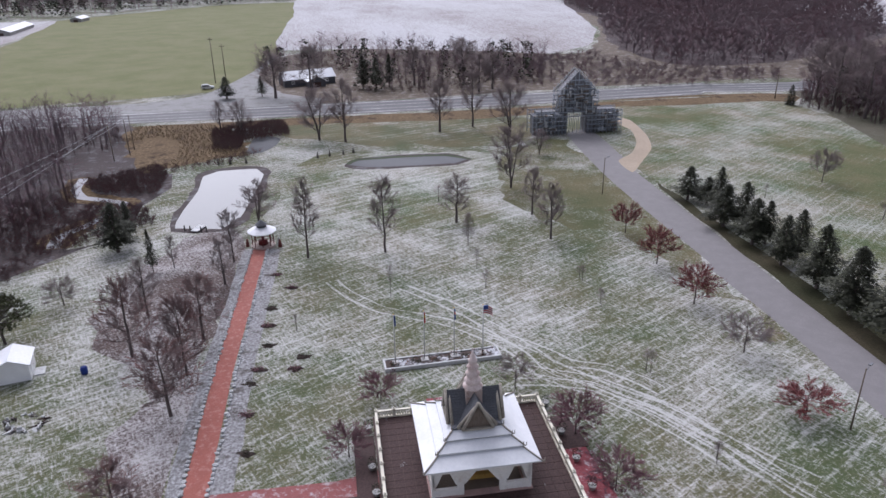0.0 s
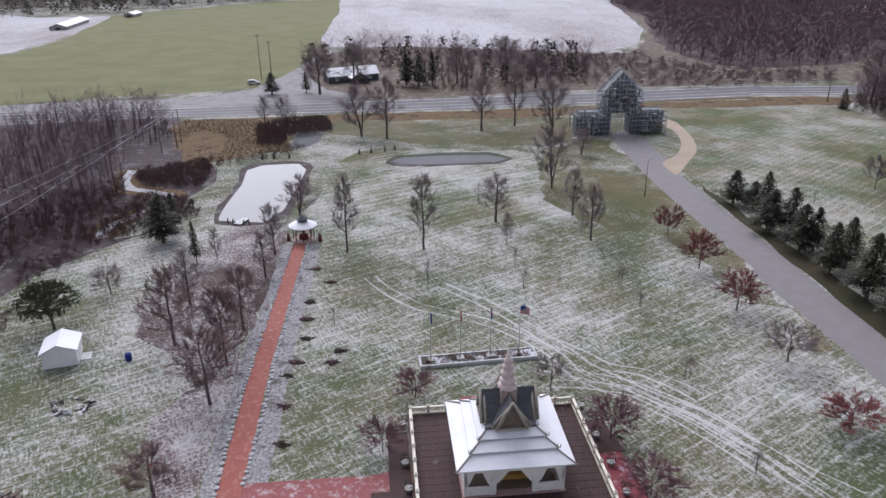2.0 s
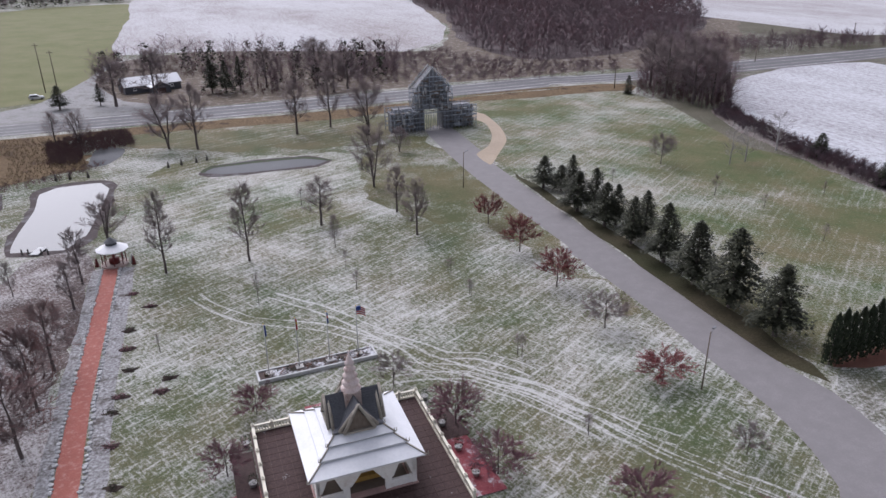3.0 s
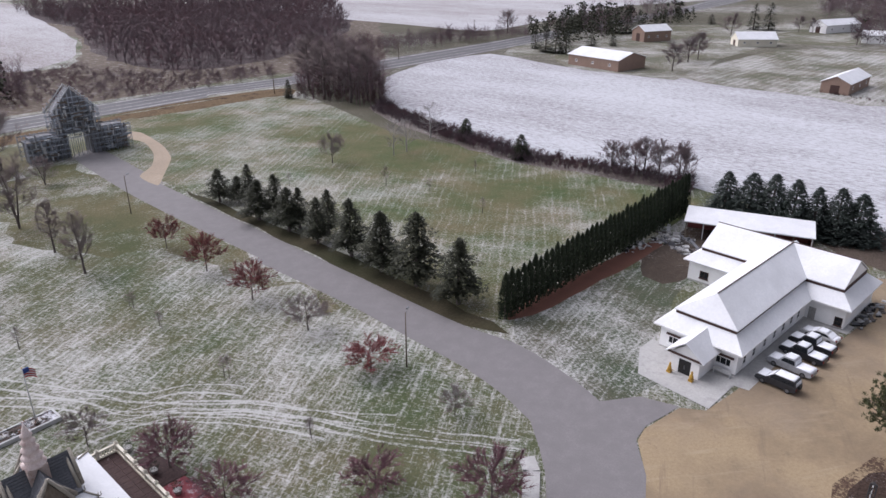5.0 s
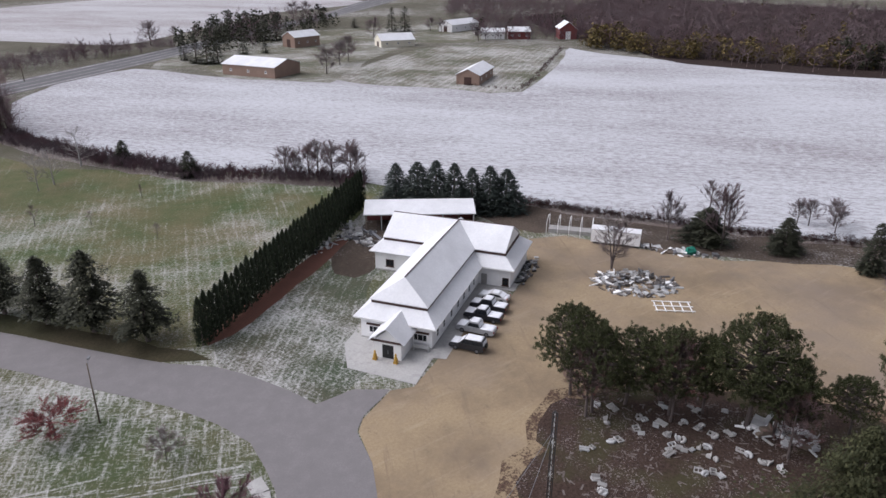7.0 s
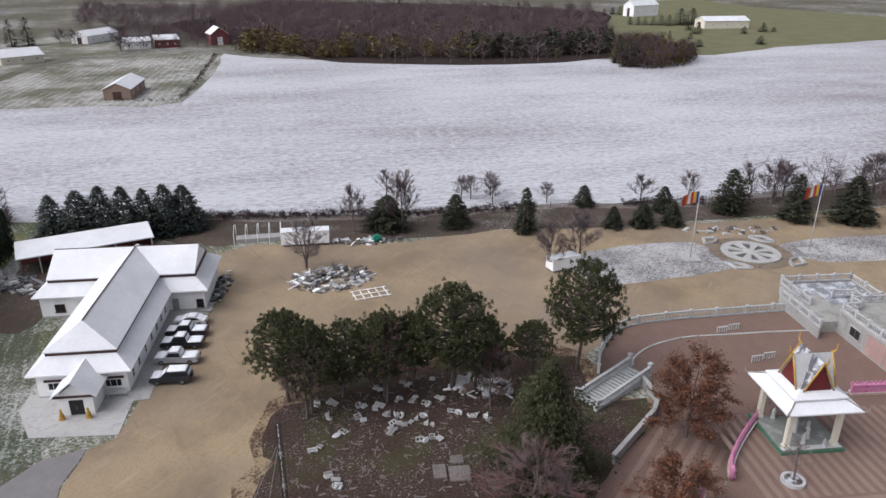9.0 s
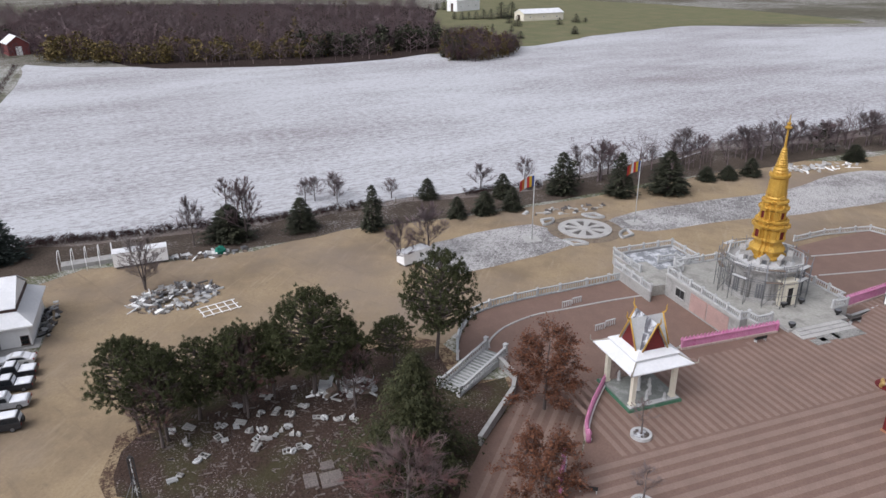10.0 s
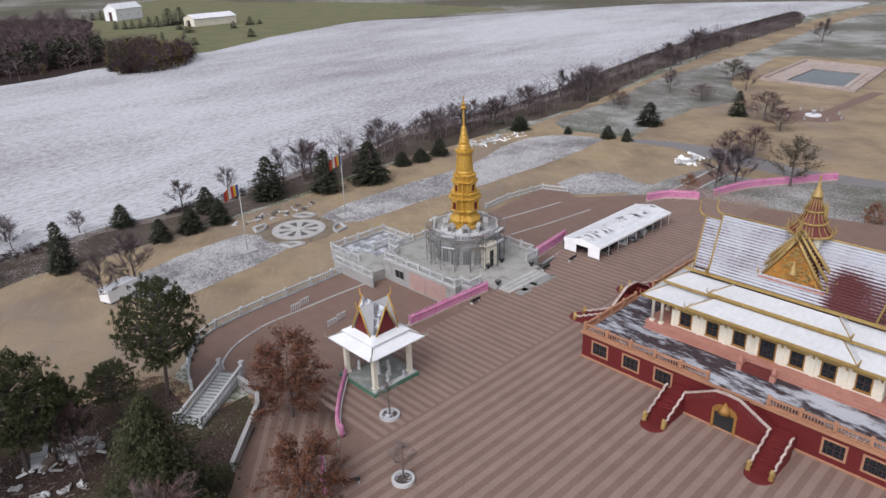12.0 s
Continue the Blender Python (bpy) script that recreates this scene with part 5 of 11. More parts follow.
# ---- woods too far to count ----
def wood_stand(name, outline, spacing, height, material, label, seed, ever=0.0, ever_mat=None, reach=0.32, limbs=17, thick=0.05, rounded_crowns=False):
    """Many leafless trees in one mesh, for woods in the distance."""
    rnd = random.Random(seed)
    xs, ys = [p[0] for p in outline], [p[1] for p in outline]
    g, e = Geo(), Geo()
    places, protos = [], []
    if height >= 7:
        few = limbs < 17
        for k in range(4):
            wood, fine = bare_limbs(seed * 31 + k, 0.36, 0.14, 0.88, 7 if few else 9, 3, 6 if few else 7, 1.25, thick / height * (0.55 if few else 0.55), plain=True)
            unit(wood, fine)
            at = len(wood.v)
            tri = [(f[0], f[1], f[2]) for f in wood.f] + [(f[0], f[2], f[3]) for f in wood.f if len(f) == 4] + [tuple(i + at for i in f) for f in fine.f]
            protos.append((np.array(wood.v + fine.v), np.array(tri)))

    def inside(x, y):
        odd, j = False, len(outline) - 1
        for i, (xi, yi) in enumerate(outline):
            xj, yj = outline[j]
            if (yi > y) != (yj > y) and x < (xj - xi) * (y - yi) / (yj - yi) + xi:
                odd = not odd
            j = i
        return odd

    nx, ny = int((max(xs) - min(xs)) / spacing) + 1, int((max(ys) - min(ys)) / spacing) + 1
    for i in range(nx):
        for j in range(ny):
            x, y = min(xs) + (i + rnd.uniform(-0.4, 0.9)) * spacing, min(ys) + (j + rnd.uniform(-0.4, 0.9)) * spacing
            if not inside(x, y) or noise.noise(Vector((x, y, 0)) * 0.03) < -0.42:
                continue
            h = height * rnd.uniform(0.6, 1.1) * (1 + 0.35 * noise.noise(Vector((x, y, 9)) * 0.045))
            if rnd.random() < ever:
                for k in range(48):
                    t = rnd.random()
                    ang, rr = rnd.uniform(0, 6.28), h * 0.24 * (1 - t) + 0.2
                    if rounded_crowns:
                        rr = h * 0.27 * math.sin(math.pi * (0.12 + 0.86 * t)) ** 0.6 * rnd.uniform(0.7, 1.1)
                    flakes(e, rnd, (x + rr * math.cos(ang), y + rr * math.sin(ang), h * 0.8 * (0.08 + 0.9 * t)), h * 0.085, 2, None, 0.4)
                continue
            r = h * reach * rnd.uniform(0.8, 1.3)
            if protos:
                places.append((x, y, h, r * 1.15))
                continue
            g.tube((x, y, 0), (x + rnd.uniform(-0.4, 0.4), y + rnd.uniform(-0.4, 0.4), h * 0.62), h * 0.007, h * 0.003, 3, False, False)
            for k in range(limbs):
                ang, t = rnd.uniform(0, 6.28), rnd.uniform(0.15, 0.62)
                far = r * rnd.uniform(0.35, 1.0)
                p = Vector((x, y, h * t))
                q = p + Vector((math.cos(ang) * far, math.sin(ang) * far, h * rnd.uniform(0.12, 0.46)))
                q.z = min(q.z, h * rnd.uniform(0.85, 1.05))
                w = max(h * 0.0042, thick)
                g.face((p + Vector((w, 0, 0)), p + Vector((-w, w, 0)), q))
                for _ in range(4):
                    s = p.lerp(q, rnd.uniform(0.3, 1.0))
                    c = s + Vector((rnd.uniform(-1, 1) * r * 0.34, rnd.uniform(-1, 1) * r * 0.34, h * rnd.uniform(0.03, 0.2)))
                    g.face((s + Vector((w * 0.7, 0, -w)), s + Vector((0, w * 0.7, w)), c))
    if protos:
        vs, fs, base = [], [], 0
        for k, (x, y, h, r) in enumerate(places):
            v, f = protos[k % 4]
            a = rnd.uniform(0, 6.28)
            turned = np.stack([(v[:, 0] * math.cos(a) - v[:, 1] * math.sin(a)) * r + x, (v[:, 0] * math.sin(a) + v[:, 1] * math.cos(a)) * r + y, v[:, 2] * h], 1)
            vs.append(turned)
            fs.append(f + base)
            base += len(v)
        vs, fs = np.concatenate(vs), np.concatenate(fs)
        me = bpy.data.meshes.new(name)
        me.vertices.add(len(vs))
        me.vertices.foreach_set("co", vs.astype(np.float32).ravel())
        me.loops.add(len(fs) * 3)
        me.loops.foreach_set("vertex_index", fs.astype(np.int32).ravel())
        me.polygons.add(len(fs))
        me.polygons.foreach_set("loop_start", np.arange(0, len(fs) * 3, 3, dtype=np.int32))
        me.materials.append(material)
        me.update(calc_edges=True)
        ob = tagged(new(name, me), label, "woods", "", "stuff")
    else:
        ob = tagged(new(name, g.data(name, material)), label, "woods", "", "stuff")
    if e.v:
        tagged(new("evergreen_stand", e.data("evergreen_stand", ever_mat)), "dark evergreens standing among " + label.split(" ", 1)[1], "woods", "", "stuff")
    return ob


STRAW = surface("dry_reeds", (0.26, 0.19, 0.115), (0.4, 0.31, 0.2), 0.2, 0.95, stain=(0.2, 0.13, 0.085))
EDGEGREEN = leaves("wood_edge_green", (0.1, 0.082, 0.032), (0.24, 0.17, 0.06))
wood_stand("woods", [(-198.8, 164.9), (-170.2, 215.8), (-133.9, 221.4), (-101.4, 218.8), (-92.0, 200.8), (-92.7, 186.6), (-95.3, 165.7), (-81.6, 152.7), (-77.3, 135.6), (-83.5, 128.5), (-88.8, 117.6), (-85.4, 102.6), (-87.2, 90.1), (-102.5, 67.3)], 4.3, 12, THICKET, "bare grey-brown wood beside the lawn", 1, thick=0.06)
wood_stand("woods", [(108.9, 728.8), (117, 554), (96, 421), (96, 366), (104, 328), (127, 320), (159, 330), (203, 362), (260, 427), (380, 667)], 7.8, 14, WOODTWIG, "bare wood across the highway", 2, thick=0.3, limbs=10)
wood_stand("woods", [(-86.6, 344.3), (-47.2, 383.7), (23.1, 367.7), (52.0, 356.6), (40.7, 287.9), (-3.4, 269.3), (-33.3, 268.3), (-36.2, 312.8), (-71.9, 327.6), (-67.2, 272.9)], 7.5, 12, THICKET, "bare trees around the white farmhouse", 3, 0.18, SPRUCE, thick=0.085)
wood_stand("woods", [(119.8, 237.0), (155.4, 295.6), (188.4, 322.1), (185.2, 287.5), (163.9, 247.3), (133.8, 196.7), (128.2, 218.9)], 4.4, 15, WOODTWIG, "bare thicket at the field corner", 4, 0.04, SPRUCE, thick=0.07)
wood_stand("woods", [(138.8, 210.6), (132.0, 162.5), (132.9, 128.1), (141.9, 97.6), (144.1, 86.8), (137.4, 82.5), (135.9, 92.5), (131.1, 110.6), (124.7, 124.2), (124.2, 155.5), (128.9, 199.3)], 1.3, 3.6, THICKET, "brushy hedgerow between lawn and field", 5, 0, None, 0.4, 17, 0.06)
wood_stand("woods", [(186.7, 352.5), (228.3, 341.4), (275.2, 340.0), (332.6, 330.9), (311.7, 310.2), (255.8, 316.4), (207.4, 310.9), (173.9, 318.6)], 4, 8, THICKET, "bare trees along the far road", 6, thick=0.1)
wood_stand("woods", [(492.8, 130.1), (463.7, 93.1), (390.6, 45.7), (399.3, -48.5), (399.1, 51.2), (382.0, -2.4), (385.5, -62.6), (410.0, -106.3), (511.4, -136.1), (729.3, -169.9), (806.4, -8.3), (836.7, 171.8), (634.2, 173.6)], 9.0, 12, RIDGETWIG, "bare purple-grey wood on the rise behind the field", 7, 0.02, EDGEGREEN, 0.42, thick=0.2, limbs=7)
wood_stand("woods", [(428, 108), (403, 58), (400, 5), (399, -33), (404, -45), (420, -35), (424, 5), (428, 55), (452, 104)], 4.6, 15, THICKET, "olive and yellow-brown trees at the edge of the wood", 17, 0.62, EDGEGREEN, thick=0.12, rounded_crowns=True)
wood_stand("woods", [(400, -28), (401, -52), (408, -80), (426, -112), (452, -122), (440, -82), (424, -50), (416, -26)], 4.6, 15, THICKET, "spruces and bare trees at the corner of the wood", 18, 0.72, SPRUCE, thick=0.12)
wood_stand("woods", [(319.3, 321.1), (301.4, 275.8), (322.7, 274.5), (386.8, 282.3), (479.8, 307.3), (514.8, 345.9), (448.9, 368.3), (370.6, 351.4)], 8, 14, WOODTWIG, "trees around the far farm", 8, 0.7, SPRUCE, thick=0.12)
wood_stand("woods", [(-638.5, 694.7), (-432.6, 579.6), (-355.5, 576.2), (-300.6, 613.9), (-267.3, 657.4), (-201.1, 725.2), (-135.6, 773.2), (-155.2, 886.9), (-405.8, 835.4), (-762.1, 833.2)], 11.5, 20, WOODTWIG, "dark wood beyond the green field", 9, 0.3, SPRUCE, thick=0.2, limbs=10)
wood_stand("woods", [(397.4, -106.3), (366.3, -101.2), (355.7, -116.1), (375.3, -141.2), (404.8, -155.4), (455.7, -147.7), (450.0, -123.7)], 2.4, 10, THICKET, "small copse in the snowy field", 10, 0.3, EDGEGREEN, thick=0.11)
wood_stand("woods", [(145.9, 47.4), (145.5, 24.6), (147.3, 0.9), (152.3, -38.1), (152.4, -65.6), (149.5, -64.5), (149.1, -37.4), (143.7, 1.0), (142.4, 24.2), (142.5, 46.5)], 0.9, 1.7, BRUSHTWIG, "low brush along the field fence", 12, 0, None, 0.7, 14)
wood_stand("brush", [(-198.8, 164.9), (-170.2, 215.8), (-133.9, 221.4), (-101.4, 218.8), (-92.0, 200.8), (-92.7, 186.6), (-95.3, 165.7), (-81.6, 152.7), (-77.3, 135.6), (-83.5, 128.5), (-88.8, 117.6), (-85.4, 102.6), (-87.2, 90.1), (-102.5, 67.3)], 4.4, 3.2, BRUSHTWIG, "low brown undergrowth in the bare wood", 21, 0, None, 0.55, 9, thick=0.06)
wood_stand("brush", [(-108.0, 114.2), (-101.9, 129.8), (-92.7, 146.0), (-82.8, 152.3), (-75.1, 130.7), (-79.1, 121.5), (-83.5, 109.6), (-85.1, 104.8), (-89.4, 90.9)], 1.7, 3.6, BRUSHTWIG, "dark brush at the foot of the bare wood", 37, 0, None, 0.5, 11, 0.06)
wood_stand("brush", [(-67.5, 167.3), (-65.3, 153.7), (-77.5, 153.0), (-85.3, 160.5), (-80.6, 166.5), (-75.3, 180.0)], 1.0, 2.6, BRUSHTWIG, "red-brown brush on the stream bank", 22, 0, None, 0.55, 12)
wood_stand("brush", [(-76.1, 146.9), (-64.6, 144.9), (-58.2, 135.1), (-68.8, 123.3), (-73.4, 118.7), (-80.4, 121.0), (-76.4, 129.0)], 1.0, 2.2, BRUSHTWIG, "red-brown brush along the stream", 23, 0, None, 0.55, 12)
wood_stand("brush", [(-69.3, 212.5), (-64.2, 220.4), (-50.1, 223.4), (-44.8, 206.5), (-56.8, 199.1), (-55.6, 188.5), (-62.7, 190.6)], 1.0, 2.6, BRUSHTWIG, "red-brown brush by the highway bridge", 24, 0, None, 0.55, 12)
wood_stand("brush", [(-86.6, 344.3), (-47.2, 383.7), (23.1, 367.7), (52.0, 356.6), (40.7, 287.9), (-3.4, 269.3), (-33.3, 268.3), (-36.2, 312.8), (-71.9, 327.6), (-67.2, 272.9)], 3.8, 3, BRUSHTWIG, "brown undergrowth around the farmhouse", 25, 0, None, 0.55, 7, thick=0.085)
wood_stand("brush", [(119.8, 237.0), (155.4, 295.6), (188.4, 322.1), (185.2, 287.5), (163.9, 247.3), (133.8, 196.7), (128.2, 218.9)], 2.6, 3.4, BRUSHTWIG, "brown undergrowth of the corner thicket", 26, 0, None, 0.55, 10, thick=0.07)
wood_stand("brush", [(24.3, 342.2), (71.0, 358.6), (93.0, 322.7), (146.3, 303.2), (96.4, 316.5), (143.1, 297.7), (134.6, 281.0), (82.4, 275.2), (135.6, 279.1), (79.6, 271.9), (39.2, 276.2), (18.6, 287.3)], 3.6, 4.4, WOODTWIG, "scattered brown shrubs beyond the highway", 27, 0, None, 0.6, 12, thick=0.06)
wood_stand("woods", [(425.3, 173.5), (449.4, 124.3), (423.8, 90.7), (403.6, 51.7), (473.2, 59.6), (556.1, 140.1), (576.5, 215.8), (513.8, 214.1)], 6, 9, THICKET, "bare trees around the red barn", 29, 0.03, SPRUCE, thick=0.12)
wood_stand("woods", [(567.2, 257.6), (576.0, 160.8), (538.7, 128.4), (438.5, 55.6), (757.5, 92.0), (801.9, 359.1)], 9.2, 12, RIDGETWIG, "bare purple-grey wood behind the red barn", 30, 0, None, 0.42, thick=0.24, limbs=8)
wood_stand("brush", [(-78.7, 88.9), (-77.0, 94.8), (-71.5, 92.3), (-68.0, 81.3), (-66.4, 74.2), (-65.4, 64.4), (-69.6, 64.0)], 1.3, 2.4, BRUSHTWIG, "dark brown brush at the edge of the lawn", 31, 0, None, 0.55, 12)
wood_stand("brush", [(-80.8, 110.2), (-76.7, 118.4), (-71.3, 114.7), (-74.8, 105.7), (-77.0, 94.8), (-78.8, 91.7), (-81.0, 100.7)], 1.3, 2.0, BRUSHTWIG, "brown brush along the edge of the wood", 32, 0, None, 0.55, 12)
wood_stand("reeds", [(-96.4, 220.6), (-72.1, 221.7), (-58.5, 205.8), (-52.8, 186.9), (-65.4, 178.9), (-76.8, 171.8), (-92.0, 200.8)], 1.1, 1.1, STRAW, "tan clumps of marsh grass", 33, 0, None, 0.5, 6)
wood_stand("brush", [(-78.5, 169.1), (-79.3, 176.8), (-65.3, 169.4), (-55.8, 177.3), (-48.7, 185.7), (-49.8, 190.4), (-57.3, 182.7), (-67.3, 175.5), (-81.4, 183.9), (-91.9, 203.8), (-94.9, 203.7), (-81.3, 174.1)], 1.6, 2.0, BRUSHTWIG, "dark brush among the marsh grass", 34, 0, None, 0.55, 10)
HEDGE_LINE = [(152.5, -72.0), (157.0, -110.0), (160.5, -137.6), (162.5, -156.5), (164.0, -173.2), (165.5, -185.2), (171.0, -207.1), (178.0, -232.1), (184.5, -273.7), (190.0, -306.8), (206.0, -383.2), (214.0, -459.5)]
wood_stand("woods", [(x - 4.5, y) for x, y in HEDGE_LINE] + [(x + 2.5, y - 2) for x, y in HEDGE_LINE[::-1]], 3.6, 11, HEDGETWIG, "dense bare hedgerow trees beside the snowy field", 41, 0.03, SPRUCE, 0.34, thick=0.055)
wood_stand("brush", [(276.0, 121.0), (275.0, 106.0), (276.6, 91.0), (303.0, 94.0), (418.0, 113.6), (418.0, 116.2), (303.0, 96.6), (278.4, 93.2), (277.4, 106.0), (278.2, 121.0)], 1.7, 1.9, BRUSHTWIG, "brown brush along the edge of the far pasture", 43, 0, None, 0.6, 6, 0.09)
wood_stand("brush", [(152.4, -65.6), (160.4, -98.9), (180.3, -157.3), (169.4, -126.4), (169.2, -169.5), (175.9, -206.0), (203.0, -312.4), (221.9, -409.7), (239.2, -532.1), (255.4, -553.4), (234.9, -426.1), (214.1, -324.1), (183.3, -214.6), (174.4, -174.7), (176.4, -131.7), (190.2, -165.2), (164.2, -101.1), (155.3, -66.8)], 1.9, 2.4, BRUSHTWIG, "dark undergrowth of the hedgerow", 35, 0, None, 0.6, 5, 0.08)
wood_stand("brush", [(108.9, 728.8), (117, 554), (96, 421), (96, 366), (104, 328), (127, 320), (159, 330), (203, 362), (260, 427), (380, 667)], 6.2, 4, WOODTWIG, "brown undergrowth of the wood across the highway", 36, 0, None, 0.6, 4, 0.17)


# ---- more materials for the buildings ----
TRIMGOLD = surface("pale_gold_trim", (0.46, 0.31, 0.1), (0.6, 0.43, 0.18), 1.2, 0.45, 0.2, stain=(0.38, 0.23, 0.07), bump=0.3)
GOLD = surface("gold_paint", (0.62, 0.36, 0.055), (0.8, 0.5, 0.11), 1.2, 0.36, 0.3, stain=(0.56, 0.3, 0.055), bump=0.3)
OLDGOLD = surface("dull_gold_carving", (0.36, 0.18, 0.045), (0.5, 0.27, 0.075), 2.5, 0.5, 0.2, stain=(0.35, 0.15, 0.04), bump=0.8)
CRIMSON = surface("crimson_wall", (0.14, 0.014, 0.016), (0.19, 0.024, 0.024), 0.6, 0.6, bump=0.06)
PINKSTONE = surface("pink_plaster", (0.5, 0.22, 0.165), (0.6, 0.3, 0.235), 1.5, 0.7, stain=(0.48, 0.2, 0.14), bump=0.5)
ORANGESTONE = surface("orange_balustrade", (0.46, 0.22, 0.12), (0.55, 0.3, 0.19), 1.2, 0.7, bump=0.2)
CREAM = surface("cream_wall", (0.66, 0.62, 0.5), (0.73, 0.69, 0.59), 0.6, 0.65, bump=0.05, fresh=True)
MAGENTA = surface("magenta_paint", (0.68, 0.24, 0.44), (0.78, 0.36, 0.54), 1.2, 0.6, stain=(0.62, 0.18, 0.36), bump=0.2)
GREYSTONE = surface("raw_grey_render", (0.4, 0.39, 0.375), (0.52, 0.51, 0.49), 0.8, 0.85, stain=(0.33, 0.32, 0.31), bump=0.3)
RAILSTONE = surface("white_balustrade", (0.58, 0.59, 0.59), (0.7, 0.7, 0.7), 1.0, 0.75, stain=(0.46, 0.47, 0.47), bump=0.15)
STEEL = surface("scaffold_steel", (0.2, 0.205, 0.22), (0.32, 0.33, 0.35), 2.0, 0.5, 0.6)
BLACK = surface("black_rubber", (0.02, 0.02, 0.02), (0.04, 0.04, 0.04), 3, 0.7)
PINKPANEL = surface("pink_concrete_panel", (0.5, 0.32, 0.29), (0.6, 0.41, 0.37), 0.8, 0.8, stain=(0.44, 0.3, 0.28))
GREENSTONE = surface("green_marble", (0.05, 0.17, 0.1), (0.12, 0.27, 0.18), 1.5, 0.4)
MAROON = surface("maroon_tile", (0.15, 0.03, 0.03), (0.22, 0.055, 0.05), 1.2, 0.5, bump=0.2)
BROWNSIDING = surface("tan_brown_siding", (0.33, 0.22, 0.17), (0.4, 0.28, 0.22), 0.5, 0.7)
REDBARN = surface("red_barn_siding", (0.2, 0.05, 0.05), (0.28, 0.09, 0.085), 0.5, 0.75)
TIMBER = surface("weathered_timber", (0.17, 0.13, 0.1), (0.27, 0.22, 0.18), 1.5, 0.85, bump=0.3, stretch=(1, 1, 0.2))
GREYTILE = surface("grey_slate_tile", (0.09, 0.095, 0.11), (0.15, 0.155, 0.17), 1.2, 0.6, bump=0.3)
SILVERWOOD = surface("weathered_gilt", (0.38, 0.34, 0.28), (0.5, 0.46, 0.39), 1.5, 0.7, stain=(0.28, 0.24, 0.2))
PINKSPIRE = surface("faded_pink_spire", (0.55, 0.42, 0.37), (0.68, 0.57, 0.52), 1.5, 0.7, stain=(0.42, 0.28, 0.24))


def snowy(name, under, under_b, cover=0.5, stretch=(1, 1, 1), scale=0.5, snow=(0.72, 0.74, 0.78)):
    """A surface with thin blown snow lying on it."""
    n = Nodes(name)
    w = n.placed(n.world(), stretch)
    base = n.mix(n.grain(w, 5, 3), under, under_b)
    lie = n.math('ADD', n.math('MULTIPLY', n.grain(w, scale, 5, 0.65, 0.3, 0.7), 0.7), n.math('MULTIPLY', n.grain(w, scale * 7, 4, 0.7, 0.3, 0.7), 0.3))
    col = n.mix(n.ramp(lie, 0.86 - cover, 1.08 - cover), base, snow)
    n.bump(lie, 0.3, 0.05)
    return n.done(col, 0.75, 0, 0.2)


WETDECK = snowy("wet_deck_with_snow", (0.042, 0.03, 0.036), (0.085, 0.062, 0.068), 0.43, (0.5, 1.5, 1), 0.2, (0.55, 0.57, 0.62))
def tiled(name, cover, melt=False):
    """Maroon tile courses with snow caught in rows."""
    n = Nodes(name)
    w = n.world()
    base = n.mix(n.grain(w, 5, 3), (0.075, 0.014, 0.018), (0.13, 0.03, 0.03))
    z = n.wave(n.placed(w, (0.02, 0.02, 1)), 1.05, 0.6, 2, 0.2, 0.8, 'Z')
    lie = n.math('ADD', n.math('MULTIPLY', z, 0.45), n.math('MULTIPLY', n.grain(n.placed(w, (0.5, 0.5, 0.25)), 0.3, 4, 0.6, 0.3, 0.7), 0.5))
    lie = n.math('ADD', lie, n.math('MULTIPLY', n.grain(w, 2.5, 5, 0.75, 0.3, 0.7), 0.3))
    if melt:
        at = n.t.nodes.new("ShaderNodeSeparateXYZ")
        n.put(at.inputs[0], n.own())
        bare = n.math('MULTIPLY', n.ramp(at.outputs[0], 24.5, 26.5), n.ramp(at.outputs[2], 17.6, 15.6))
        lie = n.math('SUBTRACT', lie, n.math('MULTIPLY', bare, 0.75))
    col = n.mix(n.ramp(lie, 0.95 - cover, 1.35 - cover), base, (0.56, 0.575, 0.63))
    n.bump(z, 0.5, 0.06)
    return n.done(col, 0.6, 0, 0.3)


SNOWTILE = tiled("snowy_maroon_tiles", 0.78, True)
BARETILE = tiled("maroon_tiles_some_snow", 0.18)
SNOWSLATE = snowy("snowy_slate", (0.1, 0.1, 0.115), (0.17, 0.17, 0.19), 0.42, (1, 1, 0.5), 0.8)
DARKPAVE = snowy("dark_terrace_tiles", (0.055, 0.032, 0.03), (0.09, 0.054, 0.05), 0.04, (1, 1, 1), 0.5)
PINKSNOW = snowy("red_paving_with_snow", (0.25, 0.05, 0.065), (0.33, 0.09, 0.1), 0.28, (1, 1, 1), 0.6, (0.55, 0.5, 0.52))


# ---- shared building parts ----
def hip_skirt(x0, x1, y0, y1, z0, inset, z1, thick=0.16, front=None):
    """A sloping roof ring from an eave rectangle up to an inset one."""
    g = Geo()
    o = [(x0, y0), (x1, y0), (x1, y1), (x0, y1)]
    i = [(x0 + inset, y0 + inset), (x1 - inset, y0 + inset), (x1 - inset, y1 - inset), (x0 + inset, y1 - inset)]
    for k in range(4):
        a, b, c, d = o[k], o[(k + 1) % 4], i[(k + 1) % 4], i[k]
        up = [(*a, z0), (*b, z0), (*c, z1), (*d, z1)]
        low = [(p[0], p[1], p[2] - thick) for p in up]
        g.ring([low, up])
    return g


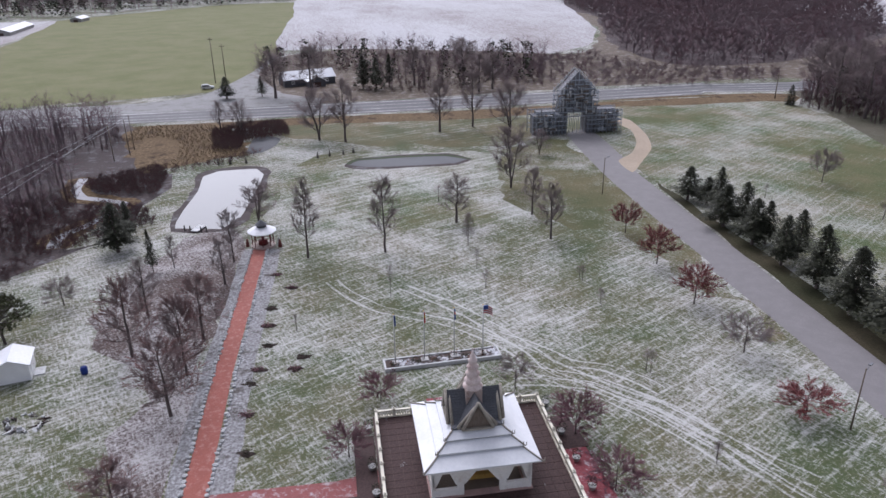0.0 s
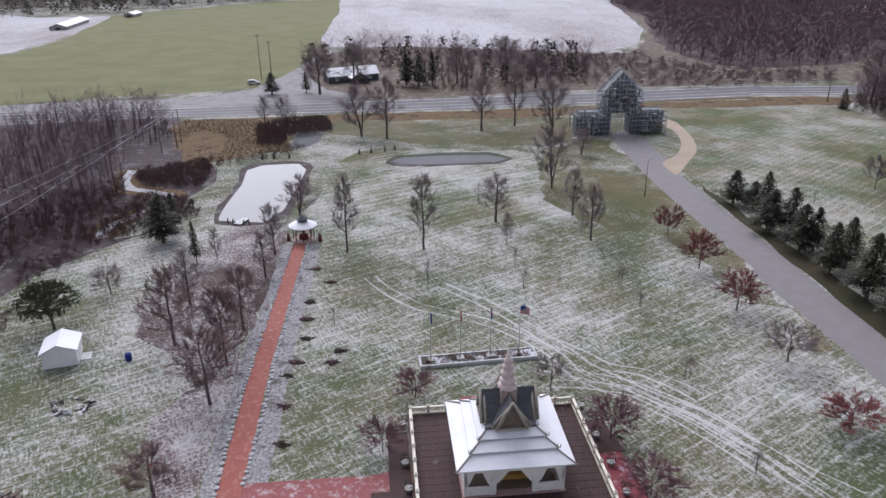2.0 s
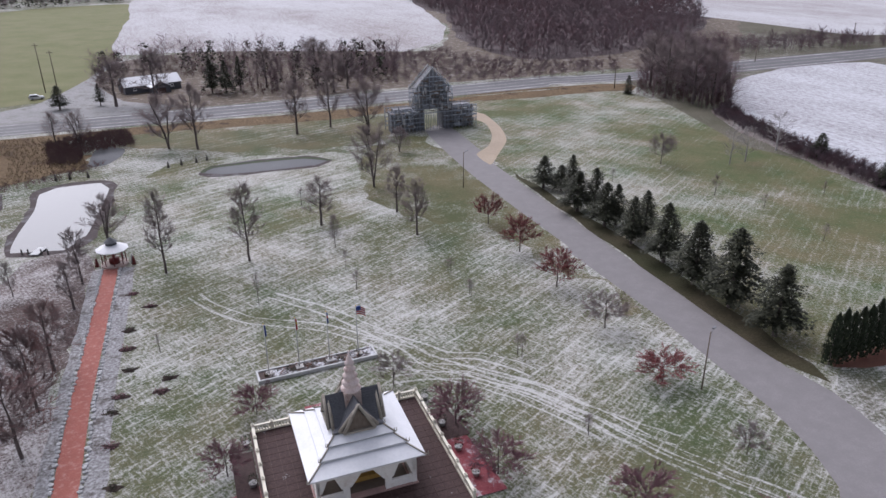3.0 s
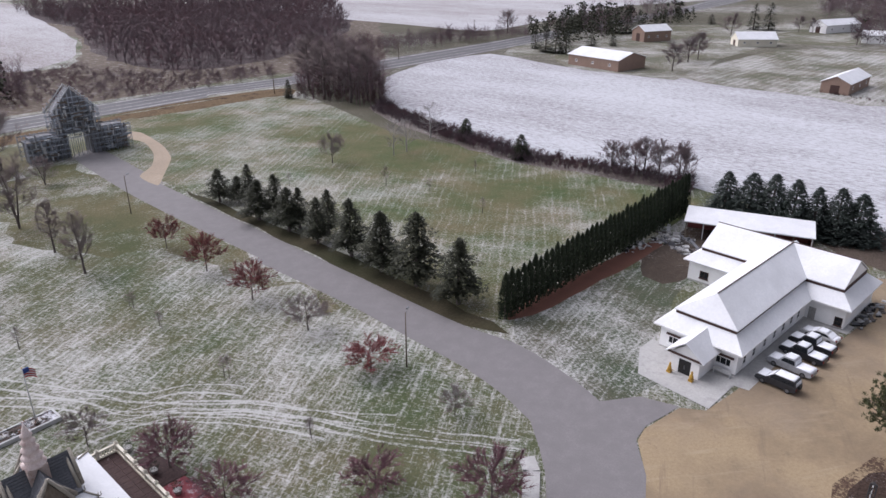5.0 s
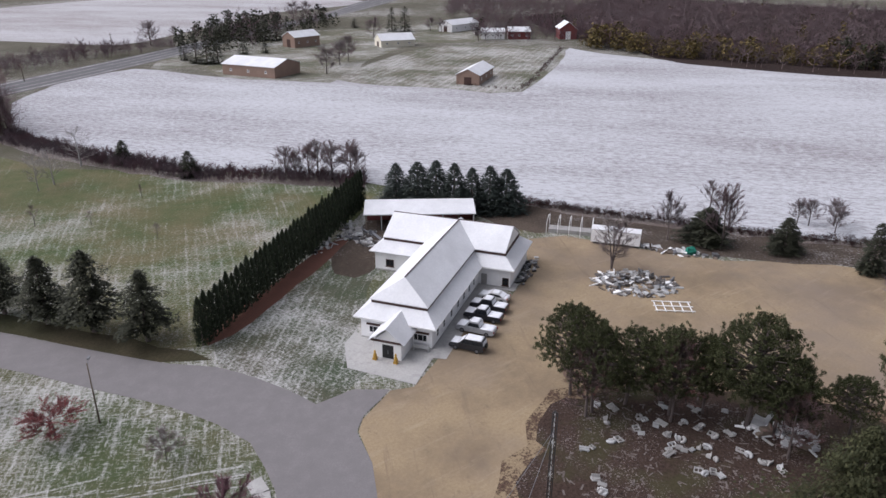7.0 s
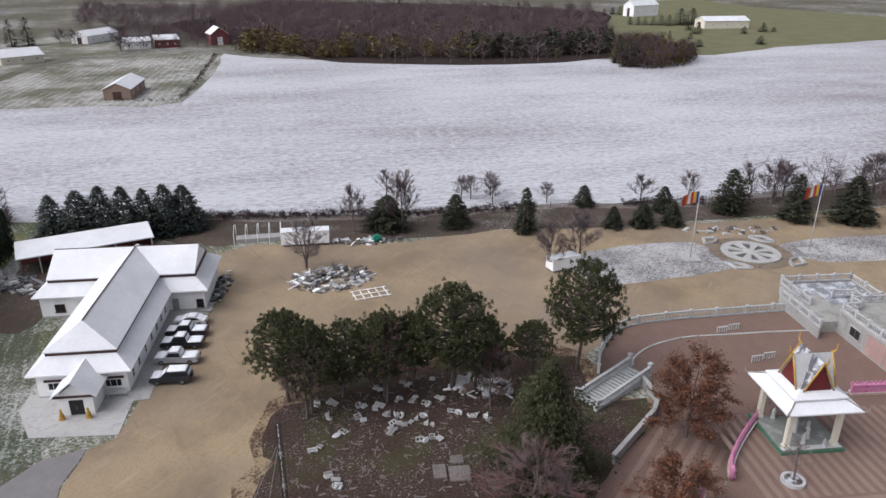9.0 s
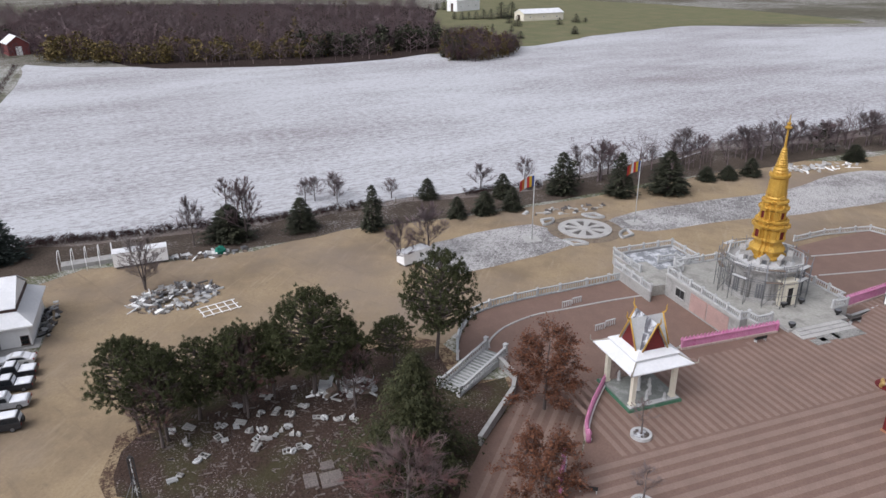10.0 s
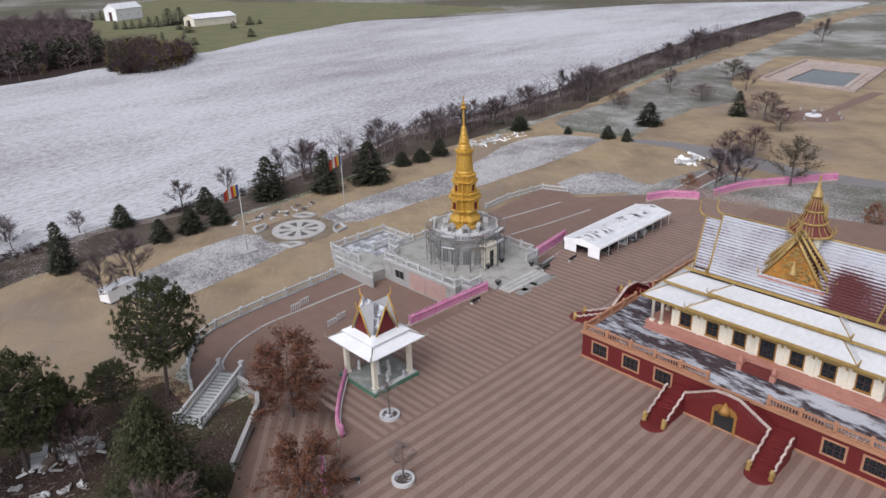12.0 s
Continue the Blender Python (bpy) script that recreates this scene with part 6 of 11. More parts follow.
def gable_roof(x0, x1, y0, y1, z0, z1, along='x', thick=0.15, hip0=0.0, hip1=0.0, over=0.0):
    """Two slopes of a ridged roof, as slabs; hip0 and hip1 draw the ridge's ends in."""
    g = Geo()
    if along == 'x':
        m = (y0 + y1) / 2
        r0, r1 = (x0 + hip0, m), (x1 - hip1, m)
        sides = [[(x0, y0), (x1, y0), r1, r0], [(x1, y1), (x0, y1), r0, r1]]
        ends = [[(x0, y1), (x0, y0), r0], [(x1, y0), (x1, y1), r1]]
    else:
        m = (x0 + x1) / 2
        r0, r1 = (m, y0 + hip0), (m, y1 - hip1)
        sides = [[(x1, y0), (x1, y1), r1, r0], [(x0, y1), (x0, y0), r0, r1]]
        ends = [[(x0, y0), (x1, y0), r0], [(x1, y1), (x0, y1), r1]]
    for s in sides:
        up = [(*s[0], z0), (*s[1], z0), (*s[2], z1), (*s[3], z1)]
        g.ring([[(p[0], p[1], p[2] - thick) for p in up], up])
    for e, h in zip(ends, (hip0, hip1)):
        up = [(*e[0], z0), (*e[1], z0), (*e[2], z1)]
        if h > 0:
            g.ring([[(p[0], p[1], p[2] - thick) for p in up], up])
    return g


def window(parent, at, w, h, frame_mat, cols=2, rows=1, sill=True, name="window", glass=None, bars=None):
    """A framed window on a wall; at: pose whose local -y looks outward and whose origin is the middle of its foot."""
    f = Geo()
    b = 0.09 * max(1, w)
    f.box(-w / 2, -w / 2 + b, -0.06, 0.04, 0, h).box(w / 2 - b, w / 2, -0.06, 0.04, 0, h)
    f.box(-w / 2 + b, w / 2 - b, -0.06, 0.04, h - b, h).box(-w / 2 + b, w / 2 - b, -0.06, 0.04, 0, b)
    win = part(name, f, frame_mat, parent, "", at)
    for k in range(1, cols):
        x = -w / 2 + w * k / cols
        part("mullion", Geo().box(x - 0.03, x + 0.03, -0.05, 0.03, b, h - b), bars or frame_mat, win)
    for k in range(1, rows):
        part("transom", Geo().box(-w / 2 + b, w / 2 - b, -0.045, 0.025, h * k / rows - 0.03, h * k / rows + 0.03), bars or frame_mat, win)
    part("pane", Geo().box(-w / 2 + b * 0.6, w / 2 - b * 0.6, -0.02, 0.02, b * 0.6, h - b * 0.6), glass or GLASS, win)
    if sill:
        part("sill", Geo().box(-w / 2 - 0.1, w / 2 + 0.1, -0.16, -0.061, -0.1, 0.02), frame_mat, win)
    return win


def balustrade(pts, z, high, rail_mat, post_mat, label, spacing=3.0, infill=0.35, name="balustrade", post=0.16, closed=False, group="", slats=True):
    """Posts, a foot rail, a top rail and small balusters between, along a line of the plan."""
    t = thing(name, pose(pts[0][0], pts[0][1], z), label, "railing", group)
    ox, oy = pts[0]
    pts = [(x - ox, y - oy) for x, y in pts]
    top, foot = Geo(), Geo()
    stand = Geo().box(-post, post, -post, post, 0, high + 0.08).box(-post * 1.3, post * 1.3, -post * 1.3, post * 1.3, high + 0.08, high + 0.16)
    stand.ring([[(-post, -post, high + 0.16), (post, -post, high + 0.16), (post, post, high + 0.16), (-post, post, high + 0.16)],
                [(-0.03, -0.03, high + 0.36), (0.03, -0.03, high + 0.36), (0.03, 0.03, high + 0.36), (-0.03, 0.03, high + 0.36)]])
    me = stand.data("post", post_mat)
    run = 0.0
    rod = Geo().lathe([(0.085, 0.16), (0.055, 0.4), (0.085, high - 0.14)], 4).data("baluster", rail_mat)
    for (ax, ay), (bx, by) in zip(pts[:-1], pts[1:]):
        a, b = Vector((ax, ay, 0)), Vector((bx, by, 0))
        d = b - a
        m = Matrix.Translation(a) @ Matrix.Rotation(math.atan2(d.y, d.x), 4, 'Z')
        n = d.length
        if slats:
            k = max(1, int(n / infill))
            for i in range(k):
                x = (i + 0.5) * n / k
                part("baluster", rod, None, t, "", m @ Matrix.Translation((x, 0, 0)))
        else:
            part("panel", Geo().box(0, n, -0.05, 0.05, 0.16, high - 0.14), rail_mat, t, "", m)
        q = max(1, round(n / spacing))
        run += n
        if n < 0.6 * spacing and run < spacing and a.length > 0:
            continue
        run = 0.0
        for i in range(q):
            part("post", me, None, t, "", m @ Matrix.Translation((i * n / q, 0, 0)))
    if not closed:
        part("post", me, None, t, "", Matrix.Translation((*pts[-1], 0)))
    norm = []
    for i in range(len(pts)):
        u, v = Vector(pts[max(i - 1, 0)]), Vector(pts[min(i + 1, len(pts) - 1)])
        here = Vector(pts[i])
        p, q = (here - u), (v - here)
        d = ((p.normalized() if p.length else q.normalized()) + (q.normalized() if q.length else p.normalized()))
        d = d.normalized() if d.length > 0.01 else q.normalized()
        side = Vector((-d.y, d.x))
        ref = q.normalized() if q.length else p.normalized()
        norm.append(side / max(0.5, side.dot(Vector((-ref.y, ref.x)))))
    for geo, half, lo, hi in ((top, 0.15, high - 0.16, high), (foot, 0.17, 0.0, 0.18)):
        geo.ring([[(x + w.x * k * half, y + w.y * k * half, zz) for k, zz in ((1, lo), (-1, lo), (-1, hi), (1, hi))] for (x, y), w in zip(pts, norm)])
    part("top_rail", top, rail_mat, t)
    part("foot_rail", foot, rail_mat, t)
    return t


def horn(geo, p, way, size, r=0.07):
    """A curved roof finial that rises to a point."""
    p, w = Vector(p), Vector((way[0], way[1], 0)).normalized()
    pts = [p, p + w * 0.32 * size + Vector((0, 0, 0.12 * size)), p + w * 0.5 * size + Vector((0, 0, 0.42 * size)), p + w * 0.42 * size + Vector((0, 0, 0.8 * size)), p + w * 0.55 * size + Vector((0, 0, 1.15 * size))]
    geo.bent(pts, [r * 1.3, r * 1.2, r, r * 0.7, r * 0.15], 6)


# ---- the white hall ----
HALL = pose(78.5, 37.5, 0, 0, 0, 5.4)
hall = thing("hall", HALL, "white community hall with snowy stepped roofs and a gabled porch", "building")
body = Geo().box(0, 22.7, 0, 11, 0, 3.75).box(22.7, 34.9, -5.5, 19, 0, 3.75)
part("wall", body, WHITE, hall)
part("footing", Geo().box(-0.05, 22.7, -0.05, 11.05, 0, 0.25).box(22.65, 34.95, -5.55, 19.05, 0, 0.25), CONCRETE, hall)
skirt = hip_skirt(-0.8, 34, -0.8, 11.8, 3.75, 2.0, 5.3)
part("lower_roof", skirt, SNOWROOF, hall, "snow-covered lower roof")
part("lower_roof", hip_skirt(21.9, 35.7, -6.3, 19.8, 3.76, 2.0, 5.31), SNOWROOF, hall)
part("clerestory", Geo().box(1.2, 30, 1.2, 9.8, 5.0, 5.85).box(23.9, 33.8, -4.25, 17.75, 5.0, 5.86), DARKTRIM, hall, "dark band under the upper roof")
part("upper_roof", gable_roof(1.0, 30, 1.0, 10.0, 5.95, 8.9, 'x', 0.14, 2.6), SNOWROOF, hall, "steep snow-white upper roof")
part("upper_roof", gable_roof(23.7, 34.0, -4.3, 17.8, 5.97, 8.92, 'y', 0.14), SNOWROOF, hall)
for y in (-4.1, 17.6):
    gab = Geo()
    gab.ring([[(24.1, y - 0.08, 5.85), (33.6, y - 0.08, 5.85), (28.85, y - 0.08, 8.65)], [(24.1, y + 0.08, 5.85), (33.6, y + 0.08, 5.85), (28.85, y + 0.08, 8.65)]])
    part("gable", gab, WHITE, hall)
part("ridge_cap", Geo().box(3.6, 28.8, 5.42, 5.58, 8.86, 8.96).box(28.77, 28.93, -4.3, 17.8, 8.88, 8.98), DARKTRIM, hall)
eaves = Geo().box(-0.82, 21.9, -0.84, -0.79, 3.52, 3.74).box(-0.85, -0.8, -0.82, 11.8, 3.52, 3.74).box(21.84, 21.89, -6.3, -0.8, 3.52, 3.74)
part("fascia", eaves, WHITE, hall)
for x in (2.2, 5.0, 8.4, 11.6, 14.6, 17.4, 20.0):
    window(hall, pose(x, 0, 1.0, 0, 0, 0), 0.95, 1.35, WHITE, 1, 2)
for y in (8.7, 1.8):
    win = window(hall, pose(0, y, 0.95, 0, 0, -90), 2.3, 1.35, WHITE, 3, 1)
    part("lintel", Geo().box(-1.35, 1.35, -0.22, 0.0, 1.38, 1.62), DARKTRIM, win, "dark brown window hood")
window(hall, pose(22.7, -4.7, 0.5, 0, 0, -90), 1.1, 1.4, DARKTRIM, 1, 2)
window(hall, pose(22.7, 16.2, 0.9, 0, 0, -90), 1.5, 1.3, DARKTRIM, 2, 1)
door = part("door", Geo().box(-0.05, 0.03, -0.5, 0.5, 0, 2.05), GREYSTONE, hall, "grey side door", pose(22.7, -1.0, 0.12))
part("handle", Geo().box(-0.12, -0.05, 0.32, 0.4, 0.95, 1.05), STEEL, door)
porch = Geo().box(-4.4, -4.15, 2.9, 4.05, 0, 2.9).box(-4.4, -4.15, 5.75, 6.9, 0, 2.9).box(-4.4, -4.15, 4.05, 5.75, 2.2, 2.9)
porch.box(-4.15, 0, 2.9, 3.1, 0, 2.9).box(-4.15, 0, 6.7, 6.9, 0, 2.9)
part("porch_wall", porch, WHITE, hall)
part("porch_roof", gable_roof(-5.0, 2.6, 2.2, 7.6, 2.9, 5.0, 'x', 0.14), SNOWROOF, hall, "gabled porch roof with grey ribbed slope")
part("porch_gable", Geo().ring([[(-4.5, 2.9, 2.9), (-4.5, 6.9, 2.9), (-4.5, 4.9, 4.5)], [(-4.3, 2.9, 2.9), (-4.3, 6.9, 2.9), (-4.3, 4.9, 4.5)]]), WHITE, hall)
part("porch_beam", Geo().box(-4.75, -4.5, 2.5, 7.3, 2.72, 2.92), DARKTRIM, hall, "dark brown beam over the entrance")
for y0, y1 in ((4.07, 4.89), (4.91, 5.73)):
    leaf = part("door", Geo().box(-4.36, -4.28, y0, y1, 0.1, 2.18), BLACK, hall, "dark glazed entrance door")
    part("handle", Geo().box(-4.42, -4.36, 4.83 if y0 < 4.5 else 4.93, 4.87 if y0 < 4.5 else 4.97, 0.8, 1.4), STEEL, leaf)
sheet("pavement", [(69.2, 45.8), (69.5, 35.6), (76.4, 36.4), (76.9, 34.6), (100.6, 37.0), (100.9, 33.2), (104, 33.4), (103.6, 36), (101, 40.5), (79, 38), (78, 50), (74.6, 49.6)], 0.09, CONCRETE, "pale concrete apron around the hall", "pavement", 9, 0, True)


def guardian(at, label, mat, high=1.3):
    """A seated guardian figure on a block, one plain shape."""
    g = Geo().box(-0.28, 0.28, -0.28, 0.28, 0, 0.22 * high)
    g.lathe([(0.26, 0.22 * high), (0.3, 0.36 * high), (0.2, 0.6 * high), (0.13, 0.72 * high), (0.17, 0.82 * high), (0.12, 0.92 * high), (0.02, high)], 10)
    return tagged(part("statue", g, mat, None, "", at), label, "statue", "guardian statues")


guardian(HALL @ pose(-5.2, 3.4, 0.1), "gilded guardian statue beside the hall entrance", GOLD, 1.5)
guardian(HALL @ pose(-5.2, 6.5, 0.1), "gilded guardian statue beside the hall entrance", GOLD, 1.5)


def bench(at, mat, label, w=2.0):
    t = thing("bench", at, label, "bench", "benches")
    part("seat", Geo().box(-w / 2, w / 2, -0.22, 0.22, 0.42, 0.49), mat, t)
    part("backrest", Geo().box(-w / 2, w / 2, 0.2, 0.26, 0.5, 0.92), mat, t)
    for x in (-w / 2 + 0.12, w / 2 - 0.12):
        part("leg", Geo().box(x - 0.06, x + 0.06, -0.2, 0.24, 0, 0.42), RAILSTONE, t)
    return t


bench(HALL @ pose(-0.9, 1.3, 0.1, 0, 0, 90), RAILSTONE, "snow-dusted pale bench against the hall wall", 2.4)

# the open shed behind the hall
SHED = pose(114.8, 69.7, 0, 0, 0, -62.5)
shed = thing("open_shed", SHED, "long open shed with a snowy roof and dark red back wall", "shed")
part("roof", Geo().ring([[(-0.3, -0.4, 3.3), (22.3, -0.4, 3.3), (22.3, 6.4, 4.2), (-0.3, 6.4, 4.2)], [(-0.3, -0.4, 3.5), (22.3, -0.4, 3.5), (22.3, 6.4, 4.4), (-0.3, 6.4, 4.4)]]), SNOWROOF, shed, "snow-covered sloping roof")
part("back_wall", Geo().box(0, 22, 5.8, 6.0, 0, 4.1), REDBARN, shed, "dark red boarded wall")
part("side_wall", Geo().box(21.8, 22, 0.1, 5.8, 0, 3.4), REDBARN, shed)
for k in range(8):
    part("post", Geo().box(0.05 + k * 3.1, 0.25 + k * 3.1, 0, 0.2, 0, 3.35), RAILSTONE if k % 2 else TIMBER, shed)


# ---- cars ----
def paint(name, c):
    n = Nodes(name)
    return n.done(n.mix(n.grain(n.own(), 3, 3), c, tuple(min(1, x * 1.25 + 0.01) for x in c)), 0.28, 0.0, 0.6)


CARSNOW = surface("car_snow", (0.76, 0.78, 0.82), (0.85, 0.86, 0.88), 1.0, 0.8, bump=0.4, everywhere=False, fresh=True)
PAINT_DARK, PAINT_WHITE, PAINT_SILVER = paint("dark_car_paint", (0.02, 0.022, 0.028)), paint("white_car_paint", (0.62, 0.62, 0.62)), paint("silver_car_paint", (0.4, 0.41, 0.43))
TAIL = surface("red_lamp_lens", (0.3, 0.01, 0.01), (0.4, 0.03, 0.02), 3, 0.3)
LENS = surface("clear_lamp_lens", (0.6, 0.62, 0.63), (0.7, 0.72, 0.74), 3, 0.2)


def wheel_data():
    t, r = Geo(), Geo()
    t.ring([[(0.36 * k * math.cos(a), y, 0.36 * k * math.sin(a)) for a in (2 * math.pi * j / 14 for j in range(14))] for k, y in ((0.86, -0.12), (1, -0.09), (1, 0.09), (0.86, 0.12))], True, False)
    r.ring([[(0.22 * math.cos(a), y, 0.22 * math.sin(a)) for a in (2 * math.pi * j / 10 for j in range(10))] for y in (-0.135, 0.135)])
    return t.data("tyre", BLACK), r.data("rim", STEEL)


TYRE, RIM = wheel_data()


def shell(profile, half, tuck, grow=0.0):
    """A body from a side outline (x, z), narrower at the top: tuck(z) gives the half width."""
    g = Geo()
    g.ring([[(x, -tuck(z) * half, z) for x, z in profile], [(x, tuck(z) * half, z) for x, z in profile]])
    return g


def car(at, kind, mat, label):
    t = thing("car", at, label, "car", "cars parked at the hall")
    h = 0.93
    if kind == "pickup":
        low = [(-2.75, 0.45), (-2.72, 1.02), (-0.62, 1.05), (1.2, 1.08), (2.5, 1.0), (2.78, 0.8), (2.8, 0.42), (2.3, 0.34), (-2.4, 0.36)]
        cab = [(-0.75, 1.03), (-0.6, 1.72), (-0.35, 1.84), (0.65, 1.84), (0.95, 1.72), (1.42, 1.06)]
        snow = [((-2.6, -0.8), (-0.86, 0.86), 1.02, 0.16), ((1.45, 2.65), (-0.86, 0.86), 1.05, 0.1), ((-0.45, 0.75), (-0.74, 0.74), 1.83, 0.13)]
        axles, glass = (-1.75, 1.85), [(-0.63, 1.16), (-0.5, 1.66), (0.75, 1.66), (1.15, 1.16)]
    elif kind == "suv":
        low = [(-2.4, 0.42), (-2.42, 1.05), (0.9, 1.08), (2.15, 1.0), (2.4, 0.82), (2.42, 0.42), (2.0, 0.33), (-2.1, 0.33)]
        cab = [(-2.38, 1.04), (-2.25, 1.62), (-2.0, 1.78), (0.1, 1.8), (0.4, 1.7), (1.1, 1.06)]
        snow = [((-2.05, 0.25), (-0.75, 0.75), 1.78, 0.14), ((1.15, 2.2), (-0.86, 0.86), 1.04, 0.09)]
        axles, glass = (-1.5, 1.5), [(-2.2, 1.16), (-2.1, 1.6), (0.25, 1.62), (0.82, 1.16)]
    else:
        low = [(-2.3, 0.42), (-2.32, 0.86), (-1.5, 0.95), (0.9, 0.95), (2.1, 0.85), (2.36, 0.7), (2.38, 0.4), (2.0, 0.3), (-2.0, 0.3)]
        cab = [(-1.75, 0.92), (-1.05, 1.36), (-0.6, 1.44), (0.1, 1.44), (0.4, 1.36), (1.15, 0.94)]
        snow = [((-0.95, 0.2), (-0.62, 0.62), 1.42, 0.12), ((1.2, 2.1), (-0.74, 0.74), 0.9, 0.08), ((-2.2, -1.7), (-0.74, 0.74), 0.9, 0.08)]
        axles, glass = (-1.4, 1.4), [(-1.45, 1.0), (-0.95, 1.3), (0.3, 1.3), (0.85, 1.0)]
    body = part("body", shell(low, h, lambda z: 1.0 if z < 0.9 else 0.95), mat, t)
    top = max(z for _, z in cab)
    cabin = part("cabin", shell(cab, h, lambda z: 0.94 - 0.16 * max(0, z - 1.0) / (top - 0.95)), mat, t)
    part("windscreen", shell([(cab[-1][0] + 0.01, cab[-1][1] + 0.07), (cab[-2][0] + 0.03, cab[-2][1] - 0.02), (cab[-2][0] - 0.05, cab[-2][1] - 0.03), (cab[-1][0] - 0.1, cab[-1][1] + 0.06)], h, lambda z: 0.86 - 0.12 * max(0, z - 1.0) / (top - 0.95)), CARSNOW, cabin)
    part("rear_window", shell([(cab[0][0] + 0.02, cab[0][1] + 0.12), (cab[1][0] - 0.02, cab[1][1] - 0.02), (cab[1][0] + 0.06, cab[1][1] - 0.03), (cab[0][0] + 0.1, cab[0][1] + 0.12)], h, lambda z: 0.84 - 0.12 * max(0, z - 1.0) / (top - 0.95)), CARSNOW, cabin)
    for s in (-1, 1):
        q = Geo()
        q.ring([[(x, s * h * (0.955 - 0.16 * max(0, z - 1.0) / (top - 0.95)), z) for x, z in glass], [(x, s * h * (0.87 - 0.16 * max(0, z - 1.0) / (top - 0.95)), z) for x, z in glass]])
        part("side_window", q, GLASS, cabin)
        part("headlight", Geo().box(low[-3][0] - 0.2, low[-3][0] + 0.02, s * 0.6 - 0.16, s * 0.6 + 0.16, 0.66, 0.82), LENS, body)
        part("tail_light", Geo().box(low[0][0] - 0.05, low[0][0] + 0.08, s * 0.76 - 0.1, s * 0.76 + 0.1, 0.7, 0.96), TAIL, body)
        part("mirror", Geo().box(glass[-1][0] - 0.15, glass[-1][0] + 0.05, s * (h + 0.1) - 0.1, s * (h + 0.1) + 0.1, glass[-1][1], glass[-1][1] + 0.16), mat, body)
        for x in axles:
            w = thing("wheel", pose(x, s * 0.82, 0.36), "", "")
            w.parent = t
            part("tyre", TYRE, None, w)
            part("rim", RIM, None, w)
    if kind == "suv":
        part("spare_wheel", Geo().ring([[(x, 0.36 * k * math.cos(a), 1.0 + 0.36 * k * math.sin(a)) for a in (2 * math.pi * j / 12 for j in range(12))] for k, x in ((0.8, -2.42), (1, -2.46), (1, -2.62), (0.8, -2.66))]), BLACK, body)
    part("bumper", Geo().box(low[-3][0] - 0.02, low[-3][0] + 0.08, -0.85, 0.85, 0.4, 0.58), STEEL, body)
    for (x0, x1), (y0, y1), z, d in snow:
        g = Geo()
        g.ring([[(x0, y0, z), (x1, y0, z), (x1, y1, z), (x0, y1, z)], [(x0 + 0.05, y0 + 0.05, z + d * 0.8), (x1 - 0.05, y0 + 0.06, z + d * 0.7), (x1 - 0.05, y1 - 0.05, z + d * 0.8), (x0 + 0.06, y1 - 0.05, z + d * 0.7)],
                [(x0 + 0.3, y0 + 0.3, z + d), (x1 - 0.3, y0 + 0.3, z + d), (x1 - 0.3, y1 - 0.3, z + d), (x0 + 0.3, y1 - 0.3, z + d)]], True, True)
        part("snow", g, CARSNOW, t, "snow lying on the car")


for x, y, turn, kind, mat, label in (
        (80.9, 33.0, 93, "suv", PAINT_DARK, "dark sport utility car with snow on roof and bonnet"),
        (85.8, 33.7, 91, "pickup", PAINT_SILVER, "pale pickup truck under a cover of snow"),
        (90.0, 34.2, 91, "pickup", PAINT_DARK, "dark pickup truck with snow filling its bed"),
        (93.4, 34.6, 91, "pickup", PAINT_DARK, "dark pickup truck with snow on cab and bed"),
        (96.8, 35.1, 90, "sedan", PAINT_WHITE, "white car covered in snow")):
    car(pose(x, y, 0.04, 0, 0, turn) @ Matrix.Scale(1.07, 4), kind, mat, label)


# ---- the raised court ----
LEVEL[0] = RAISED
PLAZA = [(58.7, -32.0), (72.7, -41.3), (75.1, -52.2), (77.7, -72.9), (75.1, -83.8), (80.9, -98.1), (84.1, -123.9), (76.9, -136.4), (57.4, -142.1), (32.2, -150.6), (4.3, -90.8), (5.3, -58.1), (23.2, -23.8), (45.7, -21.3)]
plaza_ob = sheet("pavement", PLAZA, 0.1, PAVER, "striped brown and pink paver plaza", "pavement", 6, 0, True)
edge = thing("retaining_wall", pose(0, 0, 0), "plain grey retaining wall that carries the raised court", "wall", "", "structure")
for p, q in zip(PLAZA, PLAZA[1:] + PLAZA[:1]):
    part("wall", Geo().box(0, math.dist(p, q), 0, 0.3, -LIFT * 1.07, 0.09, Matrix.Translation((*p, 0)) @ Matrix.Rotation(math.atan2(q[1] - p[1], q[0] - p[0]), 4, 'Z') @ Matrix.Translation((0, -0.302, 0))), GREYSTONE, edge)

# ---- the temple ----
TEMPLE = pose(52.6, -67.2, 0, 0, 0, -176.1)
LX, LY, DECK = 42.4, 30.0, 4.1
MX, MY = LX / 2, LY / 2
temple = thing("temple", TEMPLE, "crimson and cream temple with gilded gables and snowy tiered roofs", "temple")
part("plinth", Geo().box(0, LX, 0, LY, 0, DECK - 0.4), CRIMSON, temple, "crimson ground-floor wall")
part("plinth_foot", Geo().box(-0.12, LX + 0.12, -0.12, LY + 0.12, 0, 0.35), ORANGESTONE, temple)
part("cornice", Geo().box(-0.2, LX + 0.2, -0.2, LY + 0.2, DECK - 0.4, DECK - 0.05), ORANGESTONE, temple, "orange stone cornice")
part("deck", Geo().box(0.1, LX - 0.1, 0.1, LY - 0.1, DECK - 0.05, DECK), WETDECK, temple, "wet dark deck with patches of snow")
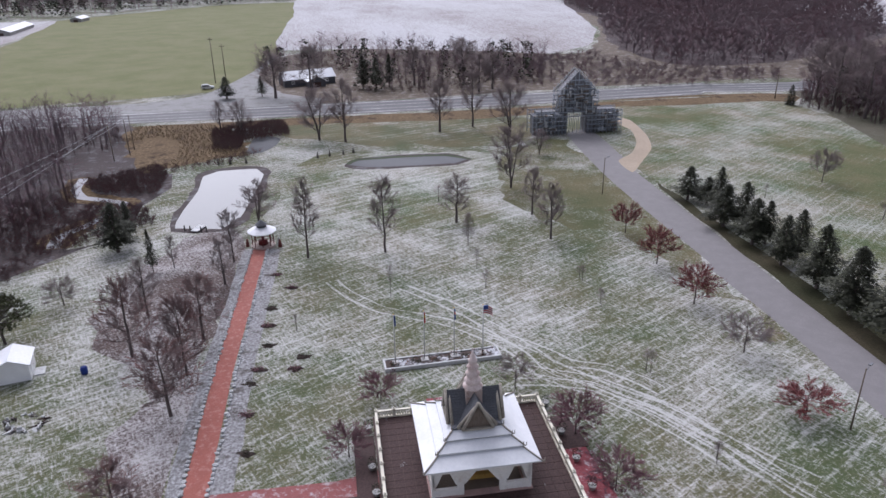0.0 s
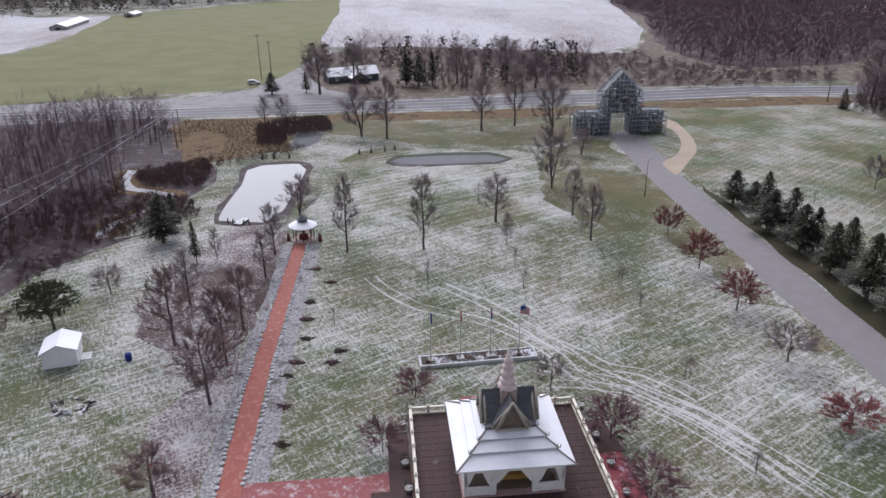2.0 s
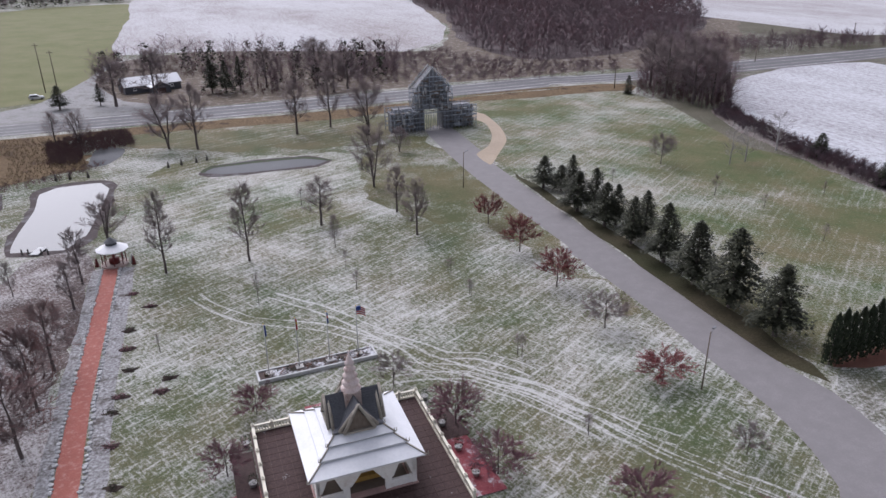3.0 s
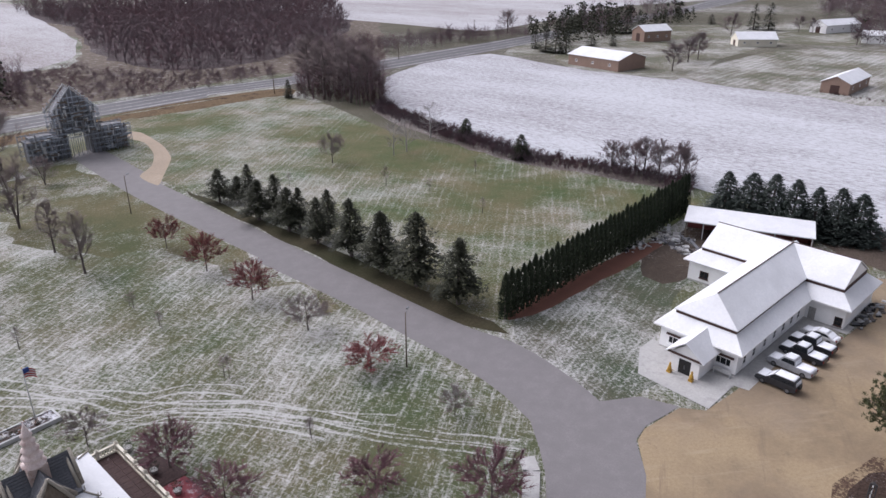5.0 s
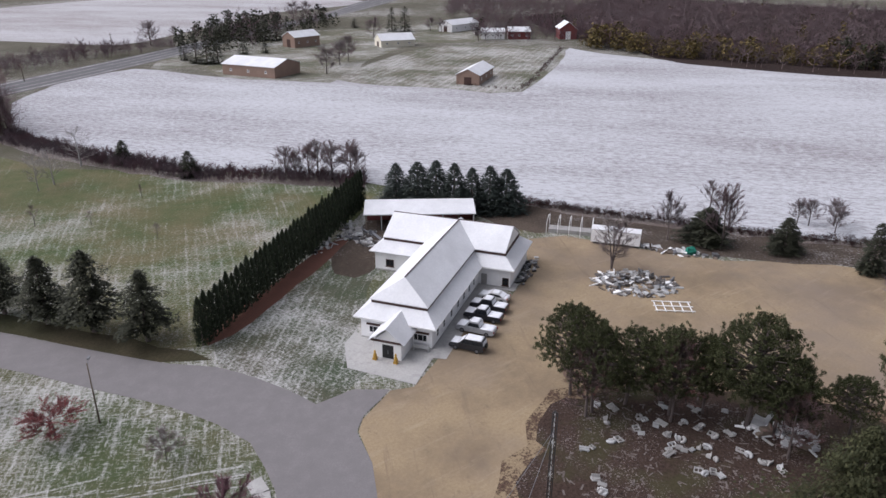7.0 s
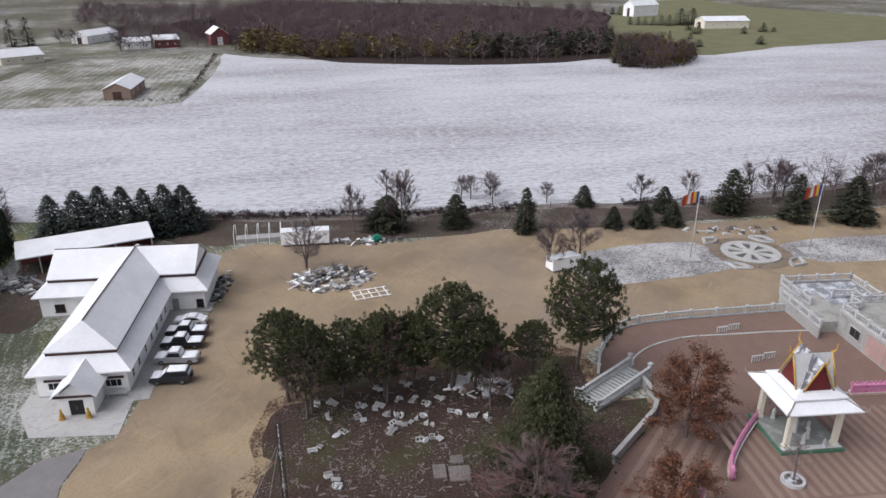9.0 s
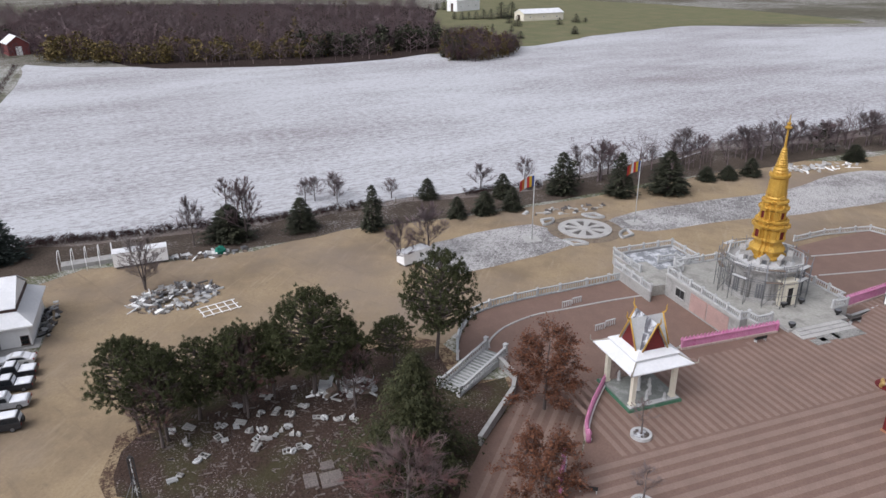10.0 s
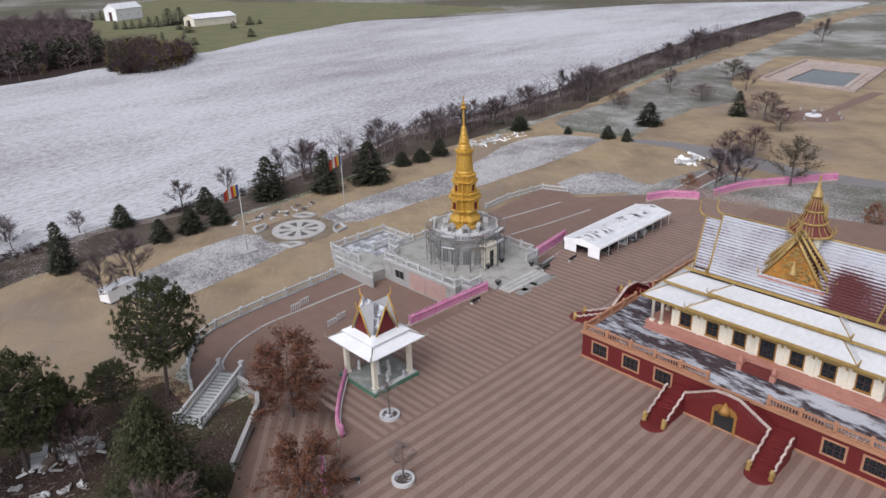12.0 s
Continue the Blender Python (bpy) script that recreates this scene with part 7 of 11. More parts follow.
for x in (2.8, 7.5, 12.1, 32.1, 36.1, 40.0):
    window(temple, pose(x, 0, 1.05), 2.6, 2.15, ORANGESTONE, 4, 2, False, "window", None, DARKTRIM)
for y in (4, 9, 21, 26):
    window(temple, pose(0, y, 1.05, 0, 0, -90), 2.6, 2.15, ORANGESTONE, 4, 2, False, "window", None, DARKTRIM)

# the deck's balustrades
for pts in ([(0.2, 0.2), (17.6, 0.2)], [(24.8, 0.2), (42.2, 0.2)], [(0.2, 30), (0.2, 17.5)], [(0.2, 12.5), (0.2, 0.2)]):
    w = [(TEMPLE @ Vector((x, y, 0))) for x, y in pts]
    balustrade([(p.x, p.y) for p in w], DECK, 1.05, ORANGESTONE, ORANGESTONE, "orange stone balustrade on the temple deck", 3.5, 0.33, "balustrade", 0.17, False, "temple balustrades")


def stair_front(t, cx, base, side):
    """The double stair before a portal: two flights along the wall, then outward to the court."""
    for s in (-1, 1):
        up, wall, cap = Geo(), Geo(), Geo()
        x0, x1 = cx + s * 1.4, cx + s * 4.9
        for k in range(11):
            a, b = sorted((x0 + (x1 - x0) * k / 11, x0 + (x1 - x0) * (k + 1) / 11))
            part("step", Geo().box(a, b, -2.0, -0.22, 0.3, DECK - 0.05 - (k + 1) * 0.17), CRIMSON, t)
        up.box(min(x1, x1 + s * 2.3), max(x1, x1 + s * 2.3), -2.0, -0.22, 0.3, 2.15)
        part("landing", up, CRIMSON, t)
        wall.ring([[(x, -2.25, z) for x, z in ((cx, 0.0), (x1 + s * 0.15, 0.0), (x1 + s * 0.15, 2.75), (x0, 4.75), (cx, 4.85))],
                   [(x, -2.0, z) for x, z in ((cx, 0.0), (x1 + s * 0.15, 0.0), (x1 + s * 0.15, 2.75), (x0, 4.75), (cx, 4.85))]])
        part("parapet", wall, CRIMSON, t, "crimson sloping parapet")
        cap.ring([[(x, y, z) for x, y, z in ((cx, -2.32, 4.85), (x0, -2.32, 4.75), (x1 + s * 0.15, -2.32, 2.75), (x1 + s * 0.15, -2.32, 2.9), (x0, -2.32, 4.9), (cx, -2.32, 5.0))],
                  [(x, y, z) for x, y, z in ((cx, -1.93, 4.85), (x0, -1.93, 4.75), (x1 + s * 0.15, -1.93, 2.75), (x1 + s * 0.15, -1.93, 2.9), (x0, -1.93, 4.9), (cx, -1.93, 5.0))]])
        part("parapet_cap", cap, PINKSPIRE, t, "pale snow-dusted cap")
        foot = Geo()
        a, b = sorted((cx, x1 + s * 0.15))
        foot.box(a, b, -2.36, -2.251, 0, 0.32)
        part("plinth_band", foot, ORANGESTONE, t)
        posts = Geo()
        for k in range(12):
            f = k / 11
            x = x0 + (x1 - x0) * f
            posts.box(x - 0.07, x + 0.07, -2.3, -2.251, 3.9 - 2.0 * f, 4.55 - 2.0 * f)
        part("relief", posts, MAROON, t)
        # outward flight
        c = x1 + s * 1.3
        for k in range(13):
            part("step", Geo().box(c - 1.1, c + 1.1, -6.6 + k * 0.34, -2.0, k * 0.165, (k + 1) * 0.165), CRIMSON, t)
        part("round_step", Geo().lathe([(1.55, 0.02), (1.55, 0.16), (1.5, 0.18)], 20, c, -6.7), CRIMSON, t, "rounded bottom step")
        for e in (-1, 1):
            side_w = Geo()
            xx = c + e * 1.22
            side_w.ring([[(xx - 0.14, y, z) for y, z in ((-2.0, 0), (-6.5, 0), (-6.5, 0.45), (-2.0, 2.65))], [(xx + 0.14, y, z) for y, z in ((-2.0, 0), (-6.5, 0), (-6.5, 0.45), (-2.0, 2.65))]])
            part("stair_wall", side_w, CRIMSON, t)
            rope = Geo()
            rope.bent([(xx + 0.07 * math.cos(k * 1.2), -2.0 - 4.5 * k / 24, 2.95 - 2.2 * k / 24 + 0.07 * math.sin(k * 1.2)) for k in range(25)], [0.13 + 0.04 * (k % 2) for k in range(25)], 6)
            part("serpent_rail", rope, PINKSPIRE, t, "twisted pale serpent handrail")
            lion = Geo().lathe([(0.22, 0.1), (0.3, 0.3), (0.26, 0.65), (0.18, 0.85), (0.26, 1.05), (0.2, 1.3), (0.05, 1.55)], 10, xx, -6.75)
            lion.lathe([(0.3, 0.6), (0.34, 0.95), (0.1, 1.2)], 8, xx, -6.55)
            part("serpent_head", lion, TRIMGOLD, t, "golden serpent head")
    door_g = Geo().box(cx - 1.15, cx + 1.15, -2.29, -2.251, 0.05, 2.35)
    portal = part("portal_door", door_g, BLACK, t, "dark doorway under the stair")
    fr = Geo().box(cx - 1.45, cx - 1.15, -2.42, -2.252, 0, 2.5).box(cx + 1.15, cx + 1.45, -2.42, -2.252, 0, 2.5)
    pts = [(cx + 1.5 * math.cos(math.pi * k / 12), 2.45 + 1.05 * math.sin(math.pi * k / 12)) for k in range(13)]
    fr.ring([[(x, -2.42, z) for x, z in pts], [(x, -2.252, z) for x, z in pts]])
    part("arch", fr, OLDGOLD, portal, "gilded carved arch")
    part("leafage", Geo().lathe([(0.75, 2.6), (0.6, 3.1), (0.3, 3.5), (0.03, 4.0)], 8, cx, -2.4), OLDGOLD, portal)


stair = thing("staircase", TEMPLE, "crimson double staircase with serpent rails before the temple", "stairs", "temple stairs")
stair_front(stair, MX, 0, 1)
stair_w = thing("staircase", TEMPLE @ pose(0, MY, 0, 0, 0, -90), "crimson double staircase with serpent rails before the temple", "stairs", "temple stairs")
stair_front(stair_w, 0, 0, 1)

# podium, hall and porch
PX0, PX1, PY0, PY1 = 5.6, LX - 5.6, 6.3, LY - 6.3
part("podium", Geo().box(PX0, PX1, PY0, PY1, DECK, 5.15).box(PX0 - 0.15, PX1 + 0.15, PY0 - 0.15, PY1 + 0.15, DECK, DECK + 0.25).box(PX0 - 0.12, PX1 + 0.12, PY0 - 0.12, PY1 + 0.12, 5.0, 5.2), PINKSTONE, temple, "pink carved podium")
panel = Geo().box(-0.75, 0.75, -0.05, 0, 0.32, 0.82).box(-0.5, 0.5, -0.09, -0.05, 0.42, 0.72).data("podium_panel", PINKSTONE)
for k in range(16):
    x = PX0 + 1.0 + k * 1.95
    if abs(x - MX) > 2.0:
        part("podium_panel", panel, None, temple, "", pose(x, PY0 - 0.005, DECK))
part("inner_steps", Geo().box(MX - 1.7, MX + 1.7, PY0 - 1.5, PY0 - 0.15, DECK, 4.45).box(MX - 1.7, MX + 1.7, PY0 - 1.0, PY0 - 0.15, 4.45, 4.8), MAROON, temple, "maroon steps to the temple door")
for s in (-1, 1):
    part("serpent_head", Geo().box(MX + s * 2.0 - 0.3, MX + s * 2.0 + 0.3, PY0 - 1.5, PY0 - 0.9, DECK, 4.9).lathe([(0.22, 4.9), (0.34, 5.2), (0.26, 5.6), (0.05, 6.0)], 8, MX + s * 2.0, PY0 - 1.2), PINKSTONE, temple, "pink stone guardian at the steps")
WX0, WX1, WY0, WY1 = 8.6, LX - 8.6, 7.5, LY - 7.5
part("hall_wall", Geo().box(WX0, WX1, WY0, WY1, 5.2, 9.3), CREAM, temple, "cream hall wall")
col = Geo().box(-0.28, 0.28, -0.28, 0.28, 0, 0.3).lathe([(0.22, 0.3), (0.2, 2.9), (0.3, 3.1), (0.34, 3.4)], 10).data("column", CREAM)
for x in (6.2, 7.5, LX - 7.5, LX - 6.2):
    for y in (6.9, 11.0, 15.0, 19.0, 23.1):
        part("column", col, None, temple, "", pose(x, y, 5.2))
pil = Geo().box(-0.22, 0.22, -0.14, 0, 0, 3.3).box(-0.32, 0.32, -0.22, 0, 2.9, 3.3).data("pilaster", CREAM)
brk = Geo().ring([[(-0.1, 0, 2.3), (0.1, 0, 2.3), (0.1, 0, 3.5), (-0.1, 0, 3.5)], [(-0.1, -0.2, 2.6), (0.1, -0.2, 2.6), (0.1, -0.85, 3.5), (-0.1, -0.85, 3.5)]]).data("eave_bracket", TRIMGOLD)
for k in range(9):
    x = 8.9 + k * 3.53 if k < 4 else (19.4 if k == 4 else None)
    if x is None:
        x = LX - (8.9 + (k - 5) * 3.53)
    part("pilaster", pil, None, temple, "", pose(x, WY0, 5.2))
    part("eave_bracket", brk, None, temple, "", pose(x, WY0 - 0.141, 5.2))
part("pilaster", pil, None, temple, "", pose(LX - 19.4, WY0, 5.2))
for x in (10.6, 14.25, 17.75, LX - 17.75, LX - 14.25, LX - 10.6):
    win = window(temple, pose(x, WY0, 5.6), 1.75, 2.15, OLDGOLD, 2, 2, True, "window", None, DARKTRIM)
    part("pediment", Geo().ring([[(x, y, z) for x, z in ((-1.2, 2.16), (1.2, 2.16), (1.3, 2.4), (0.7, 2.5), (0, 2.85), (-0.7, 2.5), (-1.3, 2.4))] for y in (-0.3, 0.0)]), TRIMGOLD, win, "gilded window pediment")
win = window(temple, pose(MX, WY0, 5.2), 2.1, 2.7, OLDGOLD, 4, 2, False, "entrance_door", None, BLACK)
part("pediment", Geo().ring([[(-1.4, -0.2, 2.71), (1.4, -0.2, 2.71), (0.7, -0.2, 3.1), (0, -0.2, 3.4), (-0.7, -0.2, 3.1)], [(-1.4, 0.0, 2.71), (1.4, 0.0, 2.71), (0.7, 0.0, 3.1), (0, 0.0, 3.4), (-0.7, 0.0, 3.1)]]), TRIMGOLD, win)


def trimmed(x0, x1, y0, y1, z0, inset, z1, mat, label):
    """A roof tier with a gilded eave."""
    part("roof_tier", hip_skirt(x0, x1, y0, y1, z0, inset, z1, 0.14), mat, temple, label)
    g = Geo().box(x0 - 0.08, x1 + 0.08, y0 - 0.08, y0 + 0.04, z0 - 0.32, z0 + 0.04).box(x0 - 0.08, x1 + 0.08, y1 - 0.04, y1 + 0.08, z0 - 0.32, z0 + 0.04)
    g.box(x0 - 0.08, x0 + 0.04, y0 + 0.05, y1 - 0.05, z0 - 0.32, z0 + 0.04).box(x1 - 0.04, x1 + 0.08, y0 + 0.05, y1 - 0.05, z0 - 0.32, z0 + 0.04)
    h = Geo()
    for x, y, wx, wy in ((x0, y0, -1, -1), (x1, y0, 1, -1), (x0, y1, -1, 1), (x1, y1, 1, 1)):
        horn(h, (x, y, z0), (wx, wy), 0.75, 0.06)
        g.tube((x, y, z0 + 0.05), (x + (inset if wx < 0 else -inset), y + (inset if wy < 0 else -inset), z1 + 0.05), 0.07, 0.07, 5)
    part("eave_trim", g, TRIMGOLD, temple, "gilded eave trim")
    part("finial", h, TRIMGOLD, temple)


trimmed(4.7, LX - 4.7, 6.4, LY - 6.4, 8.85, 2.6, 10.2, TEMPLESNOW, "snow-white lower roof tier")
trimmed(11.3, LX - 11.3, 5.9, LY - 5.9, 9.35, 2.3, 10.5, TEMPLESNOW, "snow-white raised middle tier")
part("drum", Geo().box(7.2, LX - 7.2, 8.9, LY - 8.9, 10.0, 10.75), DARKTRIM, temple)
trimmed(6.6, LX - 6.6, 8.4, LY - 8.4, 10.75, 2.2, 11.9, TEMPLESNOW, "snow-white upper roof tier")
trimmed(13.0, LX - 13.0, 8.0, LY - 8.0, 11.2, 2.0, 12.2, TEMPLESNOW, "snow-white raised upper tier")
part("attic", Geo().box(9.3, LX - 9.3, 10.9, LY - 10.9, 11.7, 12.9), DARKTRIM, temple, "dark attic band")
part("attic_trim", Geo().box(8.4, LX - 8.4, 10.1, 10.25, 12.35, 12.75).box(8.4, LX - 8.4, LY - 10.25, LY - 10.1, 12.35, 12.75), TRIMGOLD, temple, "gilded cornice of the great roof")


def steep(x0, x1, half, z0, z1, mat, flare=1.0, label=""):
    """One telescoped section of the great steep roof, tiles in courses."""
    for s in (-1, 1):
        n = 22
        deck = Geo().ring([[(x0, MY + s * half, z0 - 0.16), (x1, MY + s * half, z0 - 0.16), (x1, MY + s * half * 0.97, z0 - 0.06), (x0, MY + s * half * 0.97, z0 - 0.06)], [(x0 - flare, MY, z1 - 0.22), (x1 + flare, MY, z1 - 0.22), (x1 + flare, MY, z1 - 0.12), (x0 - flare, MY, z1 - 0.12)]])
        slope = part("roof_slope", deck, DARKTRIM, temple, label)
        for k in range(n):
            g = Geo()
            a, b = k / n, (k + 1) / n
            ya, yb = MY + s * half * (1 - a), MY + s * half * (1 - b)
            za, zb = z0 + (z1 - z0) * a, z0 + (z1 - z0) * b
            fa, fb = flare * a, flare * b
            lo = [(x0 - fa, ya, za + 0.06), (x1 + fa, ya, za + 0.06), (x1 + fb, yb, zb), (x0 - fb, yb, zb)]
            g.ring([[(p[0], p[1] - s * 0.1, p[2] - 0.12) for p in lo], lo])
            part("tile_course", g, mat, slope)
    t = Geo()
    for e, x in ((-1, x0), (1, x1)):
        for s in (-1, 1):
            t.tube((x, MY + s * half, z0 + 0.05), (x + e * flare, MY, z1 + 0.12), 0.13, 0.1, 5)
    t.tube((x0 - flare, MY, z1 + 0.08), (x1 + flare, MY, z1 + 0.08), 0.13, 0.13, 5)
    part("ridge_trim", t, TRIMGOLD, temple, "gilded ridge and verge")
    h = Geo()
    for e, x in ((-1, x0 - flare), (1, x1 + flare)):
        horn(h, (x, MY, z1), (e, 0), 2.0, 0.13)
        for s in (-1, 1):
            horn(h, (x - e * flare, MY + s * half, z0), (e * 0.4, s), 0.9, 0.09)
    part("finial", h, TRIMGOLD, temple, "curved golden roof finial")
    gb = Geo()
    for x in (x0 + 0.3, x1 - 0.3):
        gb.ring([[(x - 0.1, MY - half + 0.4, z0), (x - 0.1, MY + half - 0.4, z0), (x - 0.1, MY, z1 - 0.4)], [(x + 0.1, MY - half + 0.4, z0), (x + 0.1, MY + half - 0.4, z0), (x + 0.1, MY, z1 - 0.4)]])
    part("end_gable", gb, OLDGOLD, temple, "gilded end gable")


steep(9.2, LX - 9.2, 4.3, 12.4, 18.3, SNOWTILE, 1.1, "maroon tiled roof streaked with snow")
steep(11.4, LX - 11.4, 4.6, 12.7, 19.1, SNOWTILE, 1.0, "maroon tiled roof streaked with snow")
CARVING = surface("amber_carving", (0.5, 0.21, 0.035), (0.66, 0.33, 0.075), 2.5, 0.5, 0.1, stain=(0.42, 0.16, 0.03), bump=0.8)
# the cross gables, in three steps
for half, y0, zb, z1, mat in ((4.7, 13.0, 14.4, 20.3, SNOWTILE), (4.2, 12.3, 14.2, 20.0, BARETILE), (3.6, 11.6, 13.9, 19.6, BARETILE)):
    for s in (-1, 1):
        g = Geo()
        for k in range(16):
            a, b = k / 16, (k + 1) / 16
            lo = [(MX + s * half * (1 - a), y0 - 0.5 * a, zb + (z1 - zb) * a + 0.05), (MX + s * half * (1 - a), LY - y0 + 0.5 * a, zb + (z1 - zb) * a + 0.05), (MX + s * half * (1 - b), LY - y0 + 0.5 * b, zb + (z1 - zb) * b), (MX + s * half * (1 - b), y0 - 0.5 * b, zb + (z1 - zb) * b)]
            g.ring([[(p[0] - s * 0.08, p[1], p[2] - 0.12) for p in lo], lo])
        part("cross_slope", g, mat, temple, "maroon cross roof with snow")
    for y, e in ((y0, -1), (LY - y0, 1)):
        t, h = Geo(), Geo()
        for s in (-1, 1):
            n = 15
            t.tube((MX + s * half, y, zb), (MX, y + e * 0.5, z1 + 0.15), 0.2, 0.17, 5)
            for k in range(n):
                f = (k + 0.5) / n
                p = Vector((MX + s * half * (1 - f), y + e * 0.5 * f, zb + 0.05 + (z1 - zb) * f + 0.1))
                t.ring([[p + Vector((-0.12, 0.06, 0)), p + Vector((0.12, 0.06, 0)), p + Vector((0.12, -0.06, 0)), p + Vector((-0.12, -0.06, 0))], [p + Vector((s * 0.22, 0, 0.42))] * 4])
            horn(h, (MX + s * half, y, zb), (s, e * 0.3), 1.0, 0.12)
        horn(h, (MX, y + e * 0.5, z1), (0, e), 1.9, 0.14)
        part("verge_board", t, TRIMGOLD, temple, "toothed golden verge")
        part("finial", h, TRIMGOLD, temple)
for y, e in ((11.45, -1), (LY - 11.45, 1)):
    g = Geo()
    g.ring([[(MX - 3.35, y, 13.95), (MX + 3.35, y, 13.95), (MX, y, 19.2)], [(MX - 3.35, y - e * 0.3, 13.95), (MX + 3.35, y - e * 0.3, 13.95), (MX, y - e * 0.3, 19.2)]])
    tym = part("tympanum", g, CARVING, temple, "carved golden pediment with scrollwork")
    c = Geo()
    rnd = random.Random(5)
    for k in range(90):
        f = rnd.random()
        x, z = rnd.uniform(-2.9, 2.9) * (1 - f), 14.2 + 4.3 * f
        r = rnd.uniform(0.14, 0.26)
        c.bent([(MX + x + r * math.cos(a) * (1 - a / 9), y + e * 0.06, z + r * math.sin(a) * (1 - a / 9)) for a in (0, 1, 2, 3, 4, 5, 6)], [0.07, 0.07, 0.06, 0.06, 0.05, 0.05, 0.03], 4)
    tagged(part("scrollwork", c, TRIMGOLD, tym), kind="stuff")
    part("figure", Geo().lathe([(0.55, 15.2), (0.6, 15.4), (0.35, 15.6), (0.33, 16.1), (0.16, 16.3), (0.2, 16.55), (0.03, 17.0)], 10, MX, y + e * 0.1), TRIMGOLD, tym, "small golden seated figure in relief")

part("gable_sill", Geo().box(MX - 3.9, MX + 3.9, 11.15, 11.5, 13.5, 13.95).box(MX - 3.9, MX + 3.9, LY - 11.5, LY - 11.15, 13.5, 13.95), PINKSTONE, temple, "pink moulded sill under the pediment")

# the crossing tower
part("tower_base", Geo().box(MX - 1.6, MX + 1.6, MY - 1.6, MY + 1.6, 15.5, 19.6).box(MX - 1.75, MX + 1.75, MY - 1.75, MY + 1.75, 19.2, 19.45), CREAM, temple, "cream tower base")
for z0, r0, z1, r1 in ((19.6, 2.55, 20.9, 1.5), (20.9, 1.6, 22.3, 0.95), (22.3, 1.05, 24.0, 0.5)):
    part("spire_tier", Geo().lathe([(r0, z0), (r0 * 0.95, z0 + 0.15), ((r0 + r1) / 2 * 0.92, (z0 + z1) / 2), (r1, z1)], 8, MX, MY, False, math.pi / 8), MAROON, temple, "maroon spire tier")
    rb, hh = Geo(), Geo()
    rb.lathe([(r0 + 0.08, z0 - 0.06), (r0 + 0.1, z0 + 0.1), (r0 - 0.1, z0 + 0.14)], 16, MX, MY)
    for k in range(16):
        a = 2 * math.pi * k / 16
        ca, sa = math.cos(a), math.sin(a)
        rb.bent([(MX + r0 * ca, MY + r0 * sa, z0 + 0.05), (MX + (r0 + r1) / 2 * 0.95 * ca, MY + (r0 + r1) / 2 * 0.95 * sa, (z0 + z1) / 2), (MX + r1 * ca, MY + r1 * sa, z1)], [0.07, 0.06, 0.06], 4)
        if k % 2:
            horn(hh, (MX + r0 * ca, MY + r0 * sa, z0), (ca, sa), 0.5, 0.05)
    part("spire_ribs", rb, TRIMGOLD, temple, "golden spire ribs")
    part("antefix", hh, TRIMGOLD, temple)
part("spire_tip", Geo().lathe([(0.66, 24.0), (0.7, 24.2), (0.5, 24.35), (0.52, 24.6), (0.34, 24.75), (0.36, 25.0), (0.22, 25.15), (0.22, 25.5), (0.1, 25.8), (0.12, 26.1), (0.16, 26.3), (0.04, 26.6), (0.015, 27.3)], 14, MX, MY), TRIMGOLD, temple, "stacked golden spire tip")
big = Geo()
for a in (0.25, 0.75, 1.25, 1.75):
    for d in (0.0, 0.35):
        horn(big, (MX + 1.9 * math.cos(math.pi * (a + d - 0.175)), MY + 1.9 * math.sin(math.pi * (a + d - 0.175)), 19.3), (math.cos(math.pi * (a + d - 0.175)), math.sin(math.pi * (a + d - 0.175))), 1.5, 0.1)
part("finial", big, TRIMGOLD, temple, "curved golden horns around the spire")


# ---- the stupa on its terrace ----
LEVEL[0] = GROUND
FLOORZ = 3.9
STUPA = pose(82.16, -72.45, FLOORZ, 0, 0, 4.0)
terrace = thing("stupa_terrace", STUPA, "raised grey concrete terrace with pink panels under the stupa", "terrace")
TERRACEFLOOR = surface("damp_terrace_concrete", (0.4, 0.39, 0.355), (0.52, 0.51, 0.47), 0.5, 0.8, stain=(0.3, 0.29, 0.265))
for x0, x1, half in ((-11.6, -8.8, 5.3), (-8.8, -7.1, 8.3), (-7.1, 10, 9.6), (10, 12, 7)):
    part("platform", Geo().box(x0, x1, -half, half, -FLOORZ, -0.012), GREYSTONE, terrace, "grey concrete platform")
    part("paving", Geo().box(x0, x1, -half + 0.25, half - 0.25, -0.012, 0), TERRACEFLOOR, terrace, "damp grey terrace floor")
part("edge", Geo().box(-7.2, 10.1, 9.6, 9.75, -0.3, 0.02).box(-8.9, -7.2, 8.3, 8.45, -0.3, 0.02), CONCRETE, terrace, "pale projecting edge of the floor")
for x0, x1 in ((-5.0, -0.4), (-0.2, 3.6)):
    part("panel", Geo().box(x0, x1, 9.6, 9.68, -3.5, -0.6), PINKPANEL, terrace, "pink panel on the terrace wall")
op = part("opening", Geo().box(5.0, 7.2, 9.57, 9.63, -2.6, -1.2), BLACK, terrace, "dark window opening")
part("frame", Geo().box(4.85, 5.0, 9.6, 9.75, -2.75, -1.05).box(7.2, 7.35, 9.6, 9.75, -2.75, -1.05).box(5.0, 7.2, 9.6, 9.75, -1.2, -1.05).box(5.0, 7.2, 9.6, 9.75, -2.75, -2.6), CONCRETE, op)
part("bar", Geo().box(6.05, 6.15, 9.63, 9.68, -2.6, -1.2), STEEL, op)
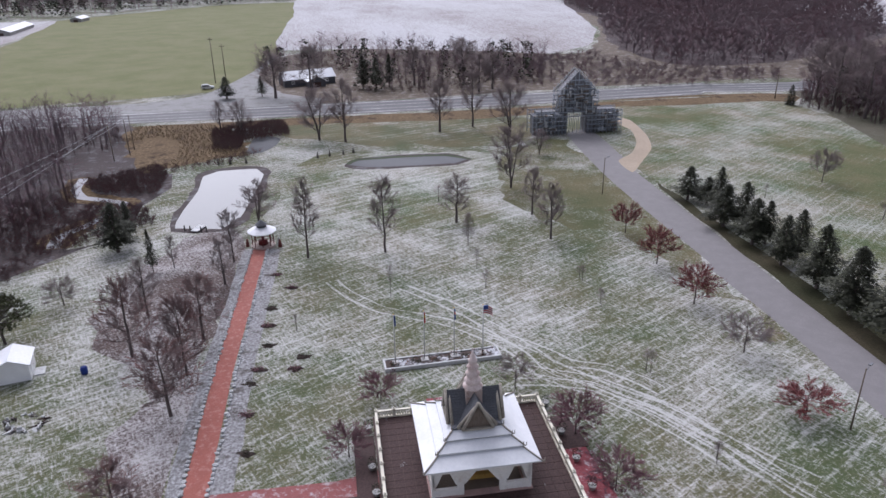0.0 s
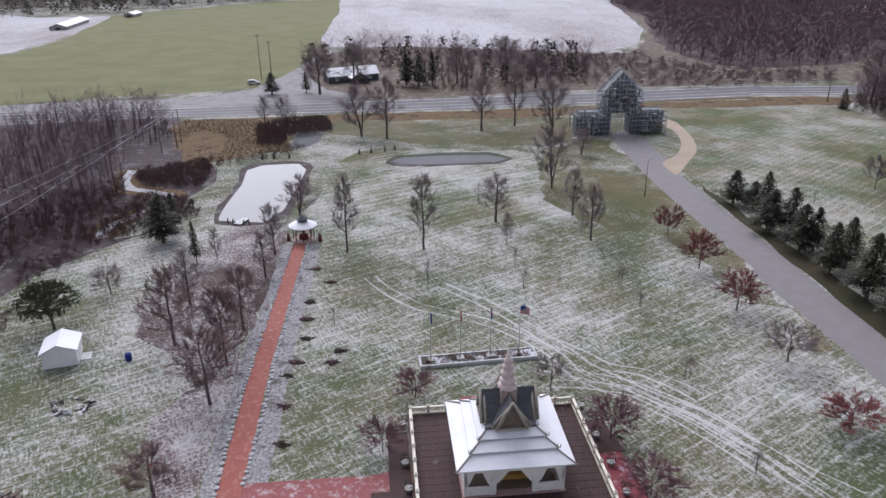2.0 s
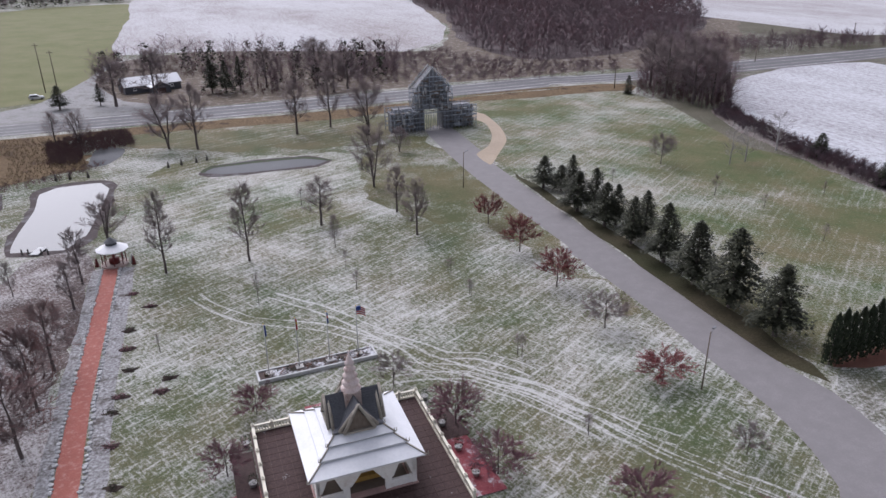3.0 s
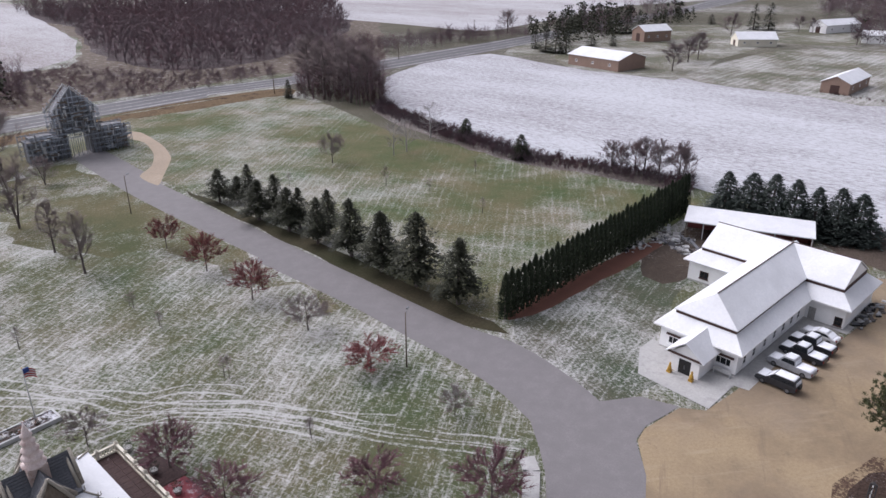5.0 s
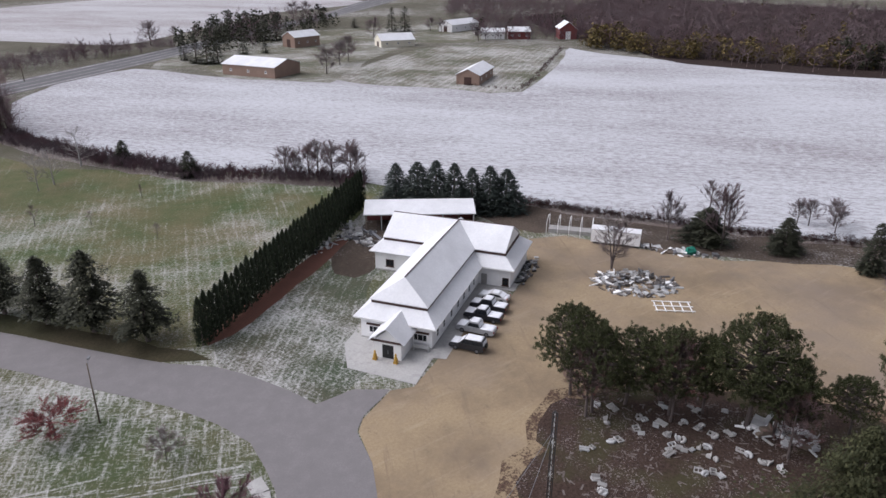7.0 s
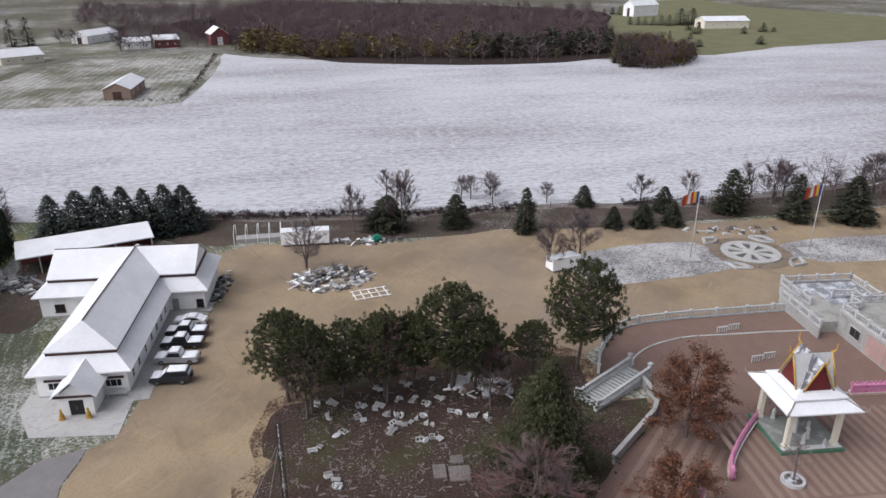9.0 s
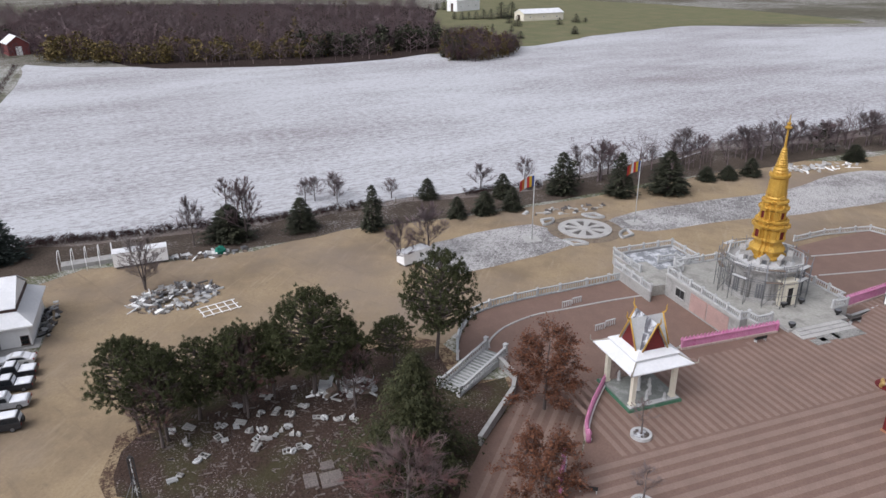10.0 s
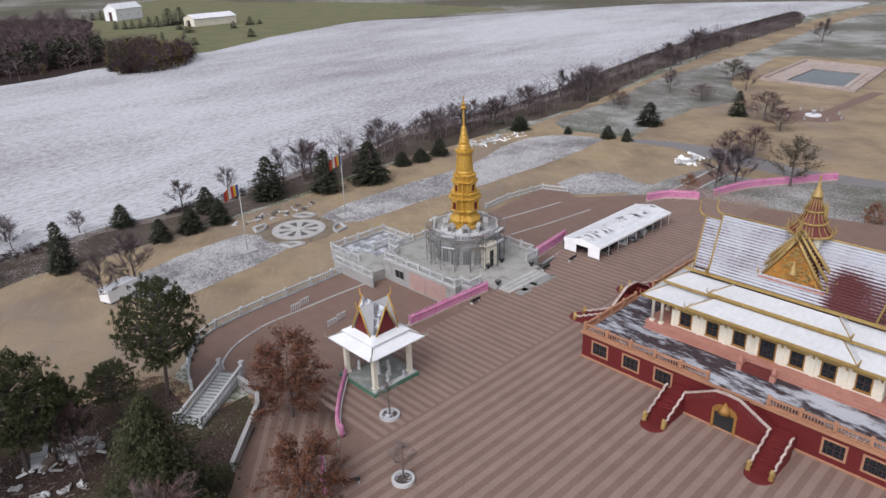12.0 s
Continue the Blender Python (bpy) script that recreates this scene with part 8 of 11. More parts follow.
for k in range(3):
    part("step", Geo().box(-11.6 - 0.75 * (3 - k), -11.6, -4.6 + 0.3 * k, 4.8 - 0.3 * k, -0.45, -0.45 + 0.14 * (k + 1)), CONCRETE, terrace, "worn pale front step")
STEPSLAB = surface("stained_step_slab", (0.2, 0.2, 0.19), (0.5, 0.49, 0.46), 0.7, 0.8, stain=(0.13, 0.14, 0.12))
for x, y, w, d in ((-14.6, -2.2, 0.9, 2.4), (-14.4, 1.2, 0.8, 1.6), (-15.0, 3.0, 0.7, 1.2)):
    part("slab", Geo().box(x - w, x + w, y - d, y + d, -0.45, -0.33), STEPSLAB, terrace, "stained grey slab before the steps")


def local(m, pts):
    return [((m @ Vector((x, y, 0))).x, (m @ Vector((x, y, 0))).y) for x, y in pts]


balustrade(local(STUPA, [(-8.6, 5.6), (-8.6, 8.0), (-6.9, 8.0), (-6.9, 9.4), (9.8, 9.4), (9.8, 6.8), (11.8, 6.8), (11.8, -6.8), (9.8, -6.8), (9.8, -9.4), (-6.9, -9.4), (-6.9, -8.2), (-8.6, -8.2), (-8.6, -5.6)]), FLOORZ, 1.15, RAILSTONE, RAILSTONE, "pale grey balustrade around the stupa terrace", 3.0, 0.4, "balustrade", 0.17, False, "terrace balustrades")
# the lower court beside it, with a slushy basin
court = thing("sunken_court", STUPA, "low grey court with a slushy basin beside the stupa terrace", "terrace")
part("floor", Geo().box(10.05, 19.2, 7.05, 13.3, -FLOORZ, -2.1).box(12.05, 15.4, -2.0, 7.05, -FLOORZ, -2.1), TERRACEFLOOR, court, "stained grey court floor")
part("basin", Geo().box(15.4, 23.7, -1.7, 7.05, -FLOORZ, -2.3).box(19.2, 23.7, 7.05, 10.6, -FLOORZ, -2.3), snowy("slushy_floor", (0.22, 0.235, 0.25), (0.34, 0.35, 0.37), 0.4), court, "slushy grey basin floor")
part("wall", Geo().box(8.4, 19.3, 13.3, 13.55, -FLOORZ, -2.0).box(23.7, 23.95, -1.9, 10.8, -FLOORZ, -2.0).box(19.3, 23.7, 10.6, 10.85, -FLOORZ, -2.0).box(10.06, 10.3, 9.7, 13.3, -2.1, -2.0), GREYSTONE, court, "grey outer wall of the court")
for pts in ([(23.8, -1.6), (23.8, 10.7), (15.6, 10.7)], [(23.8, -1.6), (16.4, -1.6), (16.4, 3.2)], [(18.0, 5.4), (18.0, 1.8), (15.6, 1.8)], [(19.2, 13.4), (8.6, 13.4)]):
    balustrade(local(STUPA, pts), FLOORZ - 2.02, 1.15, RAILSTONE, RAILSTONE, "pale grey balustrade around the low court", 3.0, 0.4, "balustrade", 0.17, False, "terrace balustrades")
for x, y in ((-11.2, 4.4), (-10.4, -4.6), (-5.9, 0.9), (-5.9, -2.4)):
    urn = thing("urn", STUPA @ pose(x, y, 0.0), "dark round urn standing on the stupa terrace", "urn", "terrace urns")
    part("bowl", Geo().lathe([(0.22, 0), (0.16, 0.12), (0.45, 0.45), (0.5, 0.7), (0.4, 0.78)], 12), BLACK, urn)
    part("lip", Geo().lathe([(0.42, 0.78), (0.47, 0.82), (0.36, 0.86)], 12), STEEL, urn)

stupa = thing("stupa", STUPA @ Matrix.Scale(0.98, 4), "tall gilded stupa tower on an unfinished grey base", "stupa")
n8 = math.pi / 8
part("base", Geo().lathe([(5.5, 0), (5.5, 0.5), (5.0, 0.6), (4.9, 4.4), (5.4, 4.6), (5.5, 5.1)], 8, 0, 0, False, n8), GREYSTONE, stupa, "raw grey octagonal base")
for k in range(8):
    a = math.pi / 4 * k
    niche = part("niche", (Geo().box(-1.35, 1.35, -1.3, 0.15, 0.02, 3.75).box(-1.6, 1.6, -1.5, 0.1, 3.75, 4.05) if k == 4 else Geo().box(-0.75, 0.75, -0.12, 0.15, 0.65, 3.4).box(-1.0, 1.0, -0.25, 0.1, 3.4, 3.7)), CREAM if k == 4 else GREYSTONE, stupa, "", pose(4.6 * math.cos(a), 4.6 * math.sin(a), 0, 0, 0, math.degrees(a) + 90))
    deep = 1.2 if k == 4 else 0.0
    part("recess", Geo().box(-0.5, 0.5, -0.16 - deep, -0.121 - deep, 0.1 if k == 4 else 0.7, 3.0), BLACK if k == 4 else STEEL, niche)
    for x in (() if k == 4 else (-0.18, 0.18)):
        part("bar", Geo().tube((x, -0.18, 0.75), (x, -0.18, 3.0), 0.05, 0.05, 5), GREYSTONE, niche)
    if k == 4:
        part("door_frame", Geo().box(-0.75, -0.5, -1.45, -1.303, 0.05, 3.0).box(0.5, 0.75, -1.45, -1.303, 0.05, 3.0).box(-0.8, 0.8, -1.45, -1.303, 3.0, 3.3), CREAM, niche, "cream door frame")
    for s in (-1, 1):
        part("half_column", Geo().lathe([(0.2, 0.6), (0.17, 3.9), (0.26, 4.3)], 8, s * 1.45, 0.0), GREYSTONE, stupa, "", pose(4.75 * math.cos(a), 4.75 * math.sin(a), 0, 0, 0, math.degrees(a) + 90))
gal = Geo().lathe([(5.9, 5.1), (6.0, 5.3), (4.2, 5.32)], 8, 0, 0, False, n8)
part("gallery", gal, GREYSTONE, stupa)
ring8 = [(5.7 * math.cos(n8 + k * math.pi / 4), 5.7 * math.sin(n8 + k * math.pi / 4)) for k in range(9)]
par = Geo()
for a, b in zip(ring8[:-1], ring8[1:]):
    m = Matrix.Translation((*a, 0)) @ Matrix.Rotation(math.atan2(b[1] - a[1], b[0] - a[0]), 4, 'Z')
    q = math.dist(a, b)
    par.box(0, q, -0.1, 0.1, 6.1, 6.25, m)
    for j in range(8):
        par.box(q * (j + 0.3) / 8, q * (j + 0.7) / 8, -0.07, 0.07, 5.3, 6.1, m)
part("gallery_rail", par, RAILSTONE, stupa, "white gallery railing")
part("drum", Geo().lathe([(4.3, 5.3), (4.1, 5.55), (2.9, 5.8), (2.7, 6.3)], 16, 0, 0, False), RAILSTONE, stupa, "snow-dusted drum under the tower")
for k in range(8):
    a = math.pi / 4 * k
    arch = part("dormer", Geo().box(-0.75, -0.45, -0.5, 0.4, 0, 1.3).box(0.45, 0.75, -0.5, 0.4, 0, 1.3).ring([[(x, -0.55, z) for x, z in ((-0.95, 1.3), (0.95, 1.3), (0.5, 1.75), (0, 2.2), (-0.5, 1.75))], [(x, 0.45, z) for x, z in ((-0.95, 1.3), (0.95, 1.3), (0.5, 1.75), (0, 2.2), (-0.5, 1.75))]]), GREYSTONE, stupa, "grey arched dormer", pose(3.3 * math.cos(a), 3.3 * math.sin(a), 5.5, 0, 0, math.degrees(a) + 90) @ Matrix.Diagonal((0.8, 0.8, 0.8, 1)))
    part("recess", Geo().box(-0.45, 0.45, -0.1, 0.3, 0, 1.3), STEEL, arch)


def redent(r, z):
    """A stepped square plan, its faces on the axes."""
    q = []
    for k in range(4):
        c, d = math.cos(k * math.pi / 2), math.sin(k * math.pi / 2)
        for x, y in ((1.0, -0.38), (1.0, 0.38), (0.86, 0.38), (0.86, 0.62), (0.7, 0.62), (0.7, 0.7), (0.62, 0.7), (0.62, 0.86)):
            q.append((r * (x * c - y * d), r * (x * d + y * c), z))
    return q


tiers = [(2.3, 5.9), (2.75, 6.1), (2.75, 6.35), (2.3, 6.55), (2.25, 7.1), (2.5, 7.3), (2.4, 7.5), (2.05, 7.9), (1.85, 8.1), (1.9, 8.7), (2.3, 8.9), (2.2, 9.1), (2.1, 9.3), (2.15, 10.7), (2.6, 10.95), (2.65, 11.2), (2.2, 11.35), (2.0, 11.5), (2.3, 11.75), (2.3, 11.95), (1.75, 12.1),
         (1.75, 12.3), (1.75, 13.5), (2.1, 13.75), (2.1, 13.95), (1.65, 14.1), (1.6, 14.6), (1.85, 14.8), (1.8, 15.0), (1.45, 15.15)]
part("gold_tower", Geo().ring([redent(r, z) for r, z in tiers]), GOLD, stupa, "gilded tiered tower with stepped corners")
profile = [(1.45, 15.1), (1.55, 15.4), (1.42, 15.6), (1.28, 18.3), (1.5, 18.6), (1.52, 18.95), (1.1, 19.1), (1.1, 19.3), (0.98, 19.5), (1.02, 19.7), (0.84, 19.95), (0.9, 20.2)]
for k in range(7):
    r = 0.74 - 0.07 * k
    profile += [(r, 20.3 + 0.36 * k), (r + 0.1, 20.42 + 0.36 * k), (r - 0.04, 20.58 + 0.36 * k)]
profile += [(0.2, 22.9), (0.13, 25.3), (0.2, 25.5), (0.48, 25.7), (0.5, 25.85), (0.16, 26.1), (0.3, 26.25), (0.32, 26.4), (0.1, 26.6), (0.05, 27.6)]
part("spire", Geo().lathe(profile, 18, 0, 0, False), GOLD, stupa, "slender ringed golden spire")
for z, r, n, s in ((7.6, 2.0, 14, 0.6), (9.0, 2.0, 14, 0.55), (11.1, 2.35, 16, 0.75), (11.9, 2.0, 14, 0.6), (13.9, 1.8, 14, 0.65), (14.95, 1.45, 12, 0.5), (15.4, 1.42, 12, 0.7), (18.9, 1.34, 12, 0.35)):
    for k in range(n):
        a = 2 * math.pi * k / n
        h = Geo()
        h.ring([[(r * math.cos(a + d), r * math.sin(a + d), z) for d in (-0.2, 0.2)] + [((r - 0.25) * math.cos(a + d), (r - 0.25) * math.sin(a + d), z) for d in (0.2, -0.2)],
                [((r + 0.1) * math.cos(a), (r + 0.1) * math.sin(a), z + s)] * 4])
        part("petal", h, GOLD, stupa)
for z, r, wide, tall in ((9.3, 2.16, 0.42, 1.2), (12.3, 1.66, 0.34, 1.05)):
    for k in range(4):
        a = math.pi / 2 * k
        porch = part("porch", Geo().box(-wide - 0.2, -wide, -0.35, 0.1, 0, tall + 0.1).box(wide, wide + 0.2, -0.35, 0.1, 0, tall + 0.1)
                     .ring([[(-wide - 0.35, -0.4, tall + 0.1), (wide + 0.35, -0.4, tall + 0.1), (wide + 0.35, 0.1, tall + 0.1), (-wide - 0.35, 0.1, tall + 0.1)], [(0, -0.4, tall + 1.1), (0, -0.4, tall + 1.1), (0, 0.1, tall + 1.1), (0, 0.1, tall + 1.1)]]), GOLD, stupa, "golden niche porch", pose(r * math.cos(a), r * math.sin(a), z, 0, 0, math.degrees(a) + 90))
        part("red_niche", Geo().box(-wide, wide, -0.18, 0.05, 0, tall), CRIMSON, porch, "red niche")
# scaffold round the base
scaf = thing("scaffold", STUPA @ Matrix.Scale(0.98, 4), "grey steel scaffolding around the stupa base", "scaffold")
pole = Geo().tube((0, 0, 0), (0, 0, 6.6), 0.05, 0.05, 6).data("pole", STEEL)
rp = []
for k in range(16):
    a = 2 * math.pi * k / 16 + 0.1
    for r in (5.9, 6.7):
        rp.append((r * math.cos(a), r * math.sin(a)))
        part("pole", pole, None, scaf, "", pose(r * math.cos(a), r * math.sin(a), 0))
for z in (2.0, 4.0, 6.0):
    for r in (5.9, 6.7):
        for k in range(16):
            a, b = 2 * math.pi * k / 16 + 0.1, 2 * math.pi * (k + 1) / 16 + 0.1
            part("ledger", Geo().tube((r * math.cos(a), r * math.sin(a), z), (r * math.cos(b), r * math.sin(b), z), 0.045, 0.045, 5), STEEL, scaf)
    if z > 3:
        for k in range(0, 16, 2):
            a = 2 * math.pi * (k + 0.5) / 16 + 0.1
            part("plank", Geo().box(-1.2, 1.2, -0.3, 0.3, z + 0.05, z + 0.1), TIMBER if k % 4 else RAILSTONE, scaf, "", pose(6.3 * math.cos(a), 6.3 * math.sin(a), 0, 0, 0, math.degrees(a) + 90))
for k in range(0, 16, 3):
    a, b = 2 * math.pi * k / 16 + 0.1, 2 * math.pi * (k + 1) / 16 + 0.1
    part("brace", Geo().tube((6.7 * math.cos(a), 6.7 * math.sin(a), 0.2), (6.7 * math.cos(b), 6.7 * math.sin(b), 4.0), 0.04, 0.04, 5), STEEL, scaf)

# ---- the small shrine ----
LEVEL[0] = RAISED
DARKSLAB = surface("grey_slab", (0.22, 0.24, 0.225), (0.36, 0.38, 0.36), 0.8, 0.7, stain=(0.46, 0.47, 0.46))
LATTICE = surface("pink_stone_lattice", (0.4, 0.29, 0.25), (0.55, 0.43, 0.38), 2.0, 0.8, stain=(0.24, 0.17, 0.15))
SHRINE = pose(67.6, -43.9, 0, 0, 0, 4.0)
shrine = thing("shrine", SHRINE, "open cream shrine with white eaves and a red peaked roof", "shrine")
part("base", Geo().box(-3.8, 3.8, -3.8, 3.8, 0, 0.45), GREENSTONE, shrine, "green edged base")
part("floor", Geo().box(-3.6, 3.6, -3.6, 3.6, 0.45, 0.6), DARKSLAB, shrine, "grey slab floor")
part("apron", Geo().box(-3.6, -2.9, -3.6, 3.6, 0.6, 0.606), RAILSTONE, shrine)
for x in (-2.9, 2.9):
    for y in (-2.9, 2.9):
        part("column", Geo().box(-0.36, 0.36, -0.36, 0.36, 0.6, 0.9).box(-0.28, 0.28, -0.28, 0.28, 0.9, 5.3).box(-0.4, 0.4, -0.4, 0.4, 5.3, 5.6), CREAM, shrine, "", pose(x, y, 0))
part("beam", Geo().box(-3.2, 3.2, -3.2, -2.7, 5.55, 5.95).box(-3.2, 3.2, 2.7, 3.2, 5.55, 5.95).box(-3.2, -2.7, -2.7, 2.7, 5.55, 5.95).box(2.7, 3.2, -2.7, 2.7, 5.55, 5.95), CREAM, shrine)
part("ceiling_board", Geo().box(-2.7, 2.7, -2.7, 2.7, 5.8, 5.9), CREAM, shrine)
part("lower_roof", hip_skirt(-4.45, 4.45, -4.45, 4.45, 5.95, 1.6, 6.75), SNOWROOF, shrine, "snow-white lower eave")
part("upper_roof", hip_skirt(-3.15, 3.15, -3.15, 3.15, 7.0, 1.2, 7.6), SNOWROOF, shrine, "snow-white upper eave")
part("collar", Geo().box(-2.9, 2.9, -2.9, 2.9, 6.6, 7.0), CREAM, shrine)
for ax in ('x', 'y'):
    g = gable_roof(-2.3, 2.3, -1.75, 1.75, 7.5, 11.0, 'x') if ax == 'x' else gable_roof(-1.75, 1.75, -2.3, 2.3, 7.5, 11.0, 'y')
    part("peak_roof", g, SNOWSLATE if ax == 'x' else RAILSTONE, shrine, "steep cross roof dusted with snow")
    for s in (-1, 1):
        q = Geo()
        tri = [(-1.55, 7.5), (1.55, 7.5), (0, 10.6)]
        if ax == 'x':
            q.ring([[(s * 2.05, y, z) for y, z in tri], [(s * 2.2, y, z) for y, z in tri]])
        else:
            q.ring([[(x, s * 2.05, z) for x, z in tri], [(x, s * 2.2, z) for x, z in tri]])
        gable_ob = part("gable", q, CRIMSON, shrine, "red gable with gilded verge")
        v, h = Geo(), Geo()
        for e in (-1, 1):
            a = (s * 2.35, e * 1.8, 7.5) if ax == 'x' else (e * 1.8, s * 2.35, 7.5)
            b = (s * 2.35, 0, 11.1) if ax == 'x' else (0, s * 2.35, 11.1)
            v.tube(a, b, 0.11, 0.1, 5)
        horn(v, (s * 2.35, 0, 11.0) if ax == 'x' else (0, s * 2.35, 11.0), (s, 0) if ax == 'x' else (0, s), 1.0, 0.09)
        part("verge", v, GOLD, gable_ob)
hips = Geo()
for sx in (-1, 1):
    for sy in (-1, 1):
        hips.tube((sx * 4.45, sy * 4.45, 6.0), (sx * 2.85, sy * 2.85, 6.8), 0.08, 0.08, 5)
        horn(hips, (sx * 4.45, sy * 4.45, 5.95), (sx, sy), 0.8, 0.07)
part("hip_trim", hips, SILVERWOOD, shrine)
part("wall_panel", Geo().box(2.85, 3.0, -2.6, 2.6, 0.6, 3.3), LATTICE, shrine, "pink stone back panel")
for k, (x, y, h) in enumerate(((-1.6, -0.5, 1.7), (-0.4, 0.3, 2.3), (0.8, 0.2, 2.5), (1.7, -0.6, 2.2), (0.0, -1.6, 1.2), (-2.6, 0.6, 1.6), (-3.2, -1.6, 1.0), (2.4, 1.4, 1.5))):
    g = Geo().lathe([(0.32, 0), (0.34, 0.08 * h), (0.2, 0.1 * h), (0.24, 0.35 * h), (0.2, 0.6 * h), (0.25, 0.72 * h), (0.1, 0.8 * h), (0.13, 0.9 * h), (0.02, h)], 10)
    tagged(part("statue", g, RAILSTONE, None, "", SHRINE @ pose(x, y, 0.6)), "white stone statue standing in the shrine", "statue", "shrine statues")


# ---- magenta serpent balustrades ----
def serpent(pts, label, high=1.1, z=0.1):
    line = []
    n = len(pts)
    for i in range(n - 1):
        p0, p1, p2, p3 = (Vector(pts[max(0, min(n - 1, i + k))]) for k in (-1, 0, 1, 2))
        for j in range(8):
            t = j / 8
            line.append(0.5 * (2 * p1 + (p2 - p0) * t + (2 * p0 - 5 * p1 + 4 * p2 - p3) * t * t + (3 * p1 - p0 - 3 * p2 + p3) * t ** 3))
    line.append(Vector(pts[-1]))
    o = line[0]
    t = thing("serpent_balustrade", pose(o.x, o.y, z), label, "railing", "serpent balustrades")
    line = [p - o for p in line]
    wall, body, foot = Geo(), Geo(), Geo()
    run = 0.0
    crest = Geo().ring([[(-0.22, -0.1, 0), (0.22, -0.1, 0), (0.22, 0.1, 0), (-0.22, 0.1, 0)], [(-0.14, -0.06, 0.3), (0.14, -0.06, 0.3), (0.14, 0.06, 0.3), (-0.14, 0.06, 0.3)], [(0.12, 0, 0.55)] * 4]).data("crest", MAGENTA)
    total = sum((b - a).length for a, b in zip(line[:-1], line[1:]))
    made, step = 0, 0.62
    for a, b in zip(line[:-1], line[1:]):
        d = b - a
        m = Matrix.Translation((a.x, a.y, 0)) @ Matrix.Rotation(math.atan2(d.y, d.x), 4, 'Z')
        while made * step < run + d.length and made < 110:
            part("crest", crest, None, t, "", m @ Matrix.Translation((made * step - run, 0, high + 0.08)))
            made += 1
        run += d.length
    body.bent([(p.x, p.y, high - 0.05 + 0.03 * math.sin(k)) for k, p in enumerate(line)], [0.25] * len(line), 8)
    norm = [(line[min(i + 1, len(line) - 1)] - line[max(i - 1, 0)]).normalized() for i in range(len(line))]
    norm = [Vector((-d.y, d.x)) for d in norm]
    for geo, half, lo, hi in ((foot, 0.35, 0.0, 0.3), (wall, 0.16, 0.3, high - 0.2)):
        geo.ring([[(p.x + q.x * u * half, p.y + q.y * u * half, zz) for u, zz in ((1, lo), (-1, lo), (-1, hi), (1, hi))] for p, q in zip(line, norm)])
    part("wall", wall, MAGENTA, t)
    part("capping", Geo().bent([(p.x + q.x * 0.3, p.y + q.y * 0.3, 0.36) for p, q in zip(line, norm)], [0.1] * len(line), 6), WHITE, t, "white moulding along the foot")
    part("serpent_body", body, MAGENTA, t, "long magenta serpent body")
    part("footing", foot, PINKSPIRE, t)
    e = line[-1]
    part("serpent_head", Geo().lathe([(0.3, 0.1), (0.34, 0.6), (0.28, 1.0), (0.36, 1.3), (0.22, 1.6), (0.05, 1.9)], 8, e.x, e.y), MAGENTA, t, "fanned serpent head")
    return t


serpent([(75.3, -55.0), (75.6, -63.0), (75.9, -71.3)], "magenta serpent balustrade before the stupa terrace", 1.4, 0.1)
serpent([(72.6, -42.6), (66.5, -37.2), (62.4, -34.2), (59.9, -33.2)], "curved magenta serpent balustrade by the shrine", 1.0, 0.1)
serpent([(60.6, -30.4), (57.0, -28.8), (53.0, -26.6), (48.0, -25.0)], "magenta serpent balustrade along the court's edge", 1.0, 0.1)


# ---- the pavilion by the lawn ----
LEVEL[0] = GROUND
PAV = pose(2.84, 61.4, 0, 0, 0, 8.5)
FLOOR = 0.5
pterr = thing("pavilion_terrace", PAV, "dark tiled terrace around the white-roofed pavilion", "terrace")
part("slab", Geo().box(-10.2, 10.2, -9.8, 9.6, 0, FLOOR - 0.06), DARKTRIM, pterr)
tile_me = Geo().box(0.02, 1.06, 0.02, 1.06, FLOOR - 0.06, FLOOR).data("floor_tile", DARKPAVE)
for i in range(18):
    for j in range(17):
        x, y = -9.75 + i * 1.083, -9.4 + j * 1.083
        if max(abs(x + 0.5), abs(y + 0.5)) > 4.9:
            part("floor_tile", tile_me, None, pterr, "", pose(x, y, 0))
for pts in ([(-9.8, -9.4), (-9.8, 9.3), (-3.4, 9.3)], [(3.4, 9.3), (9.8, 9.3), (9.8, 2.4)], [(9.8, 2.4), (9.8, -9.4)]):
    balustrade(local(PAV, pts), FLOOR, 0.95, CREAM, CREAM, "cream balustrade around the pavilion terrace", 2.2, 0.3, "balustrade", 0.15, False, "pavilion balustrades")
sheet("pavement", local(PAV, [(-3.4, 9.7), (3.4, 9.7), (3.4, 12.6), (-3.4, 12.6)]), 0.12, PINKSNOW, "red paved landing behind the pavilion", "pavement", 9, 0, True)
sheet("pavement", local(PAV, [(-14.5, -9.0), (-10.3, -9.0), (-10.3, 6.5), (-12.6, 6.5), (-12.6, -3), (-14.5, -3)]), 0.12, DARKPAVE, "dark paved strip beside the terrace", "pavement", 9, 0, True)
sheet("pavement", local(PAV, [(10.3, -9.0), (13.7, -9.0), (13.0, 0.5), (10.3, 0.5)]), 0.12, PINKSNOW, "red paved landing with fallen petals and snow", "pavement", 9, 0, True)
sheet("pavement", local(PAV, [(10.3, 0.6), (13.5, 0.6), (12.6, 6.5), (10.3, 6.5)]), 0.115, DARKPAVE, "dark paved strip beside the terrace", "pavement", 9, 0, True)

